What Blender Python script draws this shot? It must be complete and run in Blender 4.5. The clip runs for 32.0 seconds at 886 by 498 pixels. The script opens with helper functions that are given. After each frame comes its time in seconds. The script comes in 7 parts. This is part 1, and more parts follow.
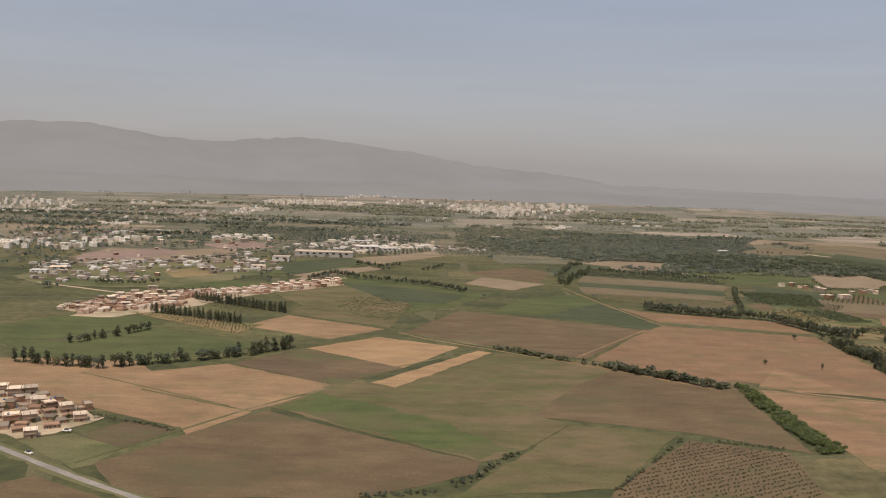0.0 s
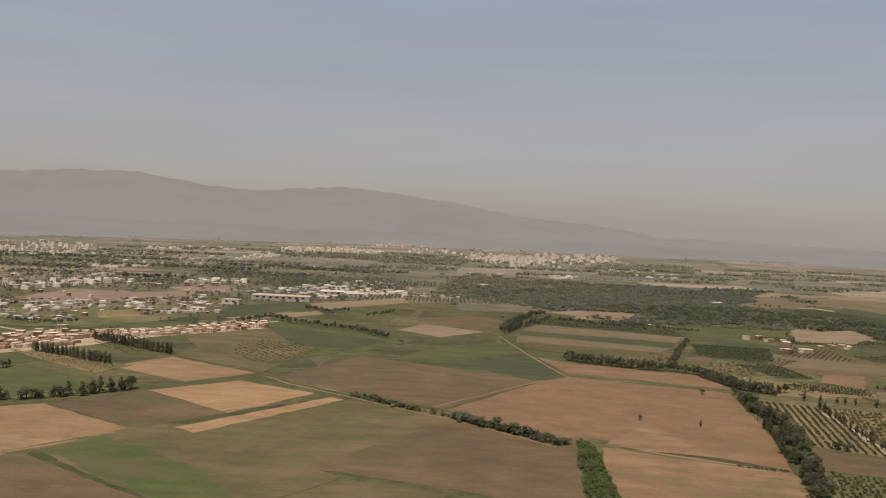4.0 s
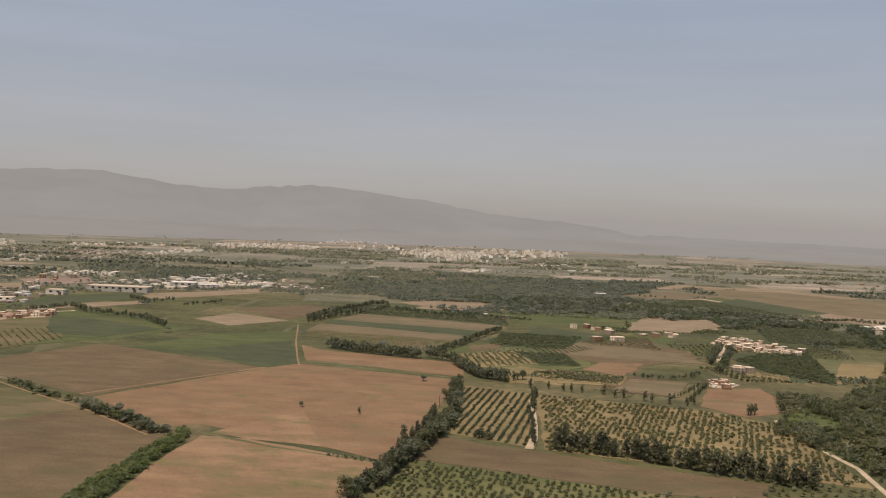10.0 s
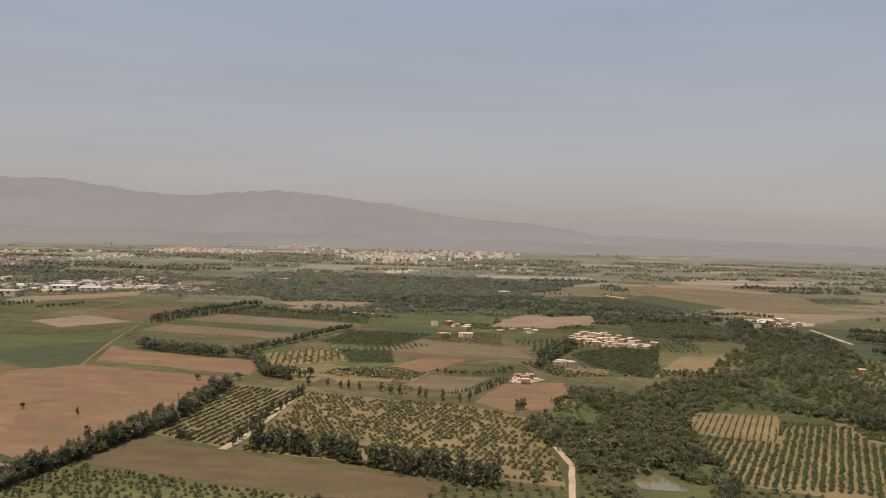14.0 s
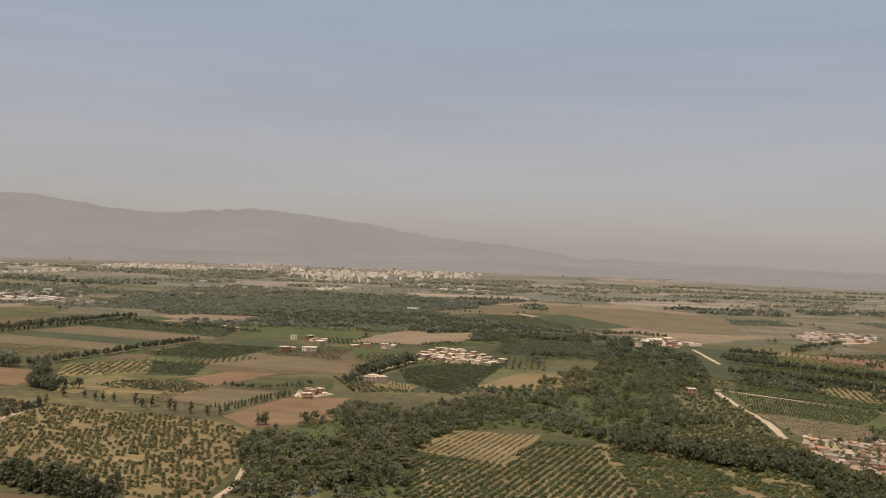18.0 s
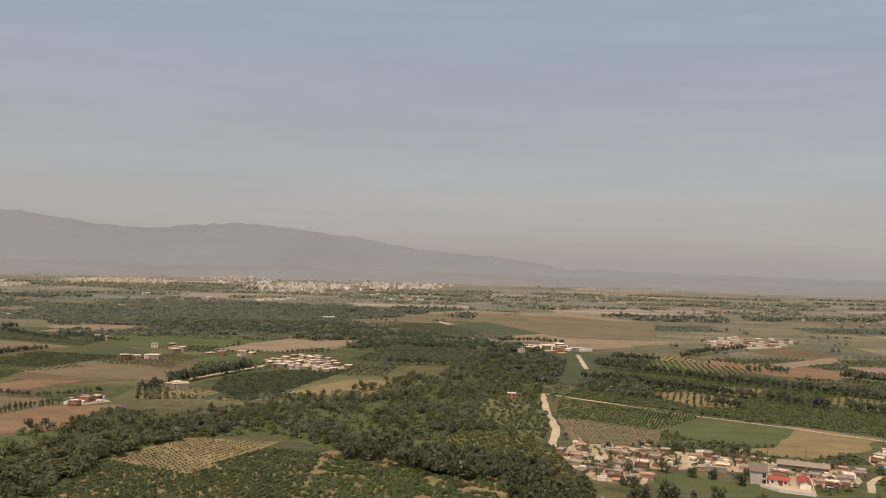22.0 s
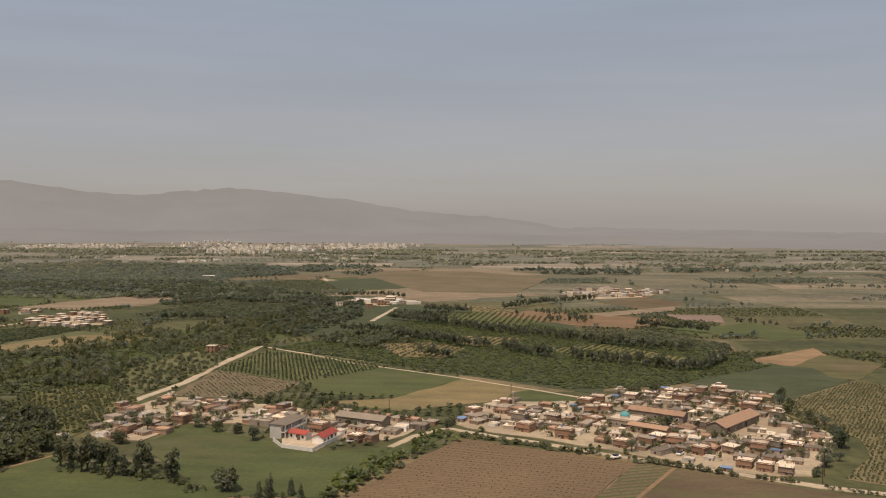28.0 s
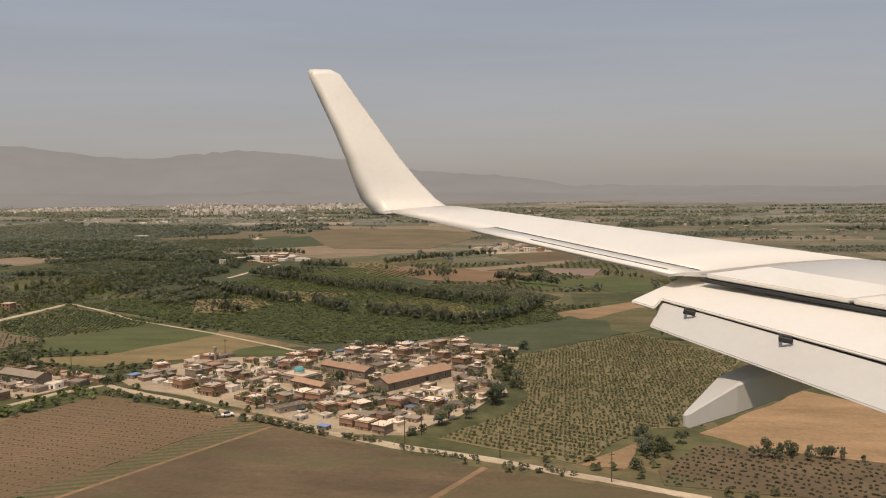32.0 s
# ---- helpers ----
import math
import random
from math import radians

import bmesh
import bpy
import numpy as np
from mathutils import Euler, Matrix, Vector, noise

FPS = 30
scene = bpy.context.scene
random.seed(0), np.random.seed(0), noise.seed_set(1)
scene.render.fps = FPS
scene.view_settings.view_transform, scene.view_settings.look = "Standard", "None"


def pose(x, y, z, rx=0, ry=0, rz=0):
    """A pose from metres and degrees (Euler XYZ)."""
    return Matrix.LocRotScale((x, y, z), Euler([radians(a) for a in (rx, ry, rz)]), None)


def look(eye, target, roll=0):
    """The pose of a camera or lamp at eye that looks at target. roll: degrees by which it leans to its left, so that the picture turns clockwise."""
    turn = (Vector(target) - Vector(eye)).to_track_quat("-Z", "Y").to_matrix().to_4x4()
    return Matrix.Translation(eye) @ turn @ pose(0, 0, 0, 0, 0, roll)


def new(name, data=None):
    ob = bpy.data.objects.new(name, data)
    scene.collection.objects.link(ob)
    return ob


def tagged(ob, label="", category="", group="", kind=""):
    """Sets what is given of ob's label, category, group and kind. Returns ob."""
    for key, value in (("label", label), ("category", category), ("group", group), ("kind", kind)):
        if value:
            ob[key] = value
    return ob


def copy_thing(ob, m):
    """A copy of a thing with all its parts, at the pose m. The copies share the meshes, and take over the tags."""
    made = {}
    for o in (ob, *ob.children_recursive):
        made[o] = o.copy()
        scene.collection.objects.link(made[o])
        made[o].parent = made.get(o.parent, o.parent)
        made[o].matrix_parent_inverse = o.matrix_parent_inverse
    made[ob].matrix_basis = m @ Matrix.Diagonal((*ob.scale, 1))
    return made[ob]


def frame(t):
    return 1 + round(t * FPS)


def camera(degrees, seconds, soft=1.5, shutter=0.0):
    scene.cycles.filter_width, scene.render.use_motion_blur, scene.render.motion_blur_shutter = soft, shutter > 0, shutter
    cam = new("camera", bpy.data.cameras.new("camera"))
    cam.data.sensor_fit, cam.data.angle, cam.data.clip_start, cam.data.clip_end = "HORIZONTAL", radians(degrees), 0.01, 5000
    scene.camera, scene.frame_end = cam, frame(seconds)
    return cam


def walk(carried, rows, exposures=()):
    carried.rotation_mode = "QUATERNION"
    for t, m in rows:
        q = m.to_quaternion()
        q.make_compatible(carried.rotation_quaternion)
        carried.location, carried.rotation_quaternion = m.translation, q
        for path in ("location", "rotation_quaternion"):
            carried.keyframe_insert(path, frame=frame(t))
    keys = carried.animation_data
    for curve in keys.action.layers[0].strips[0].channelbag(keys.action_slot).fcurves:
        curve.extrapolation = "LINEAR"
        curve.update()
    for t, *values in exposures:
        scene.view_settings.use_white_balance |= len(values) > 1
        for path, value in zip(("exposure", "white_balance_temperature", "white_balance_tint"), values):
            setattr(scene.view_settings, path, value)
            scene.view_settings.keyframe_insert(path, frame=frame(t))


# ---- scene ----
cam = camera(54.55, 32.0, soft=1.1)
EYE, TILT, LEAN = 135.14, -5.653, -2.165
ROWS = [
    (0.0, 0.00, 0.00, 0.00, 0.00, 0.01, -0.00),
    (0.5, 18.56, 5.17, -0.86, 0.69, 3.15, 0.10),
    (1.0, 37.07, 10.41, -1.75, 1.62, 6.55, 0.15),
    (1.5, 55.55, 15.71, -2.66, 2.26, 7.03, -0.48),
    (2.0, 73.98, 21.08, -3.59, 3.72, 6.40, -0.78),
    (2.5, 92.37, 26.50, -4.54, 4.93, 5.30, -0.76),
    (3.0, 110.73, 31.98, -5.51, 4.73, 4.11, -1.00),
    (3.5, 129.05, 37.52, -6.49, 4.49, 3.62, -0.87),
    (5.5, 201.95, 60.15, -10.56, 4.43, 3.03, -1.05),
    (6.0, 220.09, 65.92, -11.61, 4.70, 2.50, -0.77),
    (6.5, 238.19, 71.73, -12.66, 4.80, 2.58, -0.81),
    (7.0, 256.27, 77.57, -13.71, 4.70, 2.56, -0.91),
    (7.5, 274.31, 83.45, -14.78, 4.60, 2.33, -1.00),
    (8.0, 292.32, 89.36, -15.84, 4.51, 2.21, -1.05),
    (8.5, 310.29, 95.30, -16.91, 4.52, 2.30, -0.85),
    (9.0, 328.24, 101.26, -17.99, 4.85, 2.86, -0.52),
    (9.5, 346.16, 107.26, -19.06, 5.23, 3.48, -0.49),
    (10.0, 364.05, 113.28, -20.13, 5.28, 3.57, -0.67),
    (10.5, 381.92, 119.32, -21.21, 5.20, 3.58, -0.86),
    (11.0, 399.75, 125.38, -22.28, 5.06, 3.77, -1.00),
    (11.5, 417.56, 131.46, -23.35, 5.06, 3.81, -0.75),
    (12.0, 435.35, 137.55, -24.41, 4.95, 3.54, -0.52),
    (12.5, 453.11, 143.67, -25.48, 4.90, 3.67, -0.47),
    (13.0, 470.84, 149.79, -26.54, 4.81, 3.69, -0.09),
    (13.5, 488.56, 155.93, -27.59, 4.85, 3.69, 0.11),
    (14.0, 506.25, 162.09, -28.64, 4.91, 3.96, 0.17),
    (14.5, 523.91, 168.25, -29.69, 5.02, 4.04, 0.31),
    (16.5, 594.38, 192.97, -33.82, 4.89, 4.60, -0.34),
    (17.0, 611.94, 199.17, -34.83, 4.95, 4.76, -0.57),
    (17.5, 629.49, 205.37, -35.84, 5.01, 5.12, -0.79),
    (18.0, 647.02, 211.57, -36.85, 5.11, 5.48, -0.52),
    (18.5, 664.54, 217.78, -37.84, 5.21, 5.89, -0.39),
    (19.0, 682.04, 223.99, -38.84, 5.44, 6.19, -0.21),
    (19.5, 699.52, 230.19, -39.82, 5.63, 6.24, -0.39),
    (20.0, 716.99, 236.40, -40.80, 5.72, 5.89, -0.53),
    (20.5, 734.44, 242.61, -41.78, 5.82, 5.65, -0.68),
    (21.0, 751.88, 248.82, -42.75, 5.83, 5.61, -0.50),
    (21.5, 769.31, 255.03, -43.72, 5.96, 5.83, -0.15),
    (22.0, 786.72, 261.24, -44.68, 6.09, 6.44, 0.01),
    (22.5, 804.12, 267.45, -45.64, 6.31, 6.81, -0.15),
    (23.0, 821.51, 273.65, -46.60, 6.62, 6.60, -0.09),
    (23.5, 838.89, 279.86, -47.55, 6.68, 5.27, -0.15),
    (24.0, 856.26, 286.06, -48.51, 6.80, 3.33, -0.32),
    (24.5, 873.62, 292.26, -49.46, 6.96, 2.35, -0.11),
    (26.5, 942.98, 317.06, -53.29, 8.06, 3.39, 0.78),
    (27.0, 960.30, 323.26, -54.25, 8.38, 3.72, 0.97),
    (27.5, 977.62, 329.46, -55.22, 8.46, 4.03, 0.85),
    (28.0, 994.93, 335.67, -56.20, 8.44, 4.02, 1.04),
    (28.5, 1012.23, 341.87, -57.18, 8.61, 4.18, 1.48),
    (29.0, 1029.53, 348.08, -58.17, 8.90, 4.45, 1.91),
    (29.5, 1046.83, 354.29, -59.18, 9.19, 4.68, 2.23),
    (30.0, 1064.12, 360.50, -60.19, 9.43, 4.54, 2.15),
    (30.5, 1081.41, 366.72, -61.22, 9.61, 4.04, 1.68),
    (31.0, 1098.70, 372.95, -62.26, 9.90, 3.11, 1.52),
    (31.5, 1115.99, 379.18, -63.32, 10.49, 2.12, 1.60),
    (32.0, 1133.27, 385.42, -64.40, 10.94, 1.48, 1.65),
]
walk(cam, [(t, pose(0, 0, EYE, TILT, LEAN, 0) @ pose(x, y, z, 90 + pitch, roll, yaw)) for t, x, y, z, yaw, pitch, roll in ROWS],
     exposures=[(0.0, 0.13, 6850, 15.5), (1.0, 0.0, 7400, 15.5), (3.5, 0.02, 7300, 15.5), (6.0, 0.13, 7050, 15.5), (13.0, 0.14, 7150, 15.5), (18.0, 0.15, 7300, 15.5), (24.5, 0.15, 7350, 15.5), (27.0, 0.03, 7300, 15.5), (32.0, 0.03, 7300, 15.5)])

# ---- light ----
SUN_EL, SUN_AZ = 65.0, 200.0     # degrees; azimuth clockwise from +y
world = bpy.data.worlds.new("hazy_sky")
scene.world = world
world.use_nodes = True
wn = world.node_tree
sky = wn.nodes.new("ShaderNodeTexSky")
sky.sky_type, sky.sun_disc = "NISHITA", False
sky.sun_elevation, sky.sun_rotation = radians(SUN_EL), radians(SUN_AZ)
sky.air_density, sky.dust_density, sky.ozone_density, sky.altitude = 1.0, 0.9, 1.5, 100
veil = wn.nodes.new("ShaderNodeMix")
veil.data_type = "RGBA"
veil.inputs["Factor"].default_value = 0.8
where = wn.nodes.new("ShaderNodeTexCoord")
up = wn.nodes.new("ShaderNodeSeparateXYZ")
wn.links.new(where.outputs["Generated"], up.inputs[0])
haze = wn.nodes.new("ShaderNodeValToRGB")     # summer haze: warm grey low down, bluish above, bright high up round the sun
for k, (at, colour) in enumerate(((0.0, (0.335, 0.33, 0.345)), (0.1, (0.362, 0.386, 0.43)), (0.3, (0.325, 0.418, 0.54)), (0.65, (0.42, 0.5, 0.6)), (1.0, (0.66, 0.72, 0.78)))):
    step = haze.color_ramp.elements[k] if k < 2 else haze.color_ramp.elements.new(at)
    step.position, step.color = at, (*colour, 1)
wn.links.new(up.outputs["Z"], haze.inputs[0])
flat = wn.nodes.new("ShaderNodeMapping")     # thin streaks of cirrus, drawn out level
flat.inputs["Scale"].default_value, flat.inputs["Rotation"].default_value = (1.6, 1.6, 17.0), (0, radians(4), 0)
wn.links.new(where.outputs["Generated"], flat.inputs["Vector"])
streak = wn.nodes.new("ShaderNodeTexNoise")
streak.inputs["Scale"].default_value, streak.inputs["Detail"].default_value, streak.inputs["Roughness"].default_value = 1.4, 5, 0.55
wn.links.new(flat.outputs[0], streak.inputs["Vector"])
thin_cloud = wn.nodes.new("ShaderNodeMapRange")
thin_cloud.inputs["From Min"].default_value, thin_cloud.inputs["From Max"].default_value = 0.3, 0.72
thin_cloud.inputs["To Min"].default_value, thin_cloud.inputs["To Max"].default_value = 8.0, 9.0
wn.links.new(streak.outputs["Fac"], thin_cloud.inputs["Value"])
lift = wn.nodes.new("ShaderNodeVectorMath")
lift.operation = "SCALE"
wn.links.new(thin_cloud.outputs[0], lift.inputs["Scale"])
wn.links.new(haze.outputs[0], lift.inputs[0])
wn.links.new(lift.outputs[0], veil.inputs["B"])
wn.links.new(sky.outputs[0], veil.inputs["A"])
wn.links.new(veil.outputs["Result"], wn.nodes["Background"].inputs[0])
wn.nodes["Background"].inputs[1].default_value = 0.107
sun = new("sun", bpy.data.lights.new("sun", "SUN"))
sun.data.energy, sun.data.angle, sun.data.color = 2.9, radians(1.2), (1.0, 0.91, 0.79)
az, el = radians(SUN_AZ), radians(SUN_EL)
sun.matrix_world = look((0, 0, 900), (-math.sin(az) * math.cos(el) * 100, -math.cos(az) * math.cos(el) * 100, 900 - math.sin(el) * 100))


# ---- materials ----
def nodes_of(name, rough=0.9):
    m = bpy.data.materials.new(name)
    m.use_nodes = True
    b = m.node_tree.nodes["Principled BSDF"]
    b.inputs["Roughness"].default_value = rough
    b.inputs["Specular IOR Level"].default_value = 0.2
    return m, m.node_tree, b


def ramp_node(nt, colours, fac):
    r = nt.nodes.new("ShaderNodeValToRGB")
    while len(r.color_ramp.elements) < len(colours):
        r.color_ramp.elements.new(0.5)
    for i, (p, c) in enumerate(colours):
        e = r.color_ramp.elements[i]
        e.position, e.color = p, (*c, 1)
    nt.links.new(fac, r.inputs[0])
    return r.outputs[0]


def noise_node(nt, scale, detail=4, rough=0.6, stretch=None, turn=0.0):
    tc = nt.nodes.new("ShaderNodeNewGeometry")
    n = nt.nodes.new("ShaderNodeTexNoise")
    n.inputs["Scale"].default_value, n.inputs["Detail"].default_value, n.inputs["Roughness"].default_value = scale, detail, rough
    src = tc.outputs["Position"]
    if stretch:
        mp = nt.nodes.new("ShaderNodeMapping")
        mp.vector_type = "POINT"
        mp.inputs["Rotation"].default_value = (0, 0, radians(turn))
        mp.inputs["Scale"].default_value = stretch
        nt.links.new(src, mp.inputs["Vector"])
        src = mp.outputs[0]
    nt.links.new(src, n.inputs["Vector"])
    return n.outputs["Fac"]


def mix_node(nt, a, b, fac, blend="MIX"):
    m = nt.nodes.new("ShaderNodeMix")
    m.data_type, m.blend_type = "RGBA", blend
    for s, v in ((m.inputs["Factor"], fac), (m.inputs["A"], a), (m.inputs["B"], b)):
        if isinstance(v, (int, float)):
            s.default_value = v
        elif isinstance(v, tuple):
            s.default_value = (*v, 1)
        else:
            nt.links.new(v, s)
    return m.outputs["Result"]


def bump(nt, b, fac, strength, distance):
    n = nt.nodes.new("ShaderNodeBump")
    n.inputs["Strength"].default_value, n.inputs["Distance"].default_value = strength, distance
    nt.links.new(fac, n.inputs["Height"])
    nt.links.new(n.outputs[0], b.inputs["Normal"])


def soil(name, low, mid, high, turn=0.0, furrow=0.25, patch=None, patch_at=0.6, weeds=None):
    """Field soil or crop: broad stains, clods, streaks along the furrows, wheel lines, drawn-out patches of another colour or of weeds."""
    m, nt, b = nodes_of(name, 0.95)
    broad = noise_node(nt, 0.012, 5, 0.6)
    streak = noise_node(nt, 0.05, 4, 0.65, (0.12, 1.6, 1), turn)
    blotch = noise_node(nt, 0.075, 5, 0.68, (0.45, 1.1, 1), turn)
    fine = noise_node(nt, 0.6, 4, 0.7)
    c = ramp_node(nt, [(0.32, low), (0.5, mid), (0.68, high)], broad)
    c2 = ramp_node(nt, [(0.35, low), (0.65, high)], streak)
    c = mix_node(nt, c, c2, furrow)
    c = mix_node(nt, c, ramp_node(nt, [(0.32, (0.8, 0.8, 0.8)), (0.68, (1.18, 1.17, 1.15))], blotch), 1.0, "MULTIPLY")
    c = mix_node(nt, c, ramp_node(nt, [(0.3, (0.78, 0.78, 0.78)), (0.7, (1.16, 1.16, 1.16))], fine), 0.7, "MULTIPLY")
    if patch:
        n = noise_node(nt, 0.02, 6, 0.68, (0.7, 1.35, 1), turn)
        c = mix_node(nt, c, patch, ramp_node(nt, [(patch_at - 0.08, (0, 0, 0)), (patch_at + 0.08, (0.85, 0.85, 0.85))], n))
    if weeds:
        n = noise_node(nt, 0.04, 6, 0.7, (0.7, 1.4, 1), turn + 40)
        c = mix_node(nt, c, weeds, ramp_node(nt, [(0.55, (0, 0, 0)), (0.68, (0.75, 0.75, 0.75))], n))
    nt.links.new(c, b.inputs["Base Color"])
    bump(nt, b, fine, 0.5, 0.25)
    return m


def rows_soil(name, ground, crop, turn, pitch, share=0.45):
    """Soil with narrow crop rows running in one direction."""
    m, nt, b = nodes_of(name, 0.95)
    g = nt.nodes.new("ShaderNodeNewGeometry")
    mp = nt.nodes.new("ShaderNodeMapping")
    mp.inputs["Rotation"].default_value = (0, 0, radians(turn))
    nt.links.new(g.outputs["Position"], mp.inputs["Vector"])
    w = nt.nodes.new("ShaderNodeTexWave")
    w.inputs["Scale"].default_value = 0.314 / pitch
    w.inputs["Distortion"].default_value, w.inputs["Detail"].default_value, w.inputs["Detail Scale"].default_value = 1.2, 2, 0.4
    nt.links.new(mp.outputs[0], w.inputs["Vector"])
    broad = noise_node(nt, 0.015, 4, 0.6)
    fine = noise_node(nt, 0.8, 4, 0.7)
    dark = tuple(v * 0.72 for v in ground)
    c = ramp_node(nt, [(0.35, dark), (0.65, ground)], broad)
    c = mix_node(nt, c, crop, ramp_node(nt, [(1 - share - 0.1, (0, 0, 0)), (1 - share + 0.15, (0.8, 0.8, 0.8))], w.outputs["Fac"]))
    c = mix_node(nt, c, ramp_node(nt, [(0.3, (0.65, 0.65, 0.65)), (0.7, (1.2, 1.2, 1.2))], fine), 0.8, "MULTIPLY")
    nt.links.new(c, b.inputs["Base Color"])
    bump(nt, b, w.outputs["Fac"], 0.4, 0.3)
    return m


TAN = soil("dry_tan_soil", (0.21, 0.13, 0.072), (0.262, 0.166, 0.092), (0.315, 0.205, 0.116), -56, 0.3, (0.17, 0.13, 0.066), 0.64, (0.145, 0.132, 0.06))
TAN_STRIPED = soil("tan_soil_with_weeds", (0.2, 0.12, 0.07), (0.244, 0.149, 0.086), (0.29, 0.182, 0.105), -76, 0.5, (0.125, 0.12, 0.05), 0.57, (0.095, 0.115, 0.038))
STRAW = soil("mown_straw", (0.27, 0.168, 0.088), (0.318, 0.202, 0.108), (0.362, 0.236, 0.13), -56, 0.4)
# tan soil for distant fields, muted in colour to imitate haze
FARTAN = soil("haze_muted_tan_land", (0.205, 0.15, 0.097), (0.245, 0.18, 0.117), (0.285, 0.212, 0.14), -56, 0.3, (0.165, 0.142, 0.09), 0.62)
BROWN = soil("ploughed_brown_soil", (0.116, 0.081, 0.046), (0.137, 0.096, 0.054), (0.16, 0.112, 0.064), -56, 0.25, (0.102, 0.089, 0.045), 0.6)
STRIPBROWN = soil("dry_brown_strip", (0.142, 0.107, 0.063), (0.166, 0.125, 0.074), (0.194, 0.146, 0.088), 30, 0.35, (0.115, 0.106, 0.056), 0.58)
FALLOW = soil("reddish_fallow_land", (0.215, 0.15, 0.118), (0.25, 0.176, 0.14), (0.29, 0.205, 0.162), 20, 0.3)
DARK = soil("dark_fallow_soil", (0.095, 0.068, 0.042), (0.128, 0.09, 0.053), (0.162, 0.112, 0.066), 20, 0.3, (0.093, 0.102, 0.043), 0.6)
RED = soil("reddish_ploughed_soil", (0.182, 0.109, 0.062), (0.215, 0.13, 0.074), (0.25, 0.153, 0.089), -76, 0.4, (0.182, 0.128, 0.07), 0.58, (0.118, 0.114, 0.05))
OLIVE = soil("olive_pasture", (0.09, 0.083, 0.036), (0.112, 0.099, 0.045), (0.146, 0.119, 0.058), -56, 0.5, (0.172, 0.122, 0.069), 0.55, (0.074, 0.1, 0.03))
GREEN = soil("green_crop", (0.066, 0.08, 0.03), (0.084, 0.096, 0.036), (0.108, 0.113, 0.046), -56, 0.35, (0.112, 0.1, 0.048), 0.62)
BRIGHT = soil("bright_green_crop", (0.068, 0.088, 0.03), (0.085, 0.102, 0.035), (0.108, 0.114, 0.045), -56, 0.45, (0.12, 0.098, 0.052), 0.56, (0.085, 0.125, 0.033))
DEEP = soil("dark_green_crop", (0.056, 0.066, 0.034), (0.068, 0.077, 0.038), (0.086, 0.09, 0.046), 25, 0.4)
SCRUB = soil("scrubby_grass", (0.085, 0.093, 0.038), (0.136, 0.128, 0.060), (0.204, 0.170, 0.093), 10, 0.1, (0.051, 0.068, 0.025), 0.58)
DRYFLOOR = soil("dry_orchard_floor", (0.17, 0.125, 0.06), (0.222, 0.164, 0.08), (0.275, 0.204, 0.104), 15, 0.2, (0.125, 0.122, 0.05), 0.6)
GREENFLOOR = soil("grassy_orchard_floor", (0.076, 0.085, 0.030), (0.111, 0.115, 0.043), (0.162, 0.145, 0.064), 15, 0.2, (0.221, 0.170, 0.085), 0.63)
GRASSFLOOR = soil("yellow_grass_grove_floor", (0.095, 0.09, 0.034), (0.14, 0.128, 0.05), (0.21, 0.17, 0.075), 15, 0.2, (0.075, 0.085, 0.03), 0.58)
DIRT = soil("pale_dirt", (0.399, 0.304, 0.199), (0.475, 0.370, 0.257), (0.551, 0.437, 0.314), 0, 0.1)
YARD = soil("trodden_village_ground", (0.3, 0.225, 0.15), (0.42, 0.325, 0.22), (0.55, 0.44, 0.31), 0, 0.1, (0.13, 0.13, 0.06), 0.62)
ASPHALT = soil("worn_asphalt", (0.2, 0.175, 0.15), (0.26, 0.23, 0.2), (0.32, 0.285, 0.25), 0, 0.1)
VERGE = soil("grassy_verge", (0.078, 0.08, 0.036), (0.105, 0.1, 0.046), (0.165, 0.138, 0.075), 0, 0.1, (0.26, 0.2, 0.125), 0.62)
WATER, water_nodes, water_face = nodes_of("murky_stream_water", 0.06)
water_face.inputs["Specular IOR Level"].default_value = 0.5
water_nodes.links.new(ramp_node(water_nodes, [(0.4, (0.15, 0.135, 0.07)), (0.6, (0.2, 0.175, 0.1))], noise_node(water_nodes, 0.08, 4, 0.6)), water_face.inputs["Base Color"])
PLOUGH_ROWS = rows_soil("ploughed_rows", (0.21, 0.138, 0.078), (0.17, 0.112, 0.064), 65, 2.2, 0.4)
GREEN_ROWS = rows_soil("young_crop_rows", (0.2, 0.14, 0.08), (0.08, 0.1, 0.035), 65, 3.0, 0.4)


def land_material():
    m, nt, b = nodes_of("valley_ground", 0.95)
    broad = noise_node(nt, 0.004, 6, 0.62)
    mid = noise_node(nt, 0.03, 5, 0.65)
    fine = noise_node(nt, 0.5, 4, 0.7)
    c = ramp_node(nt, [(0.35, (0.082, 0.084, 0.04)), (0.5, (0.112, 0.104, 0.05)), (0.65, (0.17, 0.14, 0.075))], mid)
    c = mix_node(nt, c, ramp_node(nt, [(0.35, (0.088, 0.088, 0.044)), (0.65, (0.15, 0.128, 0.072))], broad), 0.5)
    c = mix_node(nt, c, ramp_node(nt, [(0.3, (0.65, 0.65, 0.65)), (0.7, (1.2, 1.2, 1.2))], fine), 0.7, "MULTIPLY")
    nt.links.new(c, b.inputs["Base Color"])
    return m


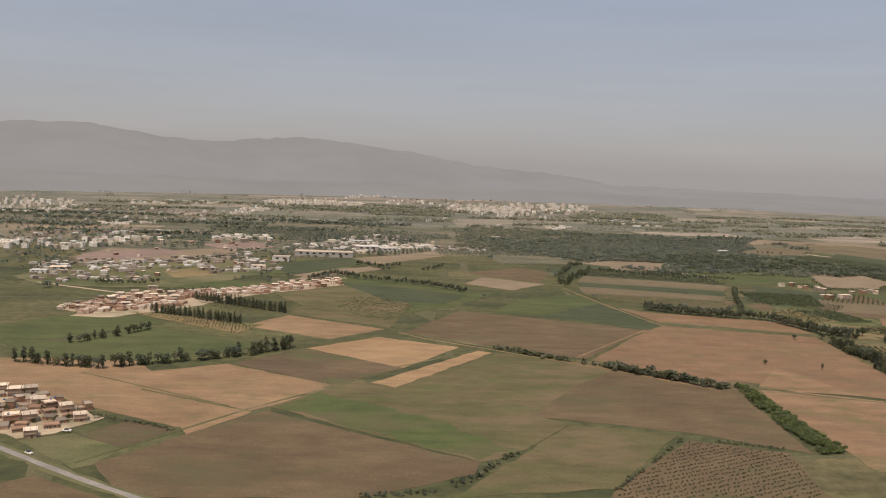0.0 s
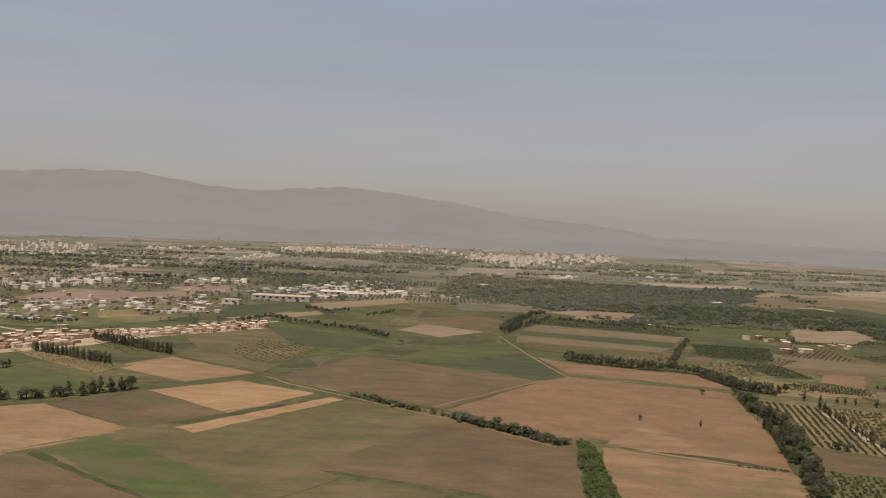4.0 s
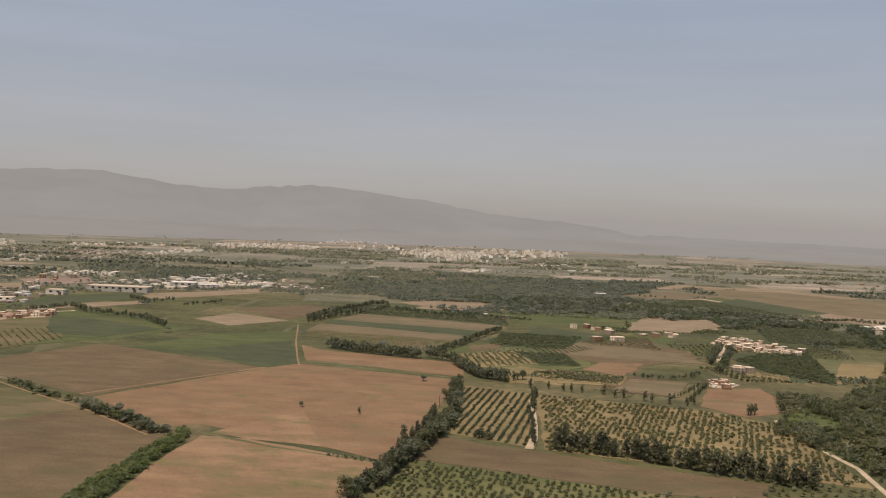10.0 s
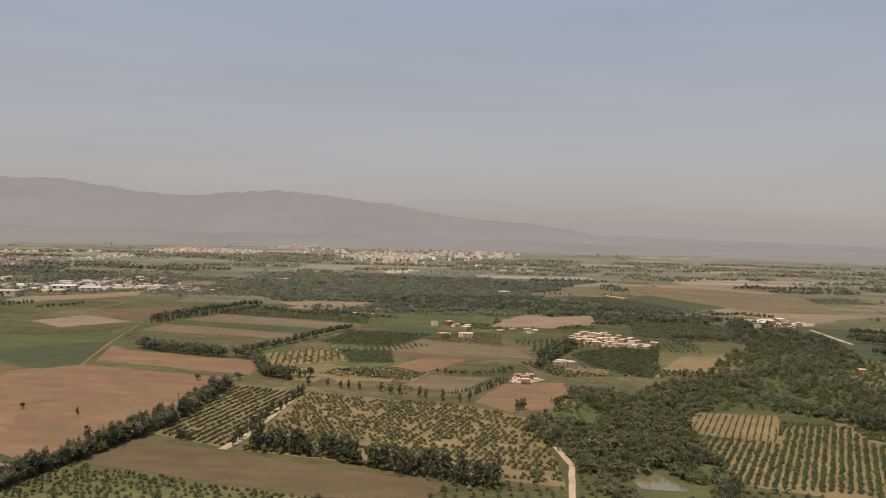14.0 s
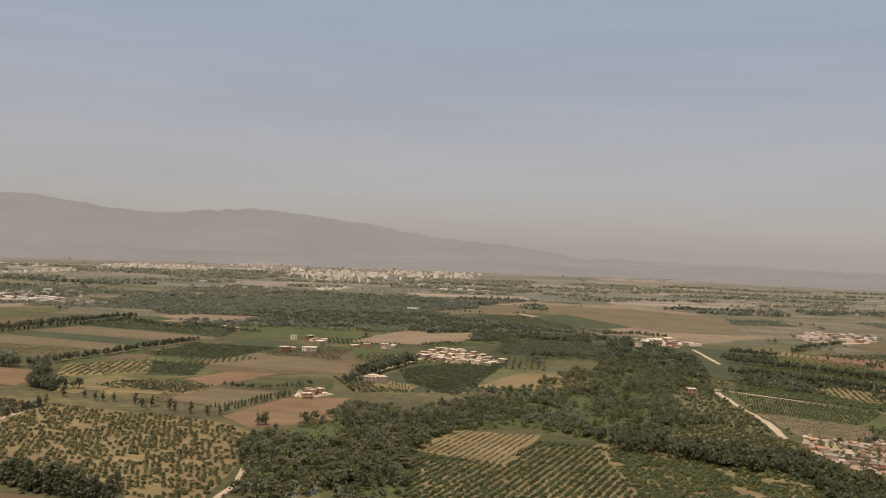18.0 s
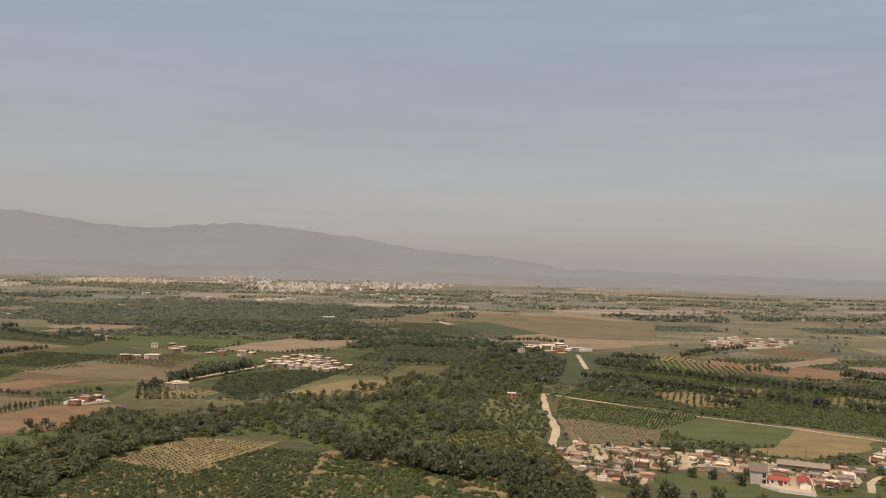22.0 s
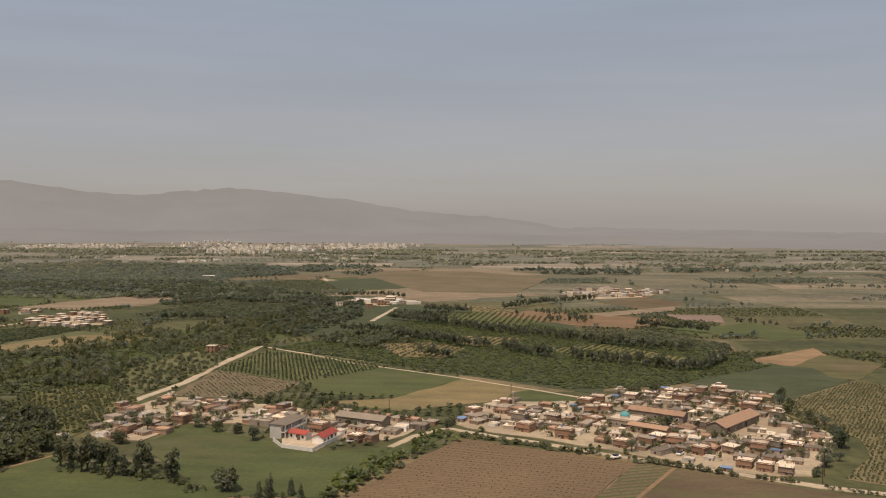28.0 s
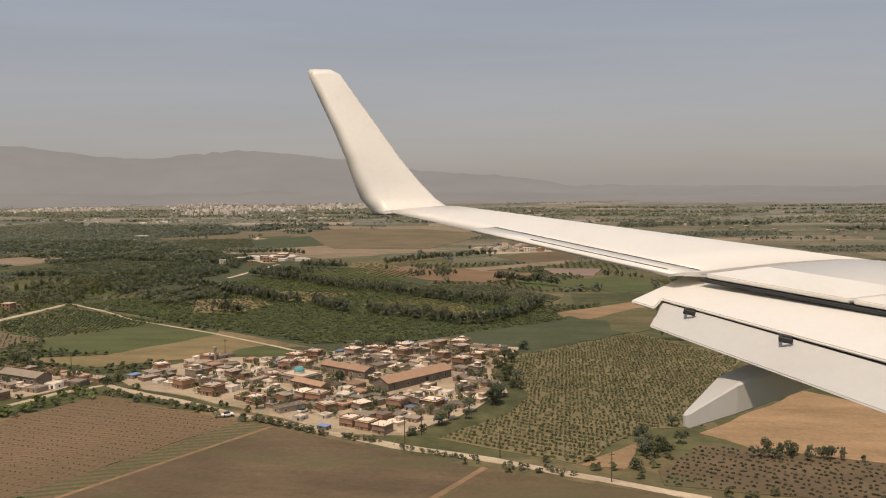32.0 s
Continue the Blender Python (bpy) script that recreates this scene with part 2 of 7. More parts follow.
def patch_material(name, colours, joined=True):
    m, nt, b = nodes_of(name, 0.95)
    g = nt.nodes.new("ShaderNodeNewGeometry" if joined else "ShaderNodeObjectInfo")
    r = ramp_node(nt, colours, g.outputs["Random Per Island" if joined else "Random"])
    mid = noise_node(nt, 0.02, 5, 0.65, (0.4, 1.2, 1), 20)
    c = mix_node(nt, r, ramp_node(nt, [(0.3, (0.5, 0.55, 0.5)), (0.7, (1.45, 1.35, 1.25))], mid), 0.9, "MULTIPLY")
    small = noise_node(nt, 0.12, 5, 0.7)
    c = mix_node(nt, c, ramp_node(nt, [(0.35, (0.6, 0.65, 0.6)), (0.65, (1.3, 1.25, 1.2))], small), 0.8, "MULTIPLY")
    nt.links.new(c, b.inputs["Base Color"])
    return m


def foliage(name, dark, light, yellow=None):
    m, nt, b = nodes_of(name, 0.5)
    b.inputs["Specular IOR Level"].default_value = 0.55     # waxy leaves
    g = nt.nodes.new("ShaderNodeNewGeometry")
    o = nt.nodes.new("ShaderNodeObjectInfo")
    c = ramp_node(nt, [(0.0, dark), (1.0, light)], g.outputs["Random Per Island"])
    n = noise_node(nt, 0.11, 4, 0.65)
    c = mix_node(nt, c, ramp_node(nt, [(0.33, (0.7, 0.76, 0.72)), (0.5, (1.0, 1.0, 1.0)), (0.68, (1.4, 1.3, 1.25))], n), 1.0, "MULTIPLY")
    c = mix_node(nt, c, ramp_node(nt, [(0.0, (0.75, 0.8, 0.8)), (1.0, (1.25, 1.15, 1.0))], o.outputs["Random"]), 1.0, "MULTIPLY")
    if yellow:
        n2 = noise_node(nt, 0.35, 2, 0.5)
        c = mix_node(nt, c, yellow, ramp_node(nt, [(0.6, (0, 0, 0)), (0.72, (0.7, 0.7, 0.7))], n2))
    nt.links.new(c, b.inputs["Base Color"])
    thin = nt.nodes.new("ShaderNodeBsdfTranslucent")     # leaves let light through
    nt.links.new(mix_node(nt, c, (1.9, 2.0, 1.4), 1.0, "MULTIPLY"), thin.inputs["Color"])
    both = nt.nodes.new("ShaderNodeMixShader")
    both.inputs[0].default_value = 0.5
    nt.links.new(b.outputs[0], both.inputs[1])
    nt.links.new(thin.outputs[0], both.inputs[2])
    nt.links.new(both.outputs[0], nt.nodes["Material Output"].inputs["Surface"])
    return m


LEAF = foliage("tree_leaves", (0.078, 0.085, 0.045), (0.116, 0.122, 0.064))
LEAF_DARK = foliage("dark_windbreak_leaves", (0.07, 0.076, 0.045), (0.106, 0.11, 0.066))
LEAF_GREY = foliage("grey_green_leaves", (0.108, 0.12, 0.088), (0.16, 0.17, 0.128))
LEAF_LUSH = foliage("lush_stream_leaves", (0.088, 0.114, 0.042), (0.135, 0.16, 0.062))
LEAF_CITRUS = foliage("citrus_leaves", (0.072, 0.085, 0.042), (0.106, 0.116, 0.056))
LEAF_OLIVE = foliage("olive_tree_leaves", (0.084, 0.092, 0.05), (0.122, 0.128, 0.07))
LEAF_YELLOW = foliage("yellowish_citrus_leaves", (0.082, 0.092, 0.042), (0.13, 0.132, 0.06))
LEAF_GROVE = foliage("bright_citrus_leaves", (0.092, 0.112, 0.046), (0.14, 0.158, 0.066))
# windbreak leaves lightened, with haze mixed into their colour
LEAF_ROW = foliage("hazy_windbreak_leaves", (0.086, 0.091, 0.06), (0.124, 0.128, 0.084))
LEAF_VINE = foliage("light_vine_leaves", (0.1, 0.112, 0.048), (0.15, 0.152, 0.068))
# haze painted into leaf colour: greyer and paler the farther the trees
LEAF_FAR = foliage("haze_greyed_far_leaves", (0.15, 0.154, 0.132), (0.2, 0.203, 0.176))
LEAF_HAZE = foliage("haze_paled_distant_leaves", (0.195, 0.197, 0.178), (0.25, 0.25, 0.228))
LEAF_MID = foliage("haze_lifted_middle_leaves", (0.098, 0.104, 0.068), (0.142, 0.146, 0.094))
VINEFLOOR = soil("vineyard_floor", (0.15, 0.122, 0.062), (0.175, 0.14, 0.07), (0.205, 0.16, 0.082), 30, 0.15)


# ---- builders ----
def mesh_from(name, verts, faces, material):
    me = bpy.data.meshes.new(name)
    me.from_pydata([tuple(v) for v in verts], [], faces)
    me.materials.append(material)
    me.update()
    return me


def quads_mesh(name, quads, material, mats=None):
    """Mesh from an (n, 4, 3) array of separate quads."""
    q = np.asarray(quads, dtype=np.float32).reshape(-1, 4, 3)
    n = len(q)
    me = bpy.data.meshes.new(name)
    me.vertices.add(4 * n)
    me.vertices.foreach_set("co", q.reshape(-1))
    me.loops.add(4 * n)
    me.loops.foreach_set("vertex_index", np.arange(4 * n, dtype=np.int32))
    me.polygons.add(n)
    me.polygons.foreach_set("loop_start", np.arange(0, 4 * n, 4, dtype=np.int32))
    me.materials.append(material)
    me.update(calc_edges=True)
    me.validate()
    return me


def part(name, bm, material, parent, label=""):
    me = bpy.data.meshes.new(name)
    bm.to_mesh(me)
    bm.free()
    me.materials.append(material)
    ob = new(name, me)
    ob.parent = parent
    return tagged(ob, label)


def box_bm(size, at=(0, 0, 0), bevel=0.0, bm=None):
    """A box of that size that stands on at."""
    bm = bm or bmesh.new()
    r = bmesh.ops.create_cube(bm, size=1, matrix=Matrix.Translation((at[0], at[1], at[2] + size[2] / 2)) @ Matrix.Diagonal((*size, 1)))
    if bevel:
        bmesh.ops.bevel(bm, geom=list({e for v in r["verts"] for e in v.link_edges}), offset=bevel, segments=1, affect="EDGES")
    return bm


def inside(px, py, poly):
    """Which points lie in the polygon."""
    hit = np.zeros(len(px), bool)
    for (x0, y0), (x1, y1) in zip(poly, poly[1:] + poly[:1]):
        if y0 == y1:
            continue
        c = (y0 > py) != (y1 > py)
        hit ^= c & (px < (x1 - x0) * (py - y0) / (y1 - y0) + x0)
    return hit


def along(line, step, jitter, rng):
    """Places every step metres along a line, with jitter."""
    out = []
    for (x0, y0), (x1, y1) in zip(line, line[1:]):
        length = math.hypot(x1 - x0, y1 - y0)
        for k in range(max(1, int(length / step))):
            f = (k + 0.5 + rng.uniform(-0.3, 0.3)) * step / length
            if f <= 1:
                out.append((x0 + (x1 - x0) * f + rng.normal(0, jitter), y0 + (y1 - y0) * f + rng.normal(0, jitter)))
    return out


layer = [0.045]
PLOTS, LANES = [], []


def field(name, label, material, corners, ragged=1.0):
    """A field as a slightly raised sheet with uneven edges, over the valley ground."""
    layer[0] += 0.0016
    PLOTS.append(corners)
    rng = random.Random(name + str(corners[0]))
    ring = []
    for (x0, y0), (x1, y1) in zip(corners, corners[1:] + corners[:1]):
        n = max(1, int(math.hypot(x1 - x0, y1 - y0) / 9))
        for k in range(n):
            f = k / n
            j = ragged if k else 0
            ring.append((x0 + (x1 - x0) * f + rng.uniform(-j, j), y0 + (y1 - y0) * f + rng.uniform(-j, j)))
    bm = bmesh.new()
    top = [bm.verts.new((x, y, layer[0])) for x, y in ring]
    low = [bm.verts.new((x, y, -0.1)) for x, y in ring]
    f = bm.faces.new(top)
    f.normal_update()
    if f.normal.z < 0:
        f.normal_flip()
    for i in range(len(top)):
        j = (i + 1) % len(top)
        bm.faces.new((top[i], low[i], low[j], top[j]))
    bmesh.ops.triangulate(bm, faces=[f])
    me = bpy.data.meshes.new(name)
    bm.to_mesh(me)
    bm.free()
    me.materials.append(material)
    return tagged(new(name, me), label, "field", kind="structure")


def strip(name, label, material, line, width, category="road", uneven=0.12):
    """A road, track or bank along a line."""
    layer[0] += 0.0016
    LANES.append((line, width))
    rng = random.Random(str(line[0]))
    pts = []
    for (x0, y0), (x1, y1) in zip(line, line[1:]):
        n = max(1, int(math.hypot(x1 - x0, y1 - y0) / 8))
        pts += [(x0 + (x1 - x0) * k / n, y0 + (y1 - y0) * k / n) for k in range(n)]
    pts.append(line[-1])
    vs, fs = [], []
    for i, (x, y) in enumerate(pts):
        a, b = pts[max(0, i - 1)], pts[min(len(pts) - 1, i + 1)]
        d = math.hypot(b[0] - a[0], b[1] - a[1]) or 1
        nx, ny = -(b[1] - a[1]) / d, (b[0] - a[0]) / d
        w0, w1 = (width / 2 * (1 + rng.uniform(-uneven, uneven)) for _ in "ab")
        vs += [(x + nx * w0, y + ny * w0, layer[0] + 0.03), (x - nx * w1, y - ny * w1, layer[0] + 0.03),
               (x + nx * (w0 + 0.3), y + ny * (w0 + 0.3), -0.1), (x - nx * (w1 + 0.3), y - ny * (w1 + 0.3), -0.1)]
    for i in range(len(pts) - 1):
        k = 4 * i
        fs += [(k + 1, k + 5, k + 4, k), (k, k + 4, k + 6, k + 2), (k + 5, k + 1, k + 3, k + 7)]
    return tagged(new(name, mesh_from(name, vs, fs, material)), label, category, kind="structure")


# ---- ground, mountains ----
bm = bmesh.new()
bmesh.ops.create_grid(bm, x_segments=40, y_segments=40, size=1)
bmesh.ops.scale(bm, vec=(5200, 5200, 1), verts=bm.verts)
bmesh.ops.translate(bm, vec=(500, 1500, 0), verts=bm.verts)
me = bpy.data.meshes.new("ground")
bm.to_mesh(me)
bm.free()
me.materials.append(land_material())
tagged(new("ground", me), "flat farmed valley floor of green and brown land", "ground", kind="structure")

# patchwork of fields between the tree belts, out to the foot of the mountains
rng = np.random.default_rng(5)
quads = []
ys = [250]
while ys[-1] < 3900:
    ys.append(ys[-1] + 45 + 0.035 * ys[-1] * rng.uniform(0.6, 1.3))
for j in range(len(ys) - 1):
    x = -2600.0
    while x < 3200:
        w = rng.uniform(90, 260) + 0.03 * ys[j]
        y0, y1 = ys[j] + 0.22 * x, ys[j + 1] + 0.22 * x
        j4 = rng.uniform(-9, 9, 8)
        z = 0.006 + 0.004 * (len(quads) % 9)
        quads.append([(x + j4[0] + 3, y0 + j4[1] * 0.4 + 2, z), (x + w + j4[2] - 3, y0 + j4[3] * 0.4 + 2 + 0.22 * w, z),
                      (x + w - 12 + j4[4] - 3, y1 + j4[5] * 0.4 - 2 + 0.22 * w, z), (x - 12 + j4[6] + 3, y1 + j4[7] * 0.4 - 2, z)])
        x += w
# far field colours carry painted haze: palest and greyest here
FAR_PATCH = patch_material("haze_greyed_far_patchwork", [(0.0, (0.145, 0.146, 0.12)), (0.25, (0.18, 0.17, 0.138)), (0.42, (0.22, 0.193, 0.158)), (0.6, (0.155, 0.152, 0.126)),
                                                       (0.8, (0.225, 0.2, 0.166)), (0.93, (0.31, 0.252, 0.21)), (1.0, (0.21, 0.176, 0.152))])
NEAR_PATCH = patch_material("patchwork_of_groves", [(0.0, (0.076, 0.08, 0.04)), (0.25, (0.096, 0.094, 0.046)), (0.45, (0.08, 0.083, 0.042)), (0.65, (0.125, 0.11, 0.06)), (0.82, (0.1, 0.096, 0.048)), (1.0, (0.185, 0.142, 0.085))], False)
# middle fields get a weaker dose of the same haze tint
MIDDLE_PATCH = patch_material("haze_tinted_valley_patchwork", [(0.0, (0.115, 0.117, 0.08)), (0.25, (0.145, 0.134, 0.094)), (0.42, (0.18, 0.155, 0.112)), (0.6, (0.12, 0.12, 0.084)),
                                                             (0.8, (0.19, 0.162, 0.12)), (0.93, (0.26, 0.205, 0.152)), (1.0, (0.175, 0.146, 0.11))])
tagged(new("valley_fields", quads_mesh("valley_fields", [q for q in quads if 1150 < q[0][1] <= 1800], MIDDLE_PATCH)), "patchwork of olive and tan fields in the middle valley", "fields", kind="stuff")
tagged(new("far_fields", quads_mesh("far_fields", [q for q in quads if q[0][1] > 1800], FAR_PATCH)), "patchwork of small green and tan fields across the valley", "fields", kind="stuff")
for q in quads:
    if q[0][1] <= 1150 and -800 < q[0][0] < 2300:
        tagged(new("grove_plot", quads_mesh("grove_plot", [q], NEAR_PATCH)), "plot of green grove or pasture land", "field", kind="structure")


# Haze put into the surface: near-black base that glows in the distance's grey.
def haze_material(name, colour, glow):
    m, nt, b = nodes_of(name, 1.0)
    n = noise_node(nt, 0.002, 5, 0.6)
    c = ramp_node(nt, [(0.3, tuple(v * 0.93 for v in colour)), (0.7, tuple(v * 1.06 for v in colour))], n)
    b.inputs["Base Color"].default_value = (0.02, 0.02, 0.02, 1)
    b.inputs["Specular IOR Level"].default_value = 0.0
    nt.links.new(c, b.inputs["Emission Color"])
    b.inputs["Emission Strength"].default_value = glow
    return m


def ridge(name, label, radius, profile, material, deep):
    """A mountain chain round the valley: heights by bearing (degrees to the left of +y are minus)."""
    n = 260
    vs, fs = [], []
    lo, hi = profile[0][0], profile[-1][0]
    for i in range(n + 1):
        a = lo + (hi - lo) * i / n
        h = float(np.interp(a, [p[0] for p in profile], [p[1] for p in profile]))
        h *= 1 + 0.05 * noise.fractal(Vector((a * 0.35, radius * 0.01, 0)), 1.0, 2.0, 5)
        h += 7 * noise.fractal(Vector((a * 1.4, 3.3, radius)), 1.0, 2.0, 4)
        s, c = math.sin(radians(a)), math.cos(radians(a))
        for k in range(7):
            f = k / 6
            r = radius - deep * (1 - f) + 60 * noise.noise(Vector((a * 0.6, f * 3, radius)))
            z = h * f ** 0.8 * (1 + 0.1 * noise.noise(Vector((a * 0.9, f * 5, 7.7))) * (1 - f) * 2)
            vs.append((570 + s * r, 190 + c * r, z - 3))
        vs.append((570 + s * (radius + 150), 190 + c * (radius + 150), -3))
    for i in range(n):
        for k in range(7):
            a = i * 8 + k
            fs.append((a, a + 8, a + 9, a + 1))
    me = mesh_from(name, vs, fs, material)
    me.polygons.foreach_set("use_smooth", [True] * len(me.polygons))
    return tagged(new(name, me), label, "mountains", kind="structure")


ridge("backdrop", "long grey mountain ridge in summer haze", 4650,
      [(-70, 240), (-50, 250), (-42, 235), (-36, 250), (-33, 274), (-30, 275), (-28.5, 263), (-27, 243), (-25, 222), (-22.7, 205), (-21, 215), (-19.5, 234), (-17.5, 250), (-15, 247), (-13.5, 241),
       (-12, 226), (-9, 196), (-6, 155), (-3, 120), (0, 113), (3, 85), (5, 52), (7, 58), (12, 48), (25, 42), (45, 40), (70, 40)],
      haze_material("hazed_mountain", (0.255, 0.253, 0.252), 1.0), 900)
# Added low rise in glowing grey, standing in for haze over the far plain.
ridge("backdrop", "added low foothills glowing in haze grey behind the far town", 3850,
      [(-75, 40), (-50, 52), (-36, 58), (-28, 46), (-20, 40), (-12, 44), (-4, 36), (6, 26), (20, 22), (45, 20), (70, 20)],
      haze_material("glowing_haze_apron", (0.248, 0.243, 0.236), 1.0), 700)

# ---- near and middle fields ----
field("wood_floor", "shaded grassy ground under stream woods", GREEN, [(514, 612), (528, 651), (548, 732), (612, 722), (622, 681), (599, 634), (610, 534), (594, 499), (546, 495), (544, 545)], 2)
field("wood_floor", "shaded grassy ground under mixed woods", GREEN, [(558, 667), (589, 724), (640, 793), (703, 928), (768, 1061), (806, 995), (795, 847), (779, 711), (739, 723), (690, 670), (648, 697), (589, 643)], 2)
field("tan_field", "pale tan harvested strip in the valley", FARTAN, [(216, 1221), (265, 1287), (363, 1244), (321, 1159)])
field("green_field", "dark green grove ground in the valley", DEEP, [(136, 1133), (220, 1214), (324, 1153), (348, 1044), (184, 1059)])
field("olive_field", "long tan and olive strip", OLIVE, [(188, 1054), (277, 1056), (352, 1035), (353, 975), (231, 988)])
field("brown_field", "light brown plot by a tree row", BROWN, [(226, 946), (306, 963), (318, 899), (280, 868)])
field("green_field", "dark green grove ground", DEEP, [(355, 869), (368, 976), (388, 1057), (490, 988), (473, 947), (432, 938), (400, 870)])
field("olive_field", "wide dry olive field", OLIVE, [(410, 874), (432, 938), (512, 903), (526, 845), (499, 847)])
field("green_field", "green plot of low trees", GREEN, [(303, 849), (397, 869), (450, 841), (430, 779), (382, 793), (354, 773)])
field("brown_field", "small brown plot", BROWN, [(427, 783), (438, 830), (463, 822), (448, 776)])
field("orchard_ground", "dry orchard ground with rows", DRYFLOOR, [(371, 754), (380, 790), (451, 762), (429, 740), (392, 723)])
field("brown_field", "brown strip by a windbreak", BROWN, [(417, 723), (450, 757), (485, 749), (464, 716)])
field("green_field", "green valley field", GREEN, [(324, 1153), (369, 1247), (486, 1173), (486, 1080), (437, 1086), (382, 1060)])
field("tan_field", "tan valley field", FARTAN, [(500, 1116), (520, 1190), (593, 1179), (559, 1092)])
field("green_field", "green grove ground", GREEN, [(453, 990), (497, 1038), (524, 1021), (504, 929)])
field("green_field", "wide dark green grove ground", DEEP, [(543, 818), (566, 931), (630, 941), (611, 816), (583, 786)])
field("orchard_ground", "dry plot of small trees by a white house", DRYFLOOR, [(547, 804), (549, 831), (575, 816), (573, 794)])
field("orchard_ground", "green ground with tree rows", GREEN, [(858, 1074), (903, 1147), (950, 1122), (1012, 999), (994, 965), (894, 1014)])
field("brown_field", "wide brown field with single trees", BROWN, [(960, 1054), (981, 1122), (1046, 1122), (1080, 1045), (1045, 1007), (975, 1016)])
field("green_field", "bright green meadow", BRIGHT, [(1066, 1018), (1093, 1061), (1124, 1002), (1098, 966)])
field("green_field", "dark green strip", DEEP, [(873, 961), (895, 1010), (994, 962), (1054, 967), (1088, 918), (1017, 931), (966, 958)])
field("tan_field", "tan field beyond the vineyard", TAN, [(1105, 867), (1160, 929), (1160, 870), (1127, 839)])
field("brown_field", "brown plot far off", BROWN, [(1026, 1234), (1085, 1300), (1122, 1232), (1072, 1163)])
field("tan_field", "long tan far field", FARTAN, [(778, 1326), (780, 1451), (973, 1304), (872, 1236)])
field("green_field", "far green fields", GREEN, [(653, 1524), (737, 1616), (809, 1491), (799, 1350)])
field("tan_field", "wide tan stubble field round a brick village", TAN, [(-360, 522), (-281, 546), (-196, 553), (-114, 439), (-127, 416), (-167, 437), (-206, 459), (-243, 471), (-318, 461)])
field("dark_field", "small dark brown plot by a brick village", DARK, [(-168, 399), (-154, 423), (-127, 414), (-143, 384)])
field("brown_field", "brown plot beside a road", BROWN, [(-179, 328), (-165, 346), (-143, 333), (-126, 324), (-112, 287), (-155, 284)])
field("scrub_field", "scrubby plot beside a village", SCRUB, [(-193, 388), (-172, 401), (-143, 383), (-147, 361), (-153, 355)])
field("tan_field", "dry tan stubble field beside a village", TAN, [(-189, 516), (-136, 552), (-54, 503), (-98, 449), (-169, 484)])
field("tan_field", "dry tan field with a dark ditch edge", TAN, [(-167, 481), (-97, 447), (-119, 405)])
field("brown_field", "ploughed brown field", BROWN, [(-147, 363), (-90, 450), (22, 381), (19, 366), (-28, 335), (-122, 326)])
field("dark_field", "dark fallow field", DARK, [(-133, 553), (-95, 605), (-21, 558), (-59, 506)])
field("tan_field", "light tan ploughed field", STRAW, [(-93, 606), (-45, 656), (17, 629), (-21, 558)])
field("tan_field", "light tan field by a lane", TAN, [(-157, 681), (-128, 735), (-42, 687), (-81, 640)])
field("olive_field", "streaky olive land between crops", OLIVE, [(-60, 512), (-22, 517), (44, 612), (138, 592), (90, 530), (56, 460), (72, 447), (45, 402), (22, 382), (-88, 457)], 2)
field("olive_field", "olive green pasture with bare patches", OLIVE, [(-22, 509), (44, 609), (135, 591), (87, 528), (54, 458), (3, 466)])
field("green_field", "bright green crop field", BRIGHT, [(-86, 458), (-68, 492), (-48, 478), (-8, 452), (42, 402), (22, 384)], 3)
field("straw_strip", "narrow strip of pale mown straw", STRAW, [(-39, 517), (31, 620), (41, 614), (-24, 507)])
field("brown_field", "broad ploughed brown field", BROWN, [(185, 532), (135, 588), (87, 527), (54, 458), (132, 439), (188, 411), (189, 447), (189, 490), (191, 534)])
field("olive_field", "dark olive low crop field", OLIVE, [(9, 338), (73, 445), (127, 434), (79, 355)])
field("orchard_ground", "reddish brown young orchard ground", BROWN, [(78, 352), (130, 425), (176, 411), (170, 352), (135, 308), (60, 301)])
field("dark_field", "dark brown ploughed field", BROWN, [(-27, 673), (21, 791), (178, 727), (108, 605)])
field("green_field", "dark green crop field", DEEP, [(97, 780), (163, 864), (200, 750), (179, 726)])
field("green_field", "green field with a worn edge", GREEN, [(49, 782), (85, 877), (151, 921), (163, 864), (97, 780)])
field("red_field", "large reddish ploughed field", RED, [(111, 602), (179, 724), (200, 750), (324, 721), (316, 587), (304, 510), (270, 528), (197, 556), (183, 546)])
field("red_field", "long strip of reddish soil", RED, [(179, 839), (202, 821), (321, 792), (328, 735), (201, 766)])
field("tan_field", "tan field striped with green weeds", TAN_STRIPED, [(203, 498), (206, 534), (231, 533), (303, 508), (304, 444), (292, 398), (208, 388), (206, 424)])
field("tan_field", "tan field corner with weeds", TAN_STRIPED, [(208, 540), (242, 602), (270, 528), (231, 533)])
field("brown_strip", "long brown ploughed strip", BROWN, [(321, 563), (382, 543), (483, 513), (473, 487), (432, 488), (317, 517)])
field("orchard_ground", "green citrus grove ground", GREENFLOOR, [(318, 515), (432, 487), (443, 471), (379, 426), (307, 447)])
field("orchard_ground", "dry grassy orchard ground", DRYFLOOR, [(330, 703), (378, 686), (375, 550), (331, 570)])
field("orchard_ground", "dry grass under scattered fruit trees", DRYFLOOR, [(378, 686), (482, 668), (524, 639), (531, 517), (458, 533), (381, 549)])
field("red_field", "reddish ploughed plot beside a farmhouse", RED, [(485, 679), (502, 742), (543, 755), (548, 680), (508, 654)])
field("brown_field", "brown plot between orchards", BROWN, [(420, 791), (448, 843), (473, 835), (458, 787)])
field("olive_field", "olive green plot", OLIVE, [(403, 876), (448, 974), (526, 922), (512, 846), (452, 850)])
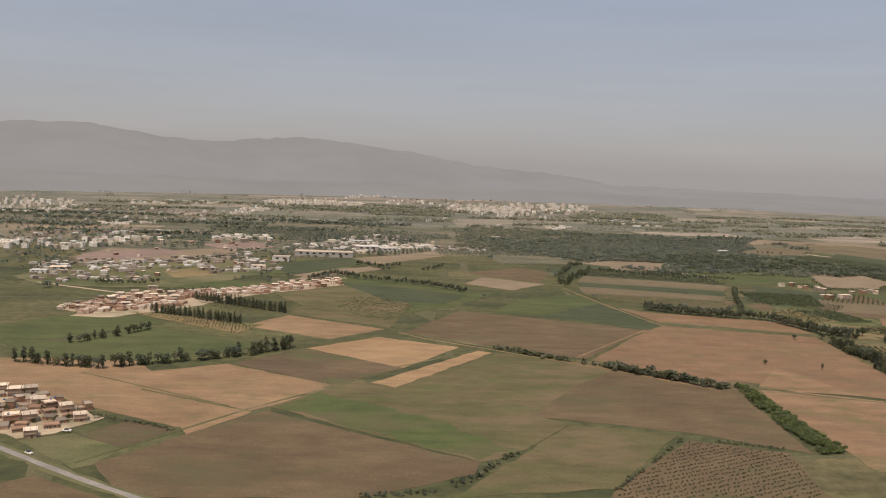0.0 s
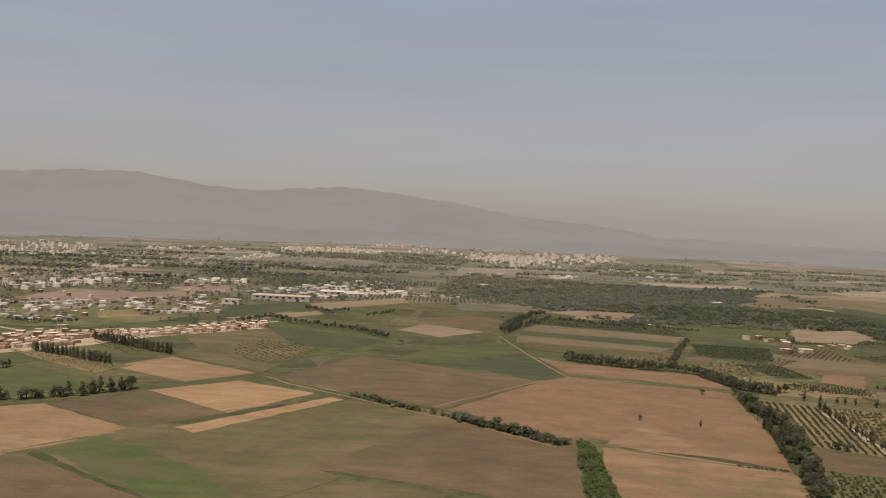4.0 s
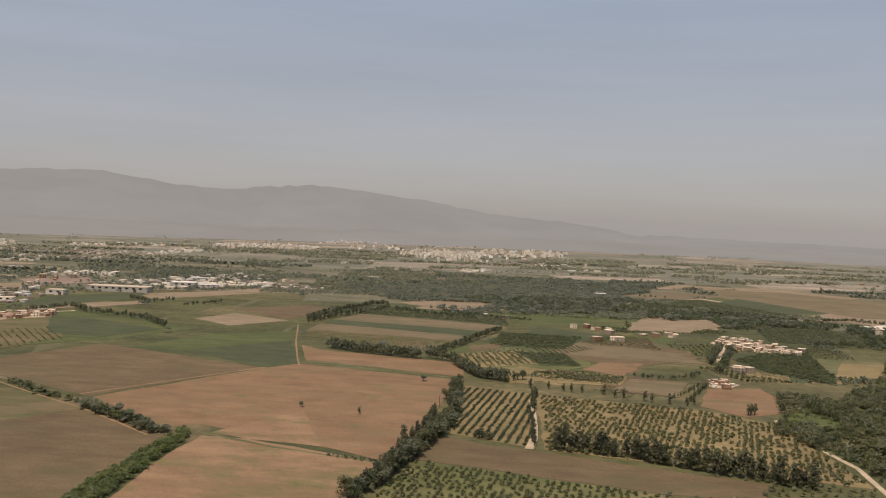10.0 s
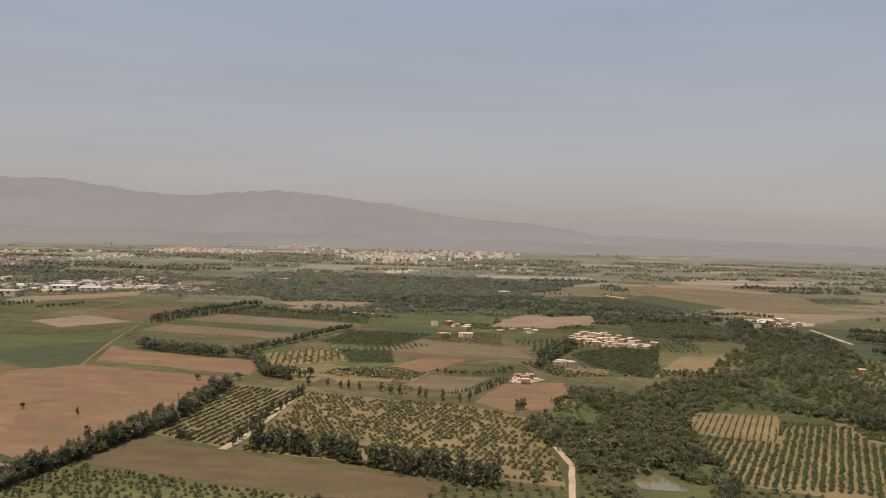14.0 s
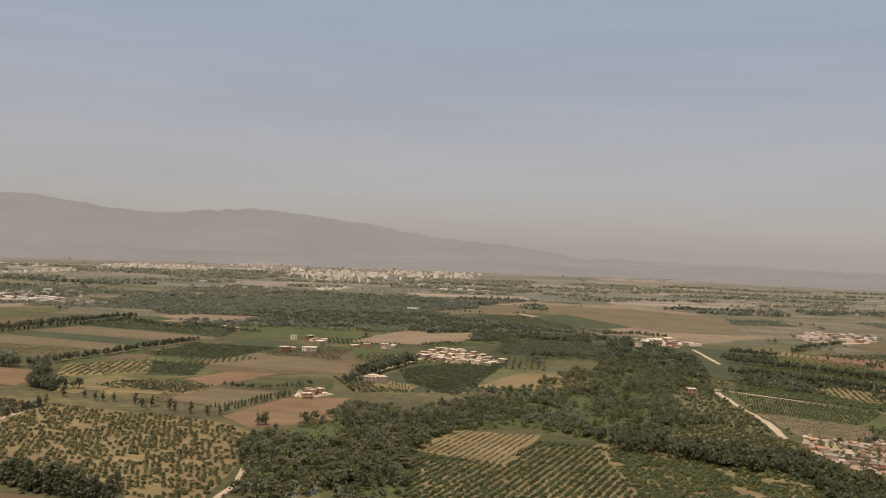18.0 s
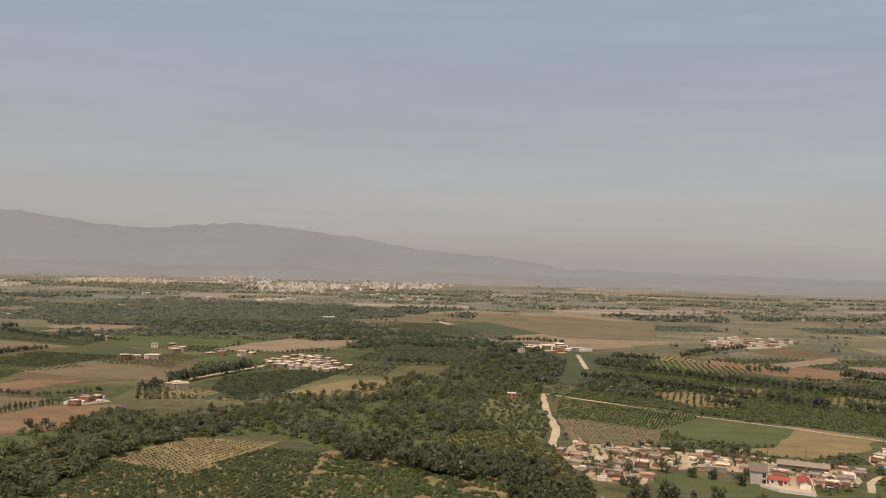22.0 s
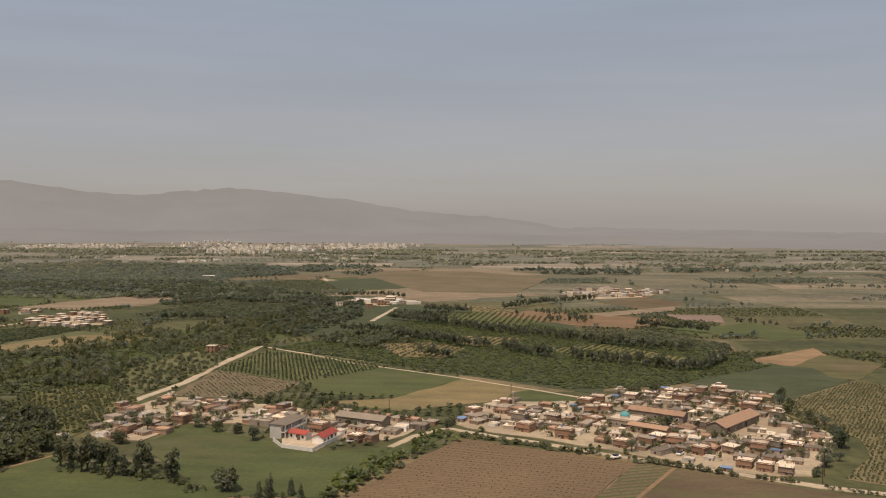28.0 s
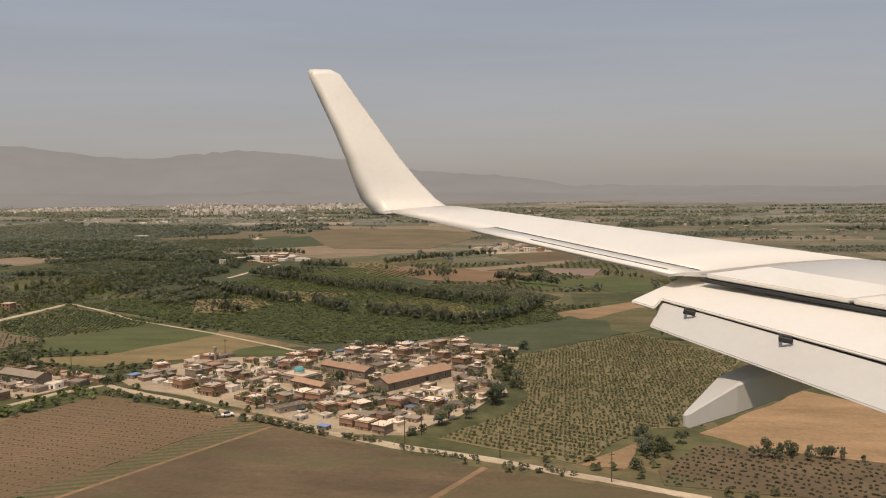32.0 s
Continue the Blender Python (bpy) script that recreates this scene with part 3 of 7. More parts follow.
field("tan_field", "pale strip field", FARTAN, [(234, 1175), (270, 1289), (344, 1279), (292, 1164)])
field("green_field", "green strip field", DEEP, [(161, 967), (182, 1073), (348, 1016), (326, 977)])
field("brown_field", "brown strip field", BROWN, [(193, 1038), (199, 1079), (345, 1039), (344, 1001)])
field("olive_field", "olive strip field", OLIVE, [(166, 892), (163, 963), (326, 973), (301, 890)])
field("green_field", "green field by a tree belt", GREEN, [(-101, 918), (-125, 1018), (56, 901), (16, 812), (-19, 790)])
field("tan_field", "straw coloured field in front of a tree row", FARTAN, [(29, 974), (53, 1036), (124, 995), (81, 935)])
field("brown_field", "brown field behind a tree row", BROWN, [(32, 1074), (109, 1152), (140, 1114), (121, 1004)])
field("orchard_ground", "yellow dry grass under orchard rows", DRYFLOOR, [(608, 607), (672, 607), (693, 664), (808, 656), (772, 569), (797, 541), (719, 488), (607, 534)])
field("orchard_ground", "tan ground of a young orchard", DRYFLOOR, [(598, 626), (617, 676), (664, 677), (647, 607)])
field("orchard_ground", "dry grassy citrus grove ground beside a lane", DRYFLOOR, [(664, 652), (700, 656), (800, 617), (797, 541), (698, 519), (638, 607)])
field("olive_field", "tan and olive plot by a hamlet", SCRUB, [(603, 829), (631, 921), (717, 913), (704, 852), (679, 849)])
field("tan_field", "tan plot in the woods", FARTAN, [(493, 1107), (510, 1237), (574, 1186), (559, 1114)])
field("tan_field", "long pale strip field", FARTAN, [(226, 1219), (324, 1300), (348, 1253), (300, 1166)])
field("green_field", "green meadow behind an alley of trees", GREEN, [(290, 1317), (554, 1282), (567, 1161), (434, 1116)])
field("tan_field", "tan clearing by woods", FARTAN, [(521, 1075), (528, 1200), (601, 1181), (590, 1105)])
field("olive_field", "straw coloured clearing by a hamlet", SCRUB, [(621, 855), (647, 912), (703, 907), (701, 864), (665, 813)])
field("tan_field", "wide pale harvested field", FARTAN, [(752, 1283), (815, 1371), (905, 1241), (857, 1199)])
field("green_field", "wide green field", GREEN, [(666, 1448), (737, 1533), (815, 1371), (750, 1290)])
field("tan_field", "far pale field", FARTAN, [(715, 1678), (827, 1820), (976, 1678), (748, 1560)])
field("orchard_ground", "rows of young trees on dry ground", GREENFLOOR, [(807, 858), (897, 813), (863, 754), (805, 781)])
field("brown_field", "bare dry brown soil beside a lane", STRIPBROWN, [(805, 781), (863, 754), (856, 712), (811, 711)])
field("green_field", "green crop field behind the village", GREEN, [(863, 754), (894, 806), (944, 779), (917, 723), (880, 730)])
field("tan_field", "dry tan grass field behind the village", DRYFLOOR, [(884, 709), (917, 723), (944, 779), (984, 755), (965, 725), (925, 697)])
field("green_field", "green field beyond the village lane", GREEN, [(971, 744), (980, 755), (1007, 735), (994, 716), (966, 716)])
field("orchard_ground", "dark green grove ground beyond the lane", DEEP, [(801, 877), (841, 925), (1018, 801), (1015, 746), (896, 817)])
field("grass_field", "green meadow in front of the village", GREEN, [(842, 624), (844, 658), (887, 638), (908, 627), (933, 637), (945, 658), (953, 659), (923, 577), (893, 573)])
field("grass_field", "green meadow beside a wood", GREEN, [(815, 554), (810, 589), (818, 607), (845, 602), (896, 579), (907, 533), (823, 519)])
field("grass_field", "green meadow with a tree row", GREEN, [(810, 589), (819, 603), (860, 591), (891, 577), (896, 537), (853, 530)])
field("ploughed_field", "ploughed brown field with rows of seedlings", PLOUGH_ROWS, [(957, 654), (1022, 630), (994, 558), (978, 530), (927, 566)])
field("crop_field", "brown field with young green rows", GREEN_ROWS, [(1022, 630), (1034, 626), (1006, 560), (994, 558)])
field("dark_field", "dark brown ploughed field", DARK, [(1034, 625), (1104, 598), (1087, 548), (997, 533), (1006, 560)])
field("brown_field", "ploughed brown field by a road", BROWN, [(1105, 597), (1151, 586), (1150, 567), (1094, 561)])
field("orchard_ground", "large vineyard of regular green rows", VINEFLOOR, [(1091, 720), (1102, 753), (1150, 809), (1193, 757), (1167, 647), (1148, 641), (1129, 605), (1088, 622), (1105, 651), (1110, 678)])
field("dark_green_field", "dark green field behind the vineyard", DEEP, [(1069, 799), (1117, 860), (1147, 809), (1089, 733)])
field("straw_field", "pale harvested straw field", STRAW, [(1164, 639), (1206, 698), (1236, 667), (1219, 616), (1177, 626)])
field("dark_field", "dark field with plant rows", DARK, [(1150, 603), (1163, 628), (1219, 615), (1209, 587), (1151, 592)])
field("tan_plot", "bare tan triangle at a field corner", TAN, [(1130, 604), (1146, 628), (1142, 603)])
field("brown_field", "brown field by a tree alley", BROWN, [(971, 1076), (1057, 1099), (1080, 1056), (1036, 1017)])
field("green_field", "green field among groves", GREEN, [(1098, 1021), (1149, 1072), (1186, 996), (1147, 961)])
field("olive_field", "ploughed olive plot", OLIVE, [(1118, 831), (1156, 897), (1185, 868), (1150, 809)])
field("green_field", "green meadow between tree lines", GREEN, [(-309, 600), (-264, 597), (-223, 664), (-123, 610), (-177, 551), (-272, 549)])
field("green_field", "green meadow", GREEN, [(-334, 649), (-301, 703), (-241, 705), (-219, 679), (-272, 607), (-309, 600)])
field("orchard_ground", "plot of small trees", OLIVE, [(-130, 741), (-119, 846), (-24, 812), (-39, 693)])
field("green_field", "long green crop field", GREEN, [(-124, 825), (-95, 932), (34, 863), (-25, 765)])
field("green_field", "green field beside warehouses", BRIGHT, [(-199, 995), (-189, 1140), (-95, 1207), (-121, 1045)])
field("tan_field", "bare tan land near the town", FARTAN, [(-467, 1081), (-464, 1212), (-361, 1185), (-365, 1087)])
field("tan_field", "long tan field", FARTAN, [(-118, 1164), (-12, 1320), (10, 1264), (-81, 1128)])

# ---- roads and banks ----
strip("road_verge", "dusty grassy road shoulder", SCRUB, [(-217, 390), (-196, 378), (-168, 359), (-142, 342), (-115, 326), (-91, 311)], 7, "verge", 0.35)
strip("field_track", "worn track beside a hedge", TAN, [(-30, 676), (-8, 655), (38, 627), (88, 594), (118, 576), (150, 552), (180, 528)], 1.0, "track", 0.4)
strip("field_track", "faint pale track across a field", TAN, [(101, 608), (140, 668), (180, 728)], 1.2, "track", 0.4)
strip("ditch_edge", "dark ditch across a tan field", VERGE, [(-216, 516), (-111, 456)], 1.0, "bank")
strip("road", "worn grey country road with pale shoulders", ASPHALT, [(-217, 390), (-196, 378), (-168, 359), (-142, 342), (-115, 326), (-91, 311)], 3.2)
strip("field_track", "worn earth track between fields", VERGE, [(-155, 362), (-126, 409), (-100, 452), (-61, 504), (-26, 559), (37, 628)], 1.6, "track")
strip("dirt_track", "pale dirt track down to the red field", TAN, [(141, 969), (168, 859), (192, 774), (201, 745)], 1.2, "track")
strip("ditch_edge", "dark grassy ditch edge between fields", VERGE, [(-168, 483), (-98, 448)], 1.4, "bank")
strip("verge", "grassy ditch bank between fields", VERGE, [(-46, 698), (-7, 663), (42, 633), (116, 587), (181, 538)], 3, "bank", 0.4)
strip("verge", "grass strip across a tan field", VERGE, [(205, 539), (245, 522), (275, 514), (303, 508)], 2.4, "bank", 0.5)
strip("dirt_road", "pale winding dirt road through the woods", DIRT, [(525, 650), (529, 588), (536, 551), (534, 516), (532, 486)], 2.6)
strip("dirt_track", "tan track beside a grove", DIRT, [(376, 668), (376, 570), (373, 548)], 4, "track")
strip("village_road", "pale dirt road into the village", DIRT, [(797, 872), (799, 794), (804, 744), (799, 690), (800, 643), (800, 602), (796, 579)], 4.2, "road", 0.3)
strip("farm_lane", "straight pale farm lane", DIRT, [(797, 872), (838, 845), (874, 816), (938, 782), (1007, 738)], 1.4)
strip("village_road", "pale dirt road along the field in front of the village", DIRT, [(933, 637), (939, 655), (950, 670), (959, 664), (989, 652), (1015, 638), (1031, 633), (1077, 613), (1106, 605), (1135, 594), (1161, 584)], 3.0, "road", 0.3)
strip("field_track", "dirt track between two ploughed fields", TAN, [(1105, 598), (1095, 572), (1090, 559)], 1.8, "track")
strip("field_track", "pale track along crop rows", TAN, [(1034, 626), (1005, 559), (998, 542)], 1.3, "track")
strip("dirt_road", "pale lane beyond the grove", DIRT, [(835, 1137), (837, 1023)], 4)
strip("farm_lane", "pale lane to a far village", DIRT, [(536, 867), (569, 972)], 4)
strip("farm_lane", "thin pale lane across far fields", DIRT, [(636, 1561), (735, 1311)], 4)
strip("road", "pale straight road past the town", DIRT, [(-409, 868), (-305, 819), (-217, 878), (-107, 985)], 3)
# field pond
field("stream_water", "murky still green-brown stream water among trees", WATER, [(563, 520), (551, 562), (547, 592), (546, 610), (551, 622), (557, 616), (559, 592), (564, 566), (574, 541), (584, 520)], 0.8)
strip("verge", "green ditch strip between reddish fields", VERGE, [(205, 768), (260, 752), (318, 728)], 4, "bank")
field("grove_ground", "dark green grove ground", GREEN, [(812, 864), (857, 1013), (918, 1075), (1091, 908), (1116, 847), (1047, 775), (999, 760)])
field("orchard_ground", "dark grove ground beyond the dry orchard", GREENFLOOR, [(308, 876), (427, 926), (425, 809), (367, 749), (340, 777)])
field("orchard_ground", "dark grove ground by a lane", DEEP, [(335, 942), (407, 1041), (428, 937), (353, 889)])
field("orchard_ground", "tan ground of a small orchard", DRYFLOOR, [(389, 785), (436, 775), (431, 733), (395, 731)])
field("dark_field", "dark brown plot among groves", DARK, [(422, 928), (494, 1001), (528, 886), (461, 843)])
field("grove_ground", "dark green grove ground in the valley", DEEP, [(737, 1073), (785, 1200), (1005, 1063), (1001, 926), (900, 948), (817, 920)])

field("orchard_ground", "yellowish orchard ground with light rows", GRASSFLOOR, [(982, 908), (1017, 931), (1083, 866), (1072, 833), (1038, 843)])
field("orchard_ground", "striped dry orchard ground", DRYFLOOR, [(873, 890), (904, 944), (967, 955), (969, 897), (931, 871), (902, 847)])
field("green_field", "dark green field behind the village", DEEP, [(1058, 788), (1104, 855), (1137, 845), (1139, 797), (1094, 748), (1085, 763)])
strip("dirt_track", "narrow track between wood and meadow", TAN, [(814, 549), (811, 589), (819, 608)], 1.2, "track")
field("orchard_ground", "yellow grass under orchard rows", GRASSFLOOR, [(767, 643), (740, 700), (751, 726), (790, 711), (802, 698), (810, 638), (809, 610), (784, 646)])
field("scrub_field", "scrubby grass with scattered bushes", SCRUB, [(757, 760), (759, 850), (795, 833), (801, 773), (796, 712), (778, 721)])
field("tan_field", "long pale fallow field by the town", FARTAN, [(-451, 1074), (-371, 1212), (-260, 1282), (-335, 1077), (-426, 1026)])
field("town_ground", "scrubby ground of the town edge", SCRUB, [(-450, 901), (-432, 1010), (-316, 1086), (-213, 1137), (-191, 1027), (-253, 869), (-331, 850), (-406, 858)], 3)
field("village_ground", "bare ground round a brick village", YARD, [(-301, 694), (-298, 762), (-264, 828), (-199, 882), (-120, 949), (-102, 924), (-183, 832), (-219, 757), (-264, 695)], 3)
field("tan_field", "straw coloured strip beyond a meadow", FARTAN, [(-173, 986), (-119, 1077), (-78, 1084), (-130, 994)])
field("tan_field", "wide tan strip near warehouses", FARTAN, [(-109, 1189), (-55, 1263), (10, 1287), (-60, 1170)])
field("green_field", "dark green grove strip", DEEP, [(164, 1108), (200, 1197), (343, 1092), (320, 1011), (207, 1076)])
field("green_field", "green plots of low groves", GREEN, [(290, 853), (338, 908), (413, 932), (397, 840), (341, 796)])
field("brown_field", "brown field among groves", BROWN, [(385, 901), (433, 938), (521, 924), (523, 879), (462, 819), (421, 835)])
field("brown_field", "small reddish brown plot", RED, [(416, 790), (434, 833), (471, 840), (454, 791)])
field("tan_field", "tan field in the valley", FARTAN, [(481, 1056), (524, 1219), (596, 1183), (552, 1061)])
field("dark_field", "dark brown plot by a tree row", DARK, [(428, 746), (450, 777), (495, 764), (468, 708), (434, 709)])
field("orchard_ground", "dry bright plot with young trees", DRYFLOOR, [(349, 758), (368, 793), (389, 783), (385, 736), (360, 721)])
field("orchard_ground", "dry orchard ground by a hamlet", DRYFLOOR, [(620, 823), (653, 902), (707, 897), (699, 822)])

# ---- plots of the middle valley ----
field("grove_ground", "deep green grove ground behind the village lane", DEEP, [(812, 864), (857, 1013), (918, 1075), (1091, 908), (1116, 847), (1047, 775), (999, 760)])
VALLEY_FROM = len(PLOTS)
field("brown_field", "wide reddish brown field beside the town", FALLOW, [(-452, 1060), (-473, 1134), (-402, 1223), (-353, 1189), (-391, 1079)])
field("brown_field", "reddish brown field among town houses", FALLOW, [(-363, 1297), (-302, 1381), (-248, 1300), (-292, 1218)])
field("earth_yard", "bare earth yard at the town edge", DRYFLOOR, [(-317, 982), (-291, 1032), (-251, 970), (-290, 935)])
field("green_field", "deep green crop field by warehouses", DEEP, [(-190, 1022), (-200, 1099), (-127, 1205), (-102, 1130), (-165, 1006)])
field("tan_field", "tan strip behind a windbreak", FARTAN, [(-163, 949), (-153, 1012), (-90, 1103), (-71, 1075), (-123, 998)])
field("tan_field", "long tan field behind warehouses", FARTAN, [(-122, 1184), (-41, 1277), (-9, 1331), (-3, 1273), (-81, 1169)])
field("green_field", "green field before a brick village", GREEN, [(-202, 842), (-166, 923), (-235, 926), (-273, 871)])
field("olive_field", "olive pasture by a brick village", OLIVE, [(-168, 857), (-108, 935), (-24, 812), (-43, 711), (-80, 745), (-119, 776)])
field("green_field", "deep green crop behind an orchard", DEEP, [(-105, 937), (-57, 930), (31, 888), (6, 824), (-49, 830)])
field("orchard_ground", "tan young orchard beside cypress rows", DRYFLOOR, [(-262, 721), (-226, 717), (-141, 687), (-153, 649), (-209, 684)])
field("brown_field", "long pale brown strip", STRIPBROWN, [(184, 1086), (351, 1041), (333, 991), (166, 1022)])
field("green_field", "long dark green strip", DEEP, [(166, 1022), (333, 991), (321, 948), (162, 986)])
field("brown_field", "long brown strip", STRIPBROWN, [(162, 986), (321, 948), (303, 914), (159, 939)])
field("olive_field", "olive strip with thin rows", OLIVE, [(159, 939), (303, 914), (299, 847), (166, 889)])
field("grove_ground", "dark green grove ground beyond the strips", DEEP, [(189, 1138), (203, 1178), (244, 1138), (318, 1100), (346, 1124), (354, 1047), (183, 1092)])
field("tan_field", "pinkish tan plot with a pale edge", FARTAN, [(203, 1229), (250, 1277), (339, 1274), (308, 1187)])
field("grove_ground", "dark grove ground beside a track", DEEP, [(348, 993), (430, 982), (408, 892), (340, 895)])
field("brown_field", "small brown plot at a tree line", BROWN, [(320, 885), (349, 913), (348, 861), (327, 854)])
field("scrub_field", "olive scrub between groves", SCRUB, [(318, 829), (354, 887), (388, 866), (359, 787), (333, 787)])
field("olive_field", "wide brownish olive field", STRIPBROWN, [(427, 953), (489, 921), (471, 852), (395, 871)])
field("red_field", "reddish brown plot by an orchard", RED, [(430, 824), (458, 814), (446, 771), (417, 793)])
field("orchard_ground", "dry ground of a striped orchard", DRYFLOOR, [(379, 778), (449, 767), (439, 735), (368, 751)])
field("orchard_ground", "dry grass below a striped orchard", DRYFLOOR, [(361, 775), (370, 791), (378, 766), (377, 719), (359, 726)])
field("orchard_ground", "striped orchard ground", DRYFLOOR, [(309, 832), (361, 868), (383, 808), (332, 775)])
field("green_field", "dark green plot", DEEP, [(361, 868), (406, 872), (418, 804), (384, 803)])
field("orchard_ground", "dry orchard plot", DRYFLOOR, [(382, 769), (394, 788), (449, 774), (435, 740), (401, 740)])
field("brown_field", "brown field beside a cypress row", STRIPBROWN, [(433, 719), (451, 765), (491, 760), (476, 703)])
field("olive_field", "wide olive brown field", STRIPBROWN, [(411, 879), (446, 922), (504, 912), (529, 852), (467, 857)])
field("grove_ground", "dark even grove ground beside a hamlet", DEEP, [(572, 821), (556, 891), (588, 935), (641, 956), (618, 815), (609, 785)])
field("orchard_ground", "dry orchard round a white farmhouse", DRYFLOOR, [(550, 805), (558, 833), (581, 814), (576, 789)])
field("tan_field", "brown field beyond the hamlet", FARTAN, [(512, 1071), (522, 1157), (600, 1208), (602, 1138), (553, 1092)])
field("olive_field", "wide greyish olive field", STRIPBROWN, [(694, 1539), (699, 1732), (843, 1733), (976, 1603), (939, 1329), (815, 1324)])
field("green_field", "dark green field in the valley", DEEP, [(621, 1378), (719, 1551), (803, 1368), (652, 1296)])
field("tan_field", "bright tan field in the valley", FARTAN, [(753, 1314), (803, 1368), (867, 1258), (819, 1221)])
field("brown_field", "grey brown field in the valley", STRIPBROWN, [(509, 1484), (623, 1632), (719, 1576), (552, 1437)])
field("tan_field", "long tan strip in the valley", FARTAN, [(599, 1678), (673, 1818), (837, 1775)])
field("grove_ground", "deep green grove ground in the valley", DEEP, [(625, 1023), (644, 1166), (736, 1148), (748, 1047), (667, 1020)])
field("orchard_ground", "green ground of a striped orchard", GREENFLOOR, [(869, 1070), (929, 1122), (998, 1063), (951, 1000), (913, 1010)])
field("orchard_ground", "dry striped orchard ground", DRYFLOOR, [(900, 1164), (942, 1147), (965, 1093), (909, 1117)])
field("orchard_ground", "dry ground of orchard rows", DRYFLOOR, [(909, 947), (970, 940), (947, 896), (926, 905)])
field("orchard_ground", "yellowish ground of orchard rows", GRASSFLOOR, [(984, 893), (1025, 923), (1083, 853), (1057, 842), (1006, 859)])
field("orchard_ground", "dry ground of broken orchard rows", DRYFLOOR, [(870, 897), (905, 909), (932, 885), (924, 844), (897, 842)])
field("brown_field", "reddish brown field with single trees", RED, [(929, 1093), (964, 1132), (1081, 1077), (1053, 1014), (1001, 1024)])
field("brown_field", "pinkish brown field by a tree line", FALLOW, [(1081, 1122), (1132, 1122), (1127, 1065), (1094, 1073)])
field("tan_field", "tan strip along a lane", FARTAN, [(1015, 1112), (1104, 1202), (1098, 1157), (1033, 1094)])
field("green_field", "dark green field before a windbreak", DEEP, [(987, 991), (1054, 1000), (1093, 954), (1108, 937), (1102, 908), (1037, 921)])
field("green_field", "dark field by a dirt track", DEEP, [(578, 1385), (611, 1482), (653, 1501), (739, 1311), (701, 1274)])
field("tan_field", "tan field by poplars", FARTAN, [(517, 1094), (525, 1171), (598, 1189), (589, 1120), (552, 1070)])
VALLEY = PLOTS[VALLEY_FROM:]



# ---- houses ----
def wall_material(name, base, dirt, brick=False):
    m, nt, b = nodes_of(name, 0.9)
    o = nt.nodes.new("ShaderNodeObjectInfo")
    n = noise_node(nt, 0.5, 5, 0.65, (1, 1, 0.3))
    c = mix_node(nt, base, dirt, ramp_node(nt, [(0.4, (0, 0, 0)), (0.75, (0.8, 0.8, 0.8))], n))
    c = mix_node(nt, c, ramp_node(nt, [(0.0, (0.62, 0.6, 0.58)), (1.0, (1.34, 1.3, 1.26))], o.outputs["Random"]), 1.0, "MULTIPLY")
    if brick:
        g = nt.nodes.new("ShaderNodeNewGeometry")
        t = nt.nodes.new("ShaderNodeTexBrick")
        t.inputs["Scale"].default_value = 2.0
        t.inputs["Color1"].default_value, t.inputs["Color2"].default_value = (1.1, 1.05, 1, 1), (0.85, 0.85, 0.85, 1)
        t.inputs["Mortar"].default_value = (1.3, 1.35, 1.4, 1)
        nt.links.new(g.outputs["Position"], t.inputs["Vector"])
        c = mix_node(nt, c, t.outputs["Color"], 0.5, "MULTIPLY")
    nt.links.new(c, b.inputs["Base Color"])
    return m


BRICK = wall_material("bare_red_brick", (0.3, 0.17, 0.11), (0.25, 0.165, 0.11), True)
PLASTER = wall_material("dusty_white_plaster", (0.62, 0.53, 0.42), (0.42, 0.34, 0.26))
CONCRETE = wall_material("grey_cement_render", (0.3, 0.25, 0.2), (0.22, 0.18, 0.14))
PINK = wall_material("faded_pink_plaster", (0.36, 0.25, 0.18), (0.29, 0.21, 0.16))
WHITE = wall_material("white_paint", (0.78, 0.74, 0.68), (0.6, 0.55, 0.48))
ROOF_PALE = wall_material("pale_flat_roof", (0.68, 0.56, 0.43), (0.46, 0.36, 0.27))
ROOF_GREY = wall_material("weathered_grey_roof", (0.3, 0.245, 0.19), (0.21, 0.17, 0.13))
ROOF_RED = wall_material("red_painted_sheet_roof", (0.42, 0.09, 0.07), (0.3, 0.09, 0.07))
ROOF_TILE = wall_material("brown_tile_roof", (0.4, 0.25, 0.165), (0.3, 0.19, 0.13))
ROOF_BLUE = wall_material("blue_sheet_roof", (0.16, 0.24, 0.38), (0.15, 0.2, 0.3))
DOOR = wall_material("brown_painted_metal", (0.13, 0.085, 0.06), (0.09, 0.06, 0.045))
FRAME = wall_material("window_surround", (0.5, 0.44, 0.38), (0.36, 0.31, 0.26))
TURQ = wall_material("turquoise_dome_tiles", (0.16, 0.47, 0.47), (0.12, 0.36, 0.37))
APART = wall_material("cream_apartment_render", (0.85, 0.8, 0.72), (0.7, 0.64, 0.56))
APART_PINK = wall_material("pinkish_apartment_render", (0.58, 0.47, 0.4), (0.46, 0.38, 0.33))
STEEL = wall_material("pale_corrugated_steel", (0.6, 0.57, 0.52), (0.45, 0.42, 0.38))
mg, ntg, GLASSB = nodes_of("dark_window_glass", 0.12)
GLASSB.inputs["Base Color"].default_value = (0.02, 0.022, 0.025, 1)
GLASSB.inputs["Specular IOR Level"].default_value = 0.5
GLASS = mg

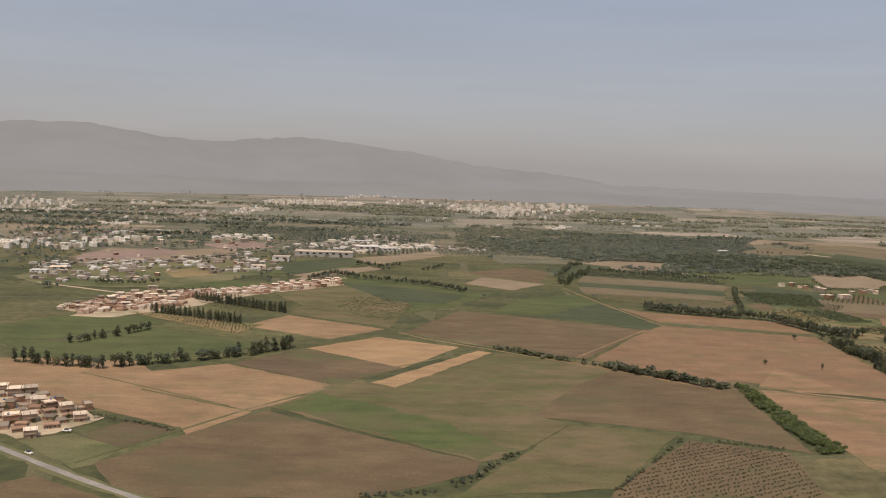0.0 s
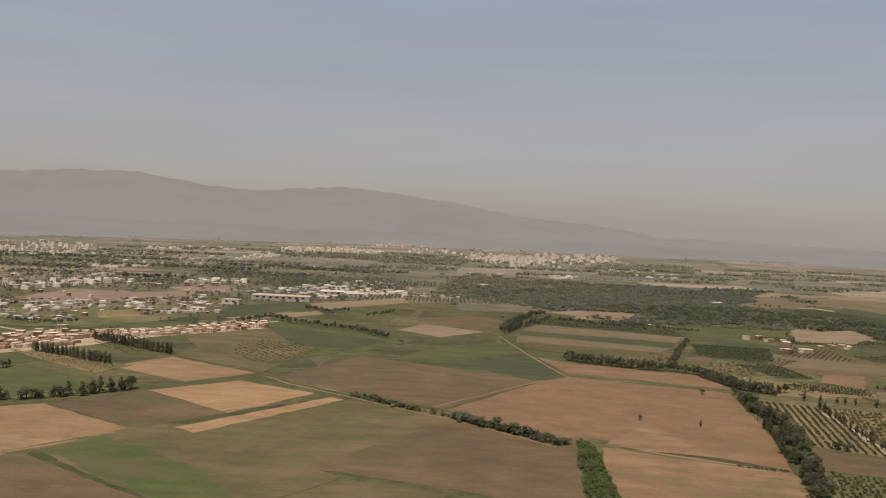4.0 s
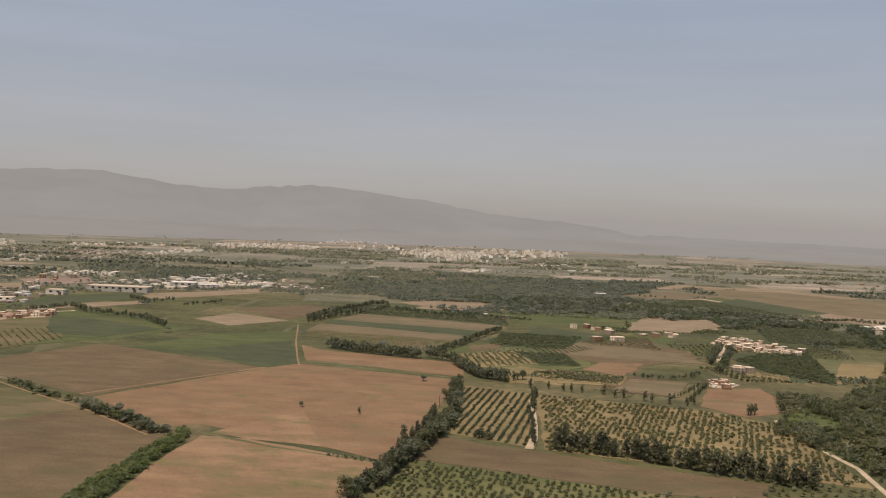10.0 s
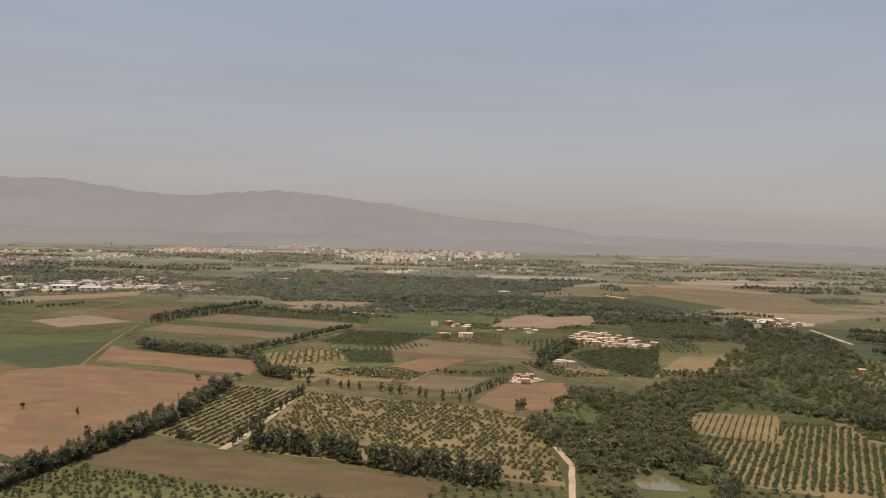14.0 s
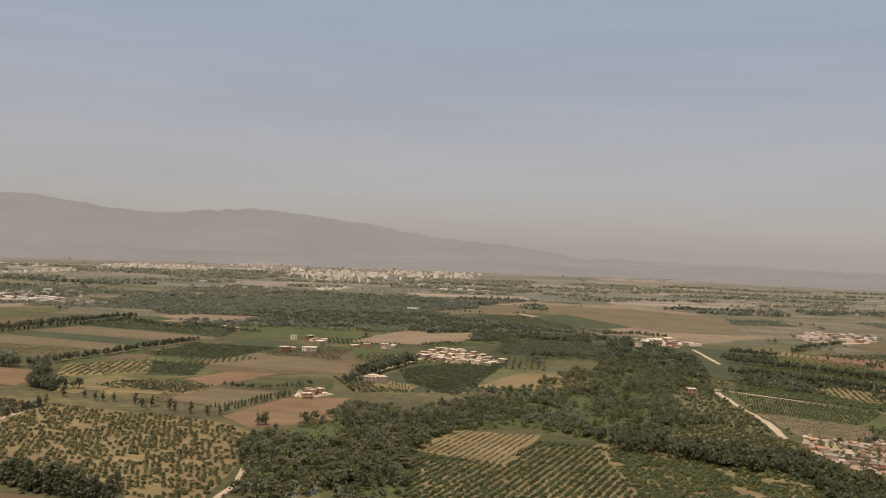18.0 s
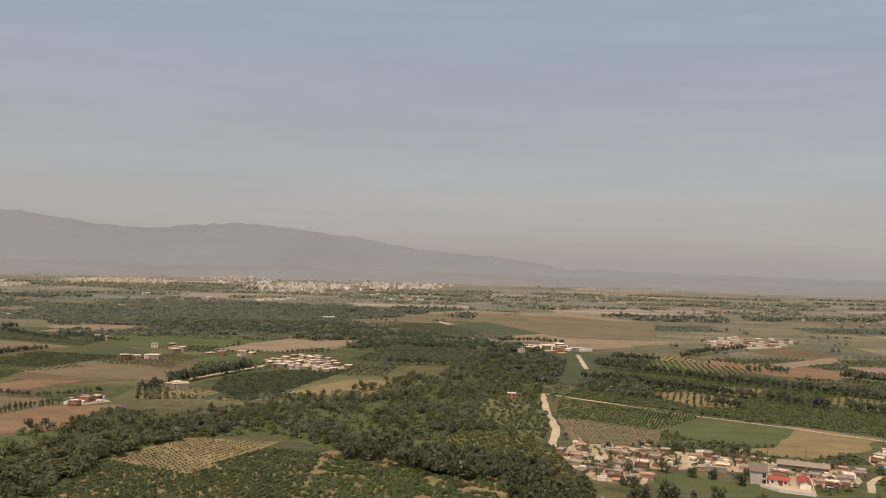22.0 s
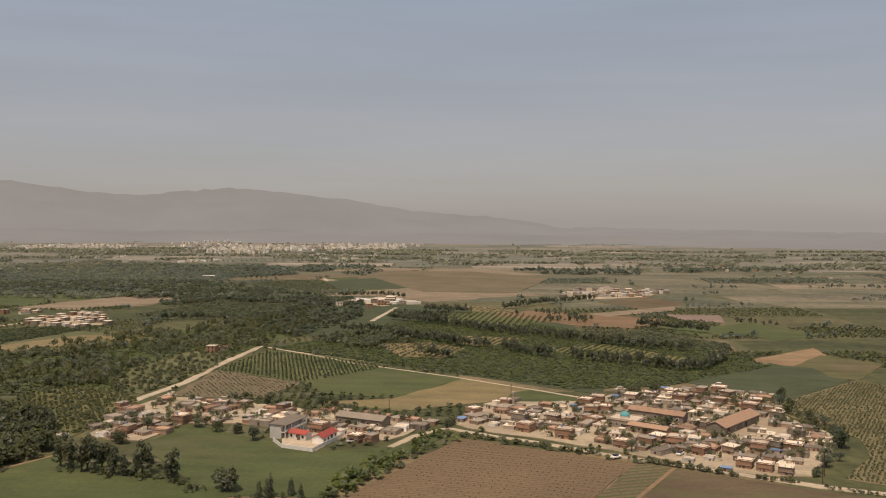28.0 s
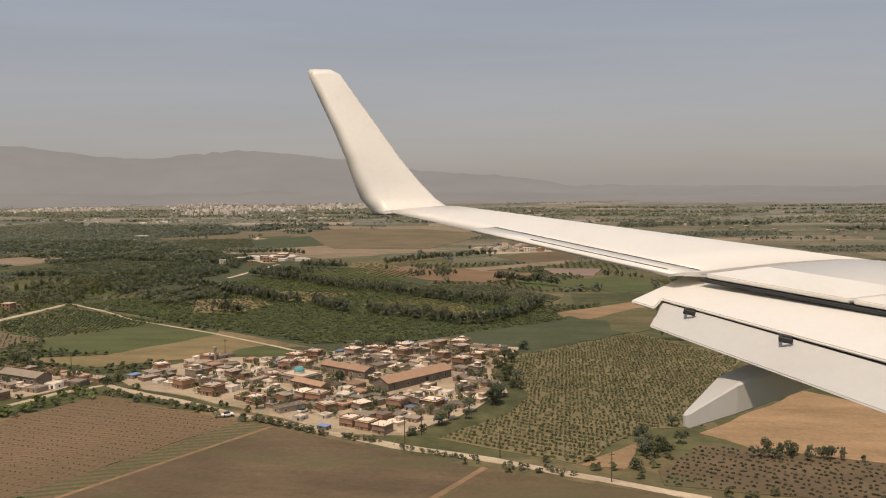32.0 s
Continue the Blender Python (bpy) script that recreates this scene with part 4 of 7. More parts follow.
def ring_bm(w, d, h, z, ox=0.0, t=0.15):
    """A low wall round a flat roof, in one piece."""
    bm = bmesh.new()
    loops = []
    for k, zz in ((1, z), (1, z + h), (0, z + h), (0, z)):
        x, y = w / 2 - (0 if k else t), d / 2 - (0 if k else t)
        loops.append([bm.verts.new((ox + sx * x, sy * y, zz)) for sx, sy in ((-1, -1), (1, -1), (1, 1), (-1, 1))])
    for a, b in zip(loops, loops[1:] + loops[:1]):
        for i in range(4):
            j = (i + 1) % 4
            bm.faces.new((a[i], a[j], b[j], b[i]))
    bmesh.ops.recalc_face_normals(bm, faces=bm.faces)
    return bm


bm = ring_bm(1.16, 1.2, 0.14, -0.07, 0, 0.12)
bmesh.ops.rotate(bm, verts=bm.verts, cent=(0, 0, 0), matrix=Matrix.Rotation(radians(90), 3, "X"))
bmesh.ops.translate(bm, verts=bm.verts, vec=(0, 0, 0.6))
glass_from = len(bm.faces)
box_bm((0.92, 0.04, 0.96), (0, 0.03, 0.12), 0, bm)
bm.faces.ensure_lookup_table()
for f in bm.faces[glass_from:]:
    f.material_index = 1
win_me = bpy.data.meshes.new("window")
bm.to_mesh(win_me)
bm.free()
win_me.materials.append(FRAME)
win_me.materials.append(GLASS)
bm = box_bm((1.1, 0.12, 2.1), (0, 0, 0), 0.03)
box_bm((1.4, 0.16, 0.14), (0, 0, 2.1), 0, bm)
door_me = bpy.data.meshes.new("door")
bm.to_mesh(door_me)
bm.free()
door_me.materials.append(DOOR)


def put(name, me, parent, m, label=""):
    ob = new(name, me)
    ob.parent = parent
    ob.matrix_basis = m
    return tagged(ob, label)


def window_on(parent, m):
    put("window", win_me, parent, m)


def house(label, w, d, floors, wall_m, roof_m, hut=False, slab=0.25, upper=1.0, pillars=False, seed=0, group="village houses", category="house"):
    """A flat-roofed house: storeys, overhanging slabs, parapet, windows, door, stair hut or bare pillars on the roof."""
    rng = random.Random(seed)
    root = new("house")
    tagged(root, label, category, group)
    h = 2.75
    made = 0
    for f in range(floors):
        ww = w if f == 0 else w * upper
        ox = 0 if f == 0 else (w - ww) / 2 * rng.choice((-1, 1))
        part("wall", box_bm((ww, d, h), (ox, 0, f * (h + 0.18)), 0.04), wall_m, root)
        top = f == floors - 1
        part("roof" if top else "floor_slab", box_bm((ww + 2 * slab, d + 2 * slab, 0.18), (ox, 0, f * (h + 0.18) + h), 0.03), roof_m if top else CONCRETE, root)
        for side in (0, 1, 2, 3):
            length, off = (ww, d / 2) if side % 2 == 0 else (d, ww / 2)
            n = 2 if length > 6.5 else 1
            for k in range(n):
                if rng.random() < 0.5 or made > 2:
                    continue
                made += 1
                p = (k + 0.5) / n * length - length / 2 + rng.uniform(-0.3, 0.3)
                m = pose(ox, 0, f * (h + 0.18) + 1.0) @ pose(0, 0, 0, 0, 0, side * 90) @ pose(p, -off - 0.03, 0)
                window_on(root, m)
        if f == 0:
            put("door", door_me, root, pose(rng.uniform(-0.2, 0.2) * w, -d / 2 - 0.05, 0))
    z = floors * (h + 0.18)
    if floors > 1 and upper < 1:
        part("parapet", ring_bm(w, d, 0.5, h + 0.18), wall_m, root)
    if rng.random() < 0.4:
        part("parapet", ring_bm(w * upper, d, 0.45, z, (0 if upper == 1 else ox)), wall_m, root)
    if hut:
        part("stair_hut", box_bm((2.4, 2.6, 2.1), (w * 0.2, d * 0.15, z), 0.03), wall_m, root)
        part("hut_roof", box_bm((2.9, 3.0, 0.15), (w * 0.2, d * 0.15, z + 2.1)), roof_m, root)
    if pillars:
        for sx in (-1, 0, 1):
            for sy in (-1, 1):
                part("pillar", box_bm((0.22, 0.22, 1.1 + 0.3 * rng.random()), (sx * (w / 2 - 0.3), sy * (d / 2 - 0.3), z)), CONCRETE, root)
    if rng.random() < 0.5:
        bm = bmesh.new()
        bmesh.ops.create_cone(bm, cap_ends=True, segments=10, radius1=0.5, radius2=0.45, depth=1.1, matrix=Matrix.Translation((-w * 0.25 * upper, d * 0.2, z + 0.55)))
        part("water_tank", bm, WHITE if rng.random() < 0.5 else ROOF_BLUE, root)
    return root


def gabled(label, w, d, h, rise, wall_m, roof_m, group="", category="building", windows=5):
    """A long building with a pitched roof, ridge along its length."""
    root = new("long_building")
    tagged(root, label, category, group)
    part("wall", box_bm((w, d, h), (0, 0, 0), 0.03), wall_m, root)
    for s in (-1, 1):
        bm = bmesh.new()
        o = 0.4
        a = [(-w / 2 - o, s * (d / 2 + o), h - 0.15), (w / 2 + o, s * (d / 2 + o), h - 0.15), (w / 2 + o, 0, h + rise), (-w / 2 - o, 0, h + rise)]
        v = [bm.verts.new(p) for p in a] + [bm.verts.new((p[0], p[1], p[2] + 0.15)) for p in a]
        for f in ((3, 2, 1, 0), (4, 5, 6, 7), (0, 1, 5, 4), (1, 2, 6, 5), (2, 3, 7, 6), (3, 0, 4, 7)):
            bm.faces.new([v[i] for i in f])
        bmesh.ops.recalc_face_normals(bm, faces=bm.faces)
        part("roof_slope", bm, roof_m, root)
        bm = bmesh.new()
        x = s * (w / 2 - 0.02)
        t = [bm.verts.new(p) for p in ((x, -d / 2, h), (x, d / 2, h), (x, 0, h + rise - 0.05), (x - s * 0.2, -d / 2, h), (x - s * 0.2, d / 2, h), (x - s * 0.2, 0, h + rise - 0.05))]
        for f in ((0, 1, 2), (5, 4, 3), (0, 3, 4, 1), (1, 4, 5, 2), (2, 5, 3, 0)):
            bm.faces.new([t[i] for i in f])
        bmesh.ops.recalc_face_normals(bm, faces=bm.faces)
        part("gable", bm, wall_m, root)
        for k in range(windows):
            window_on(root, pose(0, 0, 1.1, 0, 0, 0 if s < 0 else 180) @ pose((k + 0.5) / windows * w - w / 2, -d / 2 - 0.03, 0))
    put("door", door_me, root, pose(w * 0.1, -d / 2 - 0.05, 0) @ Matrix.Diagonal((1.3, 1, 1.1, 1)))
    return root


def far_house(w, d, floors, wall_m, roof_m):
    root = new("town_house")
    tagged(root, "pale flat-roofed town house among trees", "house", "far town houses")
    part("wall", box_bm((w, d, floors * 2.9)), wall_m, root)
    part("roof", box_bm((w + 0.4, d + 0.4, 0.25), (0, 0, floors * 2.9)), roof_m, root)
    bm = bmesh.new()
    for f in range(floors):
        for k in range(2):
            box_bm((1.2, 0.1, 1.3), ((k - 0.5) * w * 0.45, -d / 2, f * 2.9 + 0.9), 0, bm)
    tagged(part("window_band", bm, GLASS, root), kind="stuff")
    return root


FAR_HOUSES = [far_house(8, 8, 2, PLASTER, ROOF_PALE), far_house(10, 7, 1, PINK, ROOF_PALE), far_house(8, 8, 2, BRICK, ROOF_PALE), far_house(12, 9, 2, CONCRETE, ROOF_PALE), far_house(11, 7, 1, PLASTER, ROOF_TILE)]
for i, h in enumerate(FAR_HOUSES):
    h.matrix_basis = pose(-420 + 37 * i, 1290 + 21 * i, 0, 0, 0, 9 * i)


SPECS = [
    ("two-storey bare red brick house with pale flat roof", 7.5, 7.0, 2, BRICK, ROOF_PALE, False, 0.35, 1.0, False),
    ("low grey cement house with weathered flat roof", 8.0, 6.5, 1, CONCRETE, ROOF_GREY, False, 0.15, 1.0, False),
    ("dusty white plastered house with flat roof", 7.0, 6.0, 1, PLASTER, ROOF_PALE, True, 0.2, 1.0, False),
    ("unfinished red brick house with bare roof pillars", 7.0, 6.5, 1, BRICK, ROOF_GREY, False, 0.2, 1.0, True),
    ("two-storey grey cement house with stair hut", 7.0, 7.0, 2, CONCRETE, ROOF_PALE, True, 0.3, 0.7, False),
    ("faded pink house with grey flat roof", 8.5, 6.0, 1, PINK, ROOF_GREY, False, 0.15, 1.0, False),
    ("two-storey pink house with pale roof slab", 6.5, 7.0, 2, PINK, ROOF_PALE, False, 0.45, 1.0, True),
    ("long low cement house with grey roof", 11.0, 5.0, 1, CONCRETE, ROOF_GREY, False, 0.1, 1.0, False),
    ("small white house with parapet", 5.5, 5.5, 1, WHITE, ROOF_PALE, False, 0.1, 1.0, False),
    ("red brick house with upper room on one side", 8.0, 7.0, 2, BRICK, ROOF_GREY, False, 0.2, 0.55, False),
    ("low house with brown tile coloured roof", 7.5, 6.0, 1, PINK, ROOF_TILE, False, 0.3, 1.0, False),
    ("shed with blue sheet roof", 5.5, 4.0, 1, CONCRETE, ROOF_BLUE, False, 0.2, 1.0, False),
]
HOUSES = []
for i, s in enumerate(SPECS):
    HOUSES.append(house(*s, seed=i))
    HOUSES[-1].matrix_basis = pose(0, 0, -60)
FIRST_USED = set()


def set_house(k, x, y, turn, size=1.0):
    """Puts a house of kind k: the first one is the built one itself, the others are copies."""
    m = pose(x, y, 0.0, 0, 0, turn)
    if y > 772:
        ob = copy_thing(FAR_HOUSES[k % len(FAR_HOUSES)], m)
        ob.scale = (size * 0.8,) * 3
        return ob
    if k not in FIRST_USED:
        FIRST_USED.add(k)
        HOUSES[k].matrix_basis = m
        HOUSES[k].scale = (size, size, size * 0.8)
        return HOUSES[k]
    ob = copy_thing(HOUSES[k], m)
    ob.scale = (size, size, size * 0.8)
    return ob


taken = []


def village(corners, turn, dx, dy, seed, kinds, fill=0.86, streets=4, size=(0.66, 0.88), ground=True, label="pale trodden ground between village houses"):
    """Houses in rows inside a polygon, with streets between every few rows."""
    rng = random.Random(seed)
    if ground:
        field("village_ground", label, YARD, corners, 2.0)
    cx = sum(p[0] for p in corners) / len(corners)
    cy = sum(p[1] for p in corners) / len(corners)
    c, s = math.cos(radians(turn)), math.sin(radians(turn))
    v = -150.0
    row = 0
    count = 0
    while v < 150:
        u = -150.0 + rng.uniform(0, dx)
        while u < 150:
            x, y = cx + c * u - s * v, cy + s * u + c * v
            u += dx * rng.uniform(0.88, 1.25)
            if rng.random() > fill or not inside(np.array([x]), np.array([y]), corners)[0]:
                continue
            if any(abs((x - a) * c0 + (y - b) * s0) < wa / 2 + 3 and abs(-(x - a) * s0 + (y - b) * c0) < da / 2 + 3 for a, b, c0, s0, wa, da in taken):
                continue
            k = rng.choice(kinds)
            set_house(k, x + rng.uniform(-1, 1), y + rng.uniform(-0.8, 0.8), turn + rng.choice((0, 0, 0, 90, 180, 270)) + rng.gauss(0, 8), rng.uniform(*size))
            count += 1
        row += 1
        v += dy * (1.45 if row % streets == 0 else 1.0)
    return count


def reserve(ob, at, turn, w, d):
    ob.matrix_basis = pose(at[0], at[1], 0, 0, 0, turn)
    taken.append((at[0], at[1], math.cos(radians(turn)), math.sin(radians(turn)), w, d))
    return ob


def mosque():
    root = new("mosque")
    tagged(root, "grey village mosque with a turquoise dome", "mosque")
    part("hall", box_bm((16, 13, 5.5), (0, 0, 0), 0.05), CONCRETE, root)
    part("roof", box_bm((16.8, 13.8, 0.3), (0, 0, 5.5), 0.04), ROOF_PALE, root)
    part("parapet", ring_bm(16.4, 13.4, 0.8, 5.8, 0, 0.25), PLASTER, root)
    bm = bmesh.new()
    bmesh.ops.create_cone(bm, cap_ends=True, segments=24, radius1=2.7, radius2=2.6, depth=1.2, matrix=Matrix.Translation((-1, 0, 6.4)))
    part("drum", bm, PLASTER, root)
    bm = bmesh.new()
    bmesh.ops.create_uvsphere(bm, u_segments=24, v_segments=14, radius=2.6)
    bmesh.ops.bisect_plane(bm, geom=bm.verts[:] + bm.edges[:] + bm.faces[:], plane_co=(0, 0, -0.4), plane_no=(0, 0, -1), clear_outer=True)
    bmesh.ops.translate(bm, vec=(-1, 0, 7.3), verts=bm.verts)
    for f in bm.faces:
        f.smooth = True
    dome = part("dome", bm, TURQ, root, "turquoise glazed dome")
    bm = bmesh.new()
    bmesh.ops.create_cone(bm, cap_ends=True, segments=8, radius1=0.12, radius2=0.03, depth=1.4, matrix=Matrix.Translation((-1, 0, 10.4)))
    part("finial", bm, STEEL, dome)
    for side in range(4):
        n, off = (5, 6.5) if side % 2 == 0 else (4, 8.0)
        for k in range(n):
            window_on(root, pose(0, 0, 1.6, 0, 0, side * 90) @ pose((k - (n - 1) / 2) * 2.9, -off - 0.03, 0) @ Matrix.Diagonal((1.1, 1, 1.6, 1)))
    put("door", door_me, root, pose(1.4, -6.55, 0) @ Matrix.Diagonal((1.6, 1, 1.3, 1)))
    return root


def school():
    """The school's main block with a gallery on one long side and a yard wall."""
    root = new("school")
    tagged(root, "white two-storey school block with an open gallery", "school")
    part("main_block", box_bm((17, 5, 5.4), (0, 0, 0), 0.04), WHITE, root)
    part("roof", box_bm((17.8, 8.0, 0.25), (0, -1, 5.4), 0.03), ROOF_GREY, root)
    for z in (0.0, 2.7):
        part("gallery_floor", box_bm((17, 1.8, 0.16), (0, -3.4, z + 2.5)), WHITE, root)
        for k in range(8):
            part("gallery_post", box_bm((0.28, 0.28, 2.5), (-8.2 + k * 2.34, -4.1, z)), WHITE, root)
        part("rail", box_bm((17, 0.12, 0.7), (0, -4.2, z + 0.1)), WHITE, root)
        for k in range(6):
            window_on(root, pose(-6.5 + k * 2.6, -2.53, z + 0.9))
    return root


# the village that the camera passes: school, mosque, long buildings, then the houses
AX = math.degrees(math.atan2(622 - 668, 1051 - 954))
SCHOOL = math.degrees(math.atan2(*[q - p for p, q in zip((886, 640), (891, 664))][::-1]))
field("school_yard", "sandy school yard inside a white wall", DIRT, [(890, 642), (894, 662), (912, 654), (908, 627), (894, 631)], 0.3)
reserve(school(), (889, 651), SCHOOL, 17, 8)
reserve(gabled("low white school wing with a red roof", 8, 4, 2.8, 1.0, WHITE, ROOF_RED, category="school wing", windows=3), (897, 643), AX + 6, 8, 5)
reserve(gabled("long white school wing with a red sheet roof", 12, 4.5, 2.8, 1.2, WHITE, ROOF_RED, category="school wing", windows=4), (907, 642), math.degrees(math.atan2(*[q - p for p, q in zip((905, 632), (909, 654))][::-1])), 12, 5)
bm = bmesh.new()
yard = [(888, 638), (894, 630), (907, 626), (912, 649)]
for (x0, y0), (x1, y1) in zip(yard, yard[1:]):
    bmesh.ops.create_cube(bm, size=1, matrix=pose((x0 + x1) / 2, (y0 + y1) / 2, 0.8, 0, 0, math.degrees(math.atan2(y1 - y0, x1 - x0))) @ Matrix.Diagonal((math.hypot(x1 - x0, y1 - y0) + 0.2, 0.2, 1.6, 1)))
me = bpy.data.meshes.new("yard_wall")
bm.to_mesh(me)
bm.free()
me.materials.append(WHITE)
tagged(new("yard_wall", me), "white painted wall round the school yard", "wall")
reserve(mosque(), (1022, 685), AX, 13, 10).scale = (0.78, 0.78, 0.62)
reserve(gabled("long barn with a brown tiled roof", 33, 8, 3.4, 1.8, CONCRETE, ROOF_TILE, category="barn"), (1065, 690), 56, 33, 9)
reserve(gabled("long low building with a weathered brown roof", 24, 6, 3.4, 1.2, CONCRETE, ROOF_TILE), (1036, 700), AX - 2, 24, 7)
reserve(gabled("long grey farm shed by the lane", 22, 7, 3.4, 1.4, CONCRETE, ROOF_GREY, category="shed"), (915, 670), AX + 8, 22, 8)
reserve(gabled("long building with patched reddish roof", 16, 5, 3.0, 0.9, PINK, ROOF_TILE), (1030, 674), AX - 4, 16, 6)
for at, k in (((1058, 631), 0), ((1064, 628), 0), ((1070, 625), 6), ((1040, 635), 8), ((1037, 720), 4), ((919, 643), 0), ((924, 644), 9), ((865, 672), 8), ((807, 630), 8)):
    ob = set_house(k, at[0], at[1], AX + 4, 0.68)
    taken.append((at[0], at[1], 1, 0, 5, 5))
village([(814, 635), (805, 677), (813, 708), (848, 703), (875, 696), (911, 686), (937, 684), (943, 675), (931, 647), (917, 641), (888, 663), (864, 663), (843, 660), (839, 630)], AX + 8, 6.9, 6.4, 11, [0, 1, 1, 2, 3, 5, 5, 7, 8, 9, 10, 10], 0.78, 3, (0.62, 0.9))
village([(952, 676), (959, 710), (971, 724), (1007, 730), (1024, 756), (1044, 766), (1098, 764), (1091, 717), (1102, 679), (1090, 646), (1078, 623), (1053, 624), (1038, 633), (1014, 646), (989, 658), (959, 670)], AX, 7.0, 6.5, 23, [0, 0, 1, 1, 2, 3, 4, 5, 6, 7, 8, 9, 10, 10, 5, 2, 11], 0.78, 3, (0.62, 0.9))
village([(-316, 507), (-245, 474), (-214, 464), (-167, 427), (-180, 400), (-194, 390), (-249, 417)], 28, 8.0, 7.6, 37, [0, 0, 3, 3, 9, 10, 10, 5, 6], 0.8, 3, (0.78, 1.05))
village([(-327, 728), (-306, 787), (-280, 851), (-243, 812), (-235, 777), (-281, 736), (-306, 713)], 20, 10, 11, 41, [0, 2, 3, 5, 6, 8, 9], 0.85, 4, (0.75, 1.05))
village([(-191, 872), (-171, 921), (-114, 961), (-103, 928), (-158, 861)], 15, 11, 12, 43, [0, 3, 5, 6, 8, 2], 0.8, 4, (0.75, 1.05))
village([(557, 989), (576, 1031), (609, 1010), (639, 966), (627, 933), (575, 949)], -20, 8.5, 8.5, 47, [2, 8, 5, 0, 3, 1], 0.85, 3, (0.6, 0.8))
village([(506, 752), (514, 781), (531, 764), (517, 743)], 10, 7, 6.5, 53, [2, 0, 8, 5], 0.95, 9, (0.6, 0.8))
village([(992, 1303), (1020, 1382), (1105, 1370), (1085, 1300), (1019, 1260)], 5, 16, 18, 59, [0, 2, 5, 8, 1], 0.8, 3, (0.75, 1.05))
village([(792, 1174), (805, 1221), (834, 1189), (821, 1145)], 5, 14, 14, 61, [0, 2, 5, 8, 1], 0.8, 3, (1.0, 1.3))
for at, k in (((543, 825), 8), ((450, 1045), 2), ((348, 1110), 5), ((507, 1021), 2), ((522, 1027), 8), ((528, 1406), 7), ((460, 1028), 2), ((548, 825), 8), ((846, 689), 4), ((820, 1164), 7), ((834, 1175), 8), ((874, 696), 8)):
    set_house(k, at[0], at[1], 12, 0.8)


# ---- far towns ----
def apartment(w, d, floors, wall_m, seed):
    """A far apartment block: body, roof edge, stair hut, window bands floor by floor."""
    root = new("apartment_block")
    tagged(root, "pale concrete apartment block in the hazy town", "apartment block", "far town blocks")
    h = floors * 3.0
    part("wall", box_bm((w, d, h), (0, 0, -1), 0), wall_m, root)
    part("roof", box_bm((w + 0.5, d + 0.5, 0.5), (0, 0, h - 1), 0), ROOF_PALE, root)
    bm = bmesh.new()
    for f in range(floors):
        for k in range(int(w / 3)):
            x = (k + 0.5) * 3 - int(w / 3) * 1.5
            box_bm((0.9, 0.12, 1.1), (x, -d / 2, f * 3.0 + 0.1), 0, bm)
    tagged(part("window_band", bm, GLASS, root), kind="stuff")
    return root


APTS = [apartment(14, 11, 5, APART, 1), apartment(22, 11, 6, APART, 2), apartment(12, 12, 8, APART_PINK, 3), apartment(30, 12, 5, APART_PINK, 4)]
for a in APTS:
    a.matrix_basis = pose(0, 3600, -80)
used = set()


def blocks(corners, n, seed, kinds, size=0.45):
    rng = random.Random(seed)
    xs, ys = [p[0] for p in corners], [p[1] for p in corners]
    placed = []
    tries = 0
    while len(placed) < n and tries < n * 40:
        tries += 1
        x, y = rng.uniform(min(xs), max(xs)), rng.uniform(min(ys), max(ys))
        if not inside(np.array([x]), np.array([y]), corners)[0] or any((x - a) ** 2 + (y - b) ** 2 < 20 ** 2 for a, b in placed):
            continue
        placed.append((x, y))
        k = rng.choice(kinds)
        m = pose(x, y, 0, 0, 0, rng.choice((0, 20, -25)) + rng.uniform(-6, 6))
        if k not in used:
            used.add(k)
            APTS[k].matrix_basis = m
            APTS[k].scale = (size,) * 3
        else:
            copy_thing(APTS[k], m).scale = (size, size, size * rng.uniform(0.8, 1.2))


blocks([(-492, 2388), (-382, 2560), (-215, 2562), (-272, 2788), (-469, 2829), (-564, 2593)], 30, 3, [0, 0, 1, 2])
blocks([(14, 2482), (197, 2550), (374, 2503), (370, 2791), (110, 2918), (-100, 2940)], 40, 4, [0, 1, 0, 2, 3])
blocks([(-168, 2728), (-26, 2831), (-70, 3110), (-211, 3011)], 22, 5, [0, 1, 2])
blocks([(-1017, 1719), (-992, 1928), (-1095, 2362), (-1235, 2529), (-1294, 2133)], 38, 6, [0, 1, 1, 3])
blocks([(-579, 1138), (-517, 1216), (-457, 1288), (-472, 1322), (-617, 1200)], 10, 7, [0], 0.55)


def town_material(name, colours):
    m, nt, b = nodes_of(name, 0.9)
    g = nt.nodes.new("ShaderNodeNewGeometry")
    c = ramp_node(nt, colours, g.outputs["Random Per Island"])
    nt.links.new(mix_node(nt, c, ramp_node(nt, [(0.35, (0.75, 0.73, 0.7)), (0.6, (1, 1, 1))], noise_node(nt, 0.25, 3, 0.6)), 1.0, "MULTIPLY"), b.inputs["Base Color"])
    return m


CREAM = town_material("cream_town_render", [(0.0, (0.5, 0.41, 0.33)), (0.3, (0.7, 0.6, 0.48)), (0.75, (0.76, 0.68, 0.57)), (1.0, (0.82, 0.77, 0.69))])
BRICK_TOWN = town_material("brick_village_walls", [(0.0, (0.3, 0.18, 0.12)), (0.45, (0.4, 0.26, 0.18)), (0.7, (0.5, 0.37, 0.28)), (1.0, (0.72, 0.63, 0.52))])
BOX_FACES = np.array(((0, 1, 5, 4), (1, 2, 6, 5), (2, 3, 7, 6), (3, 0, 4, 7), (4, 5, 6, 7)))


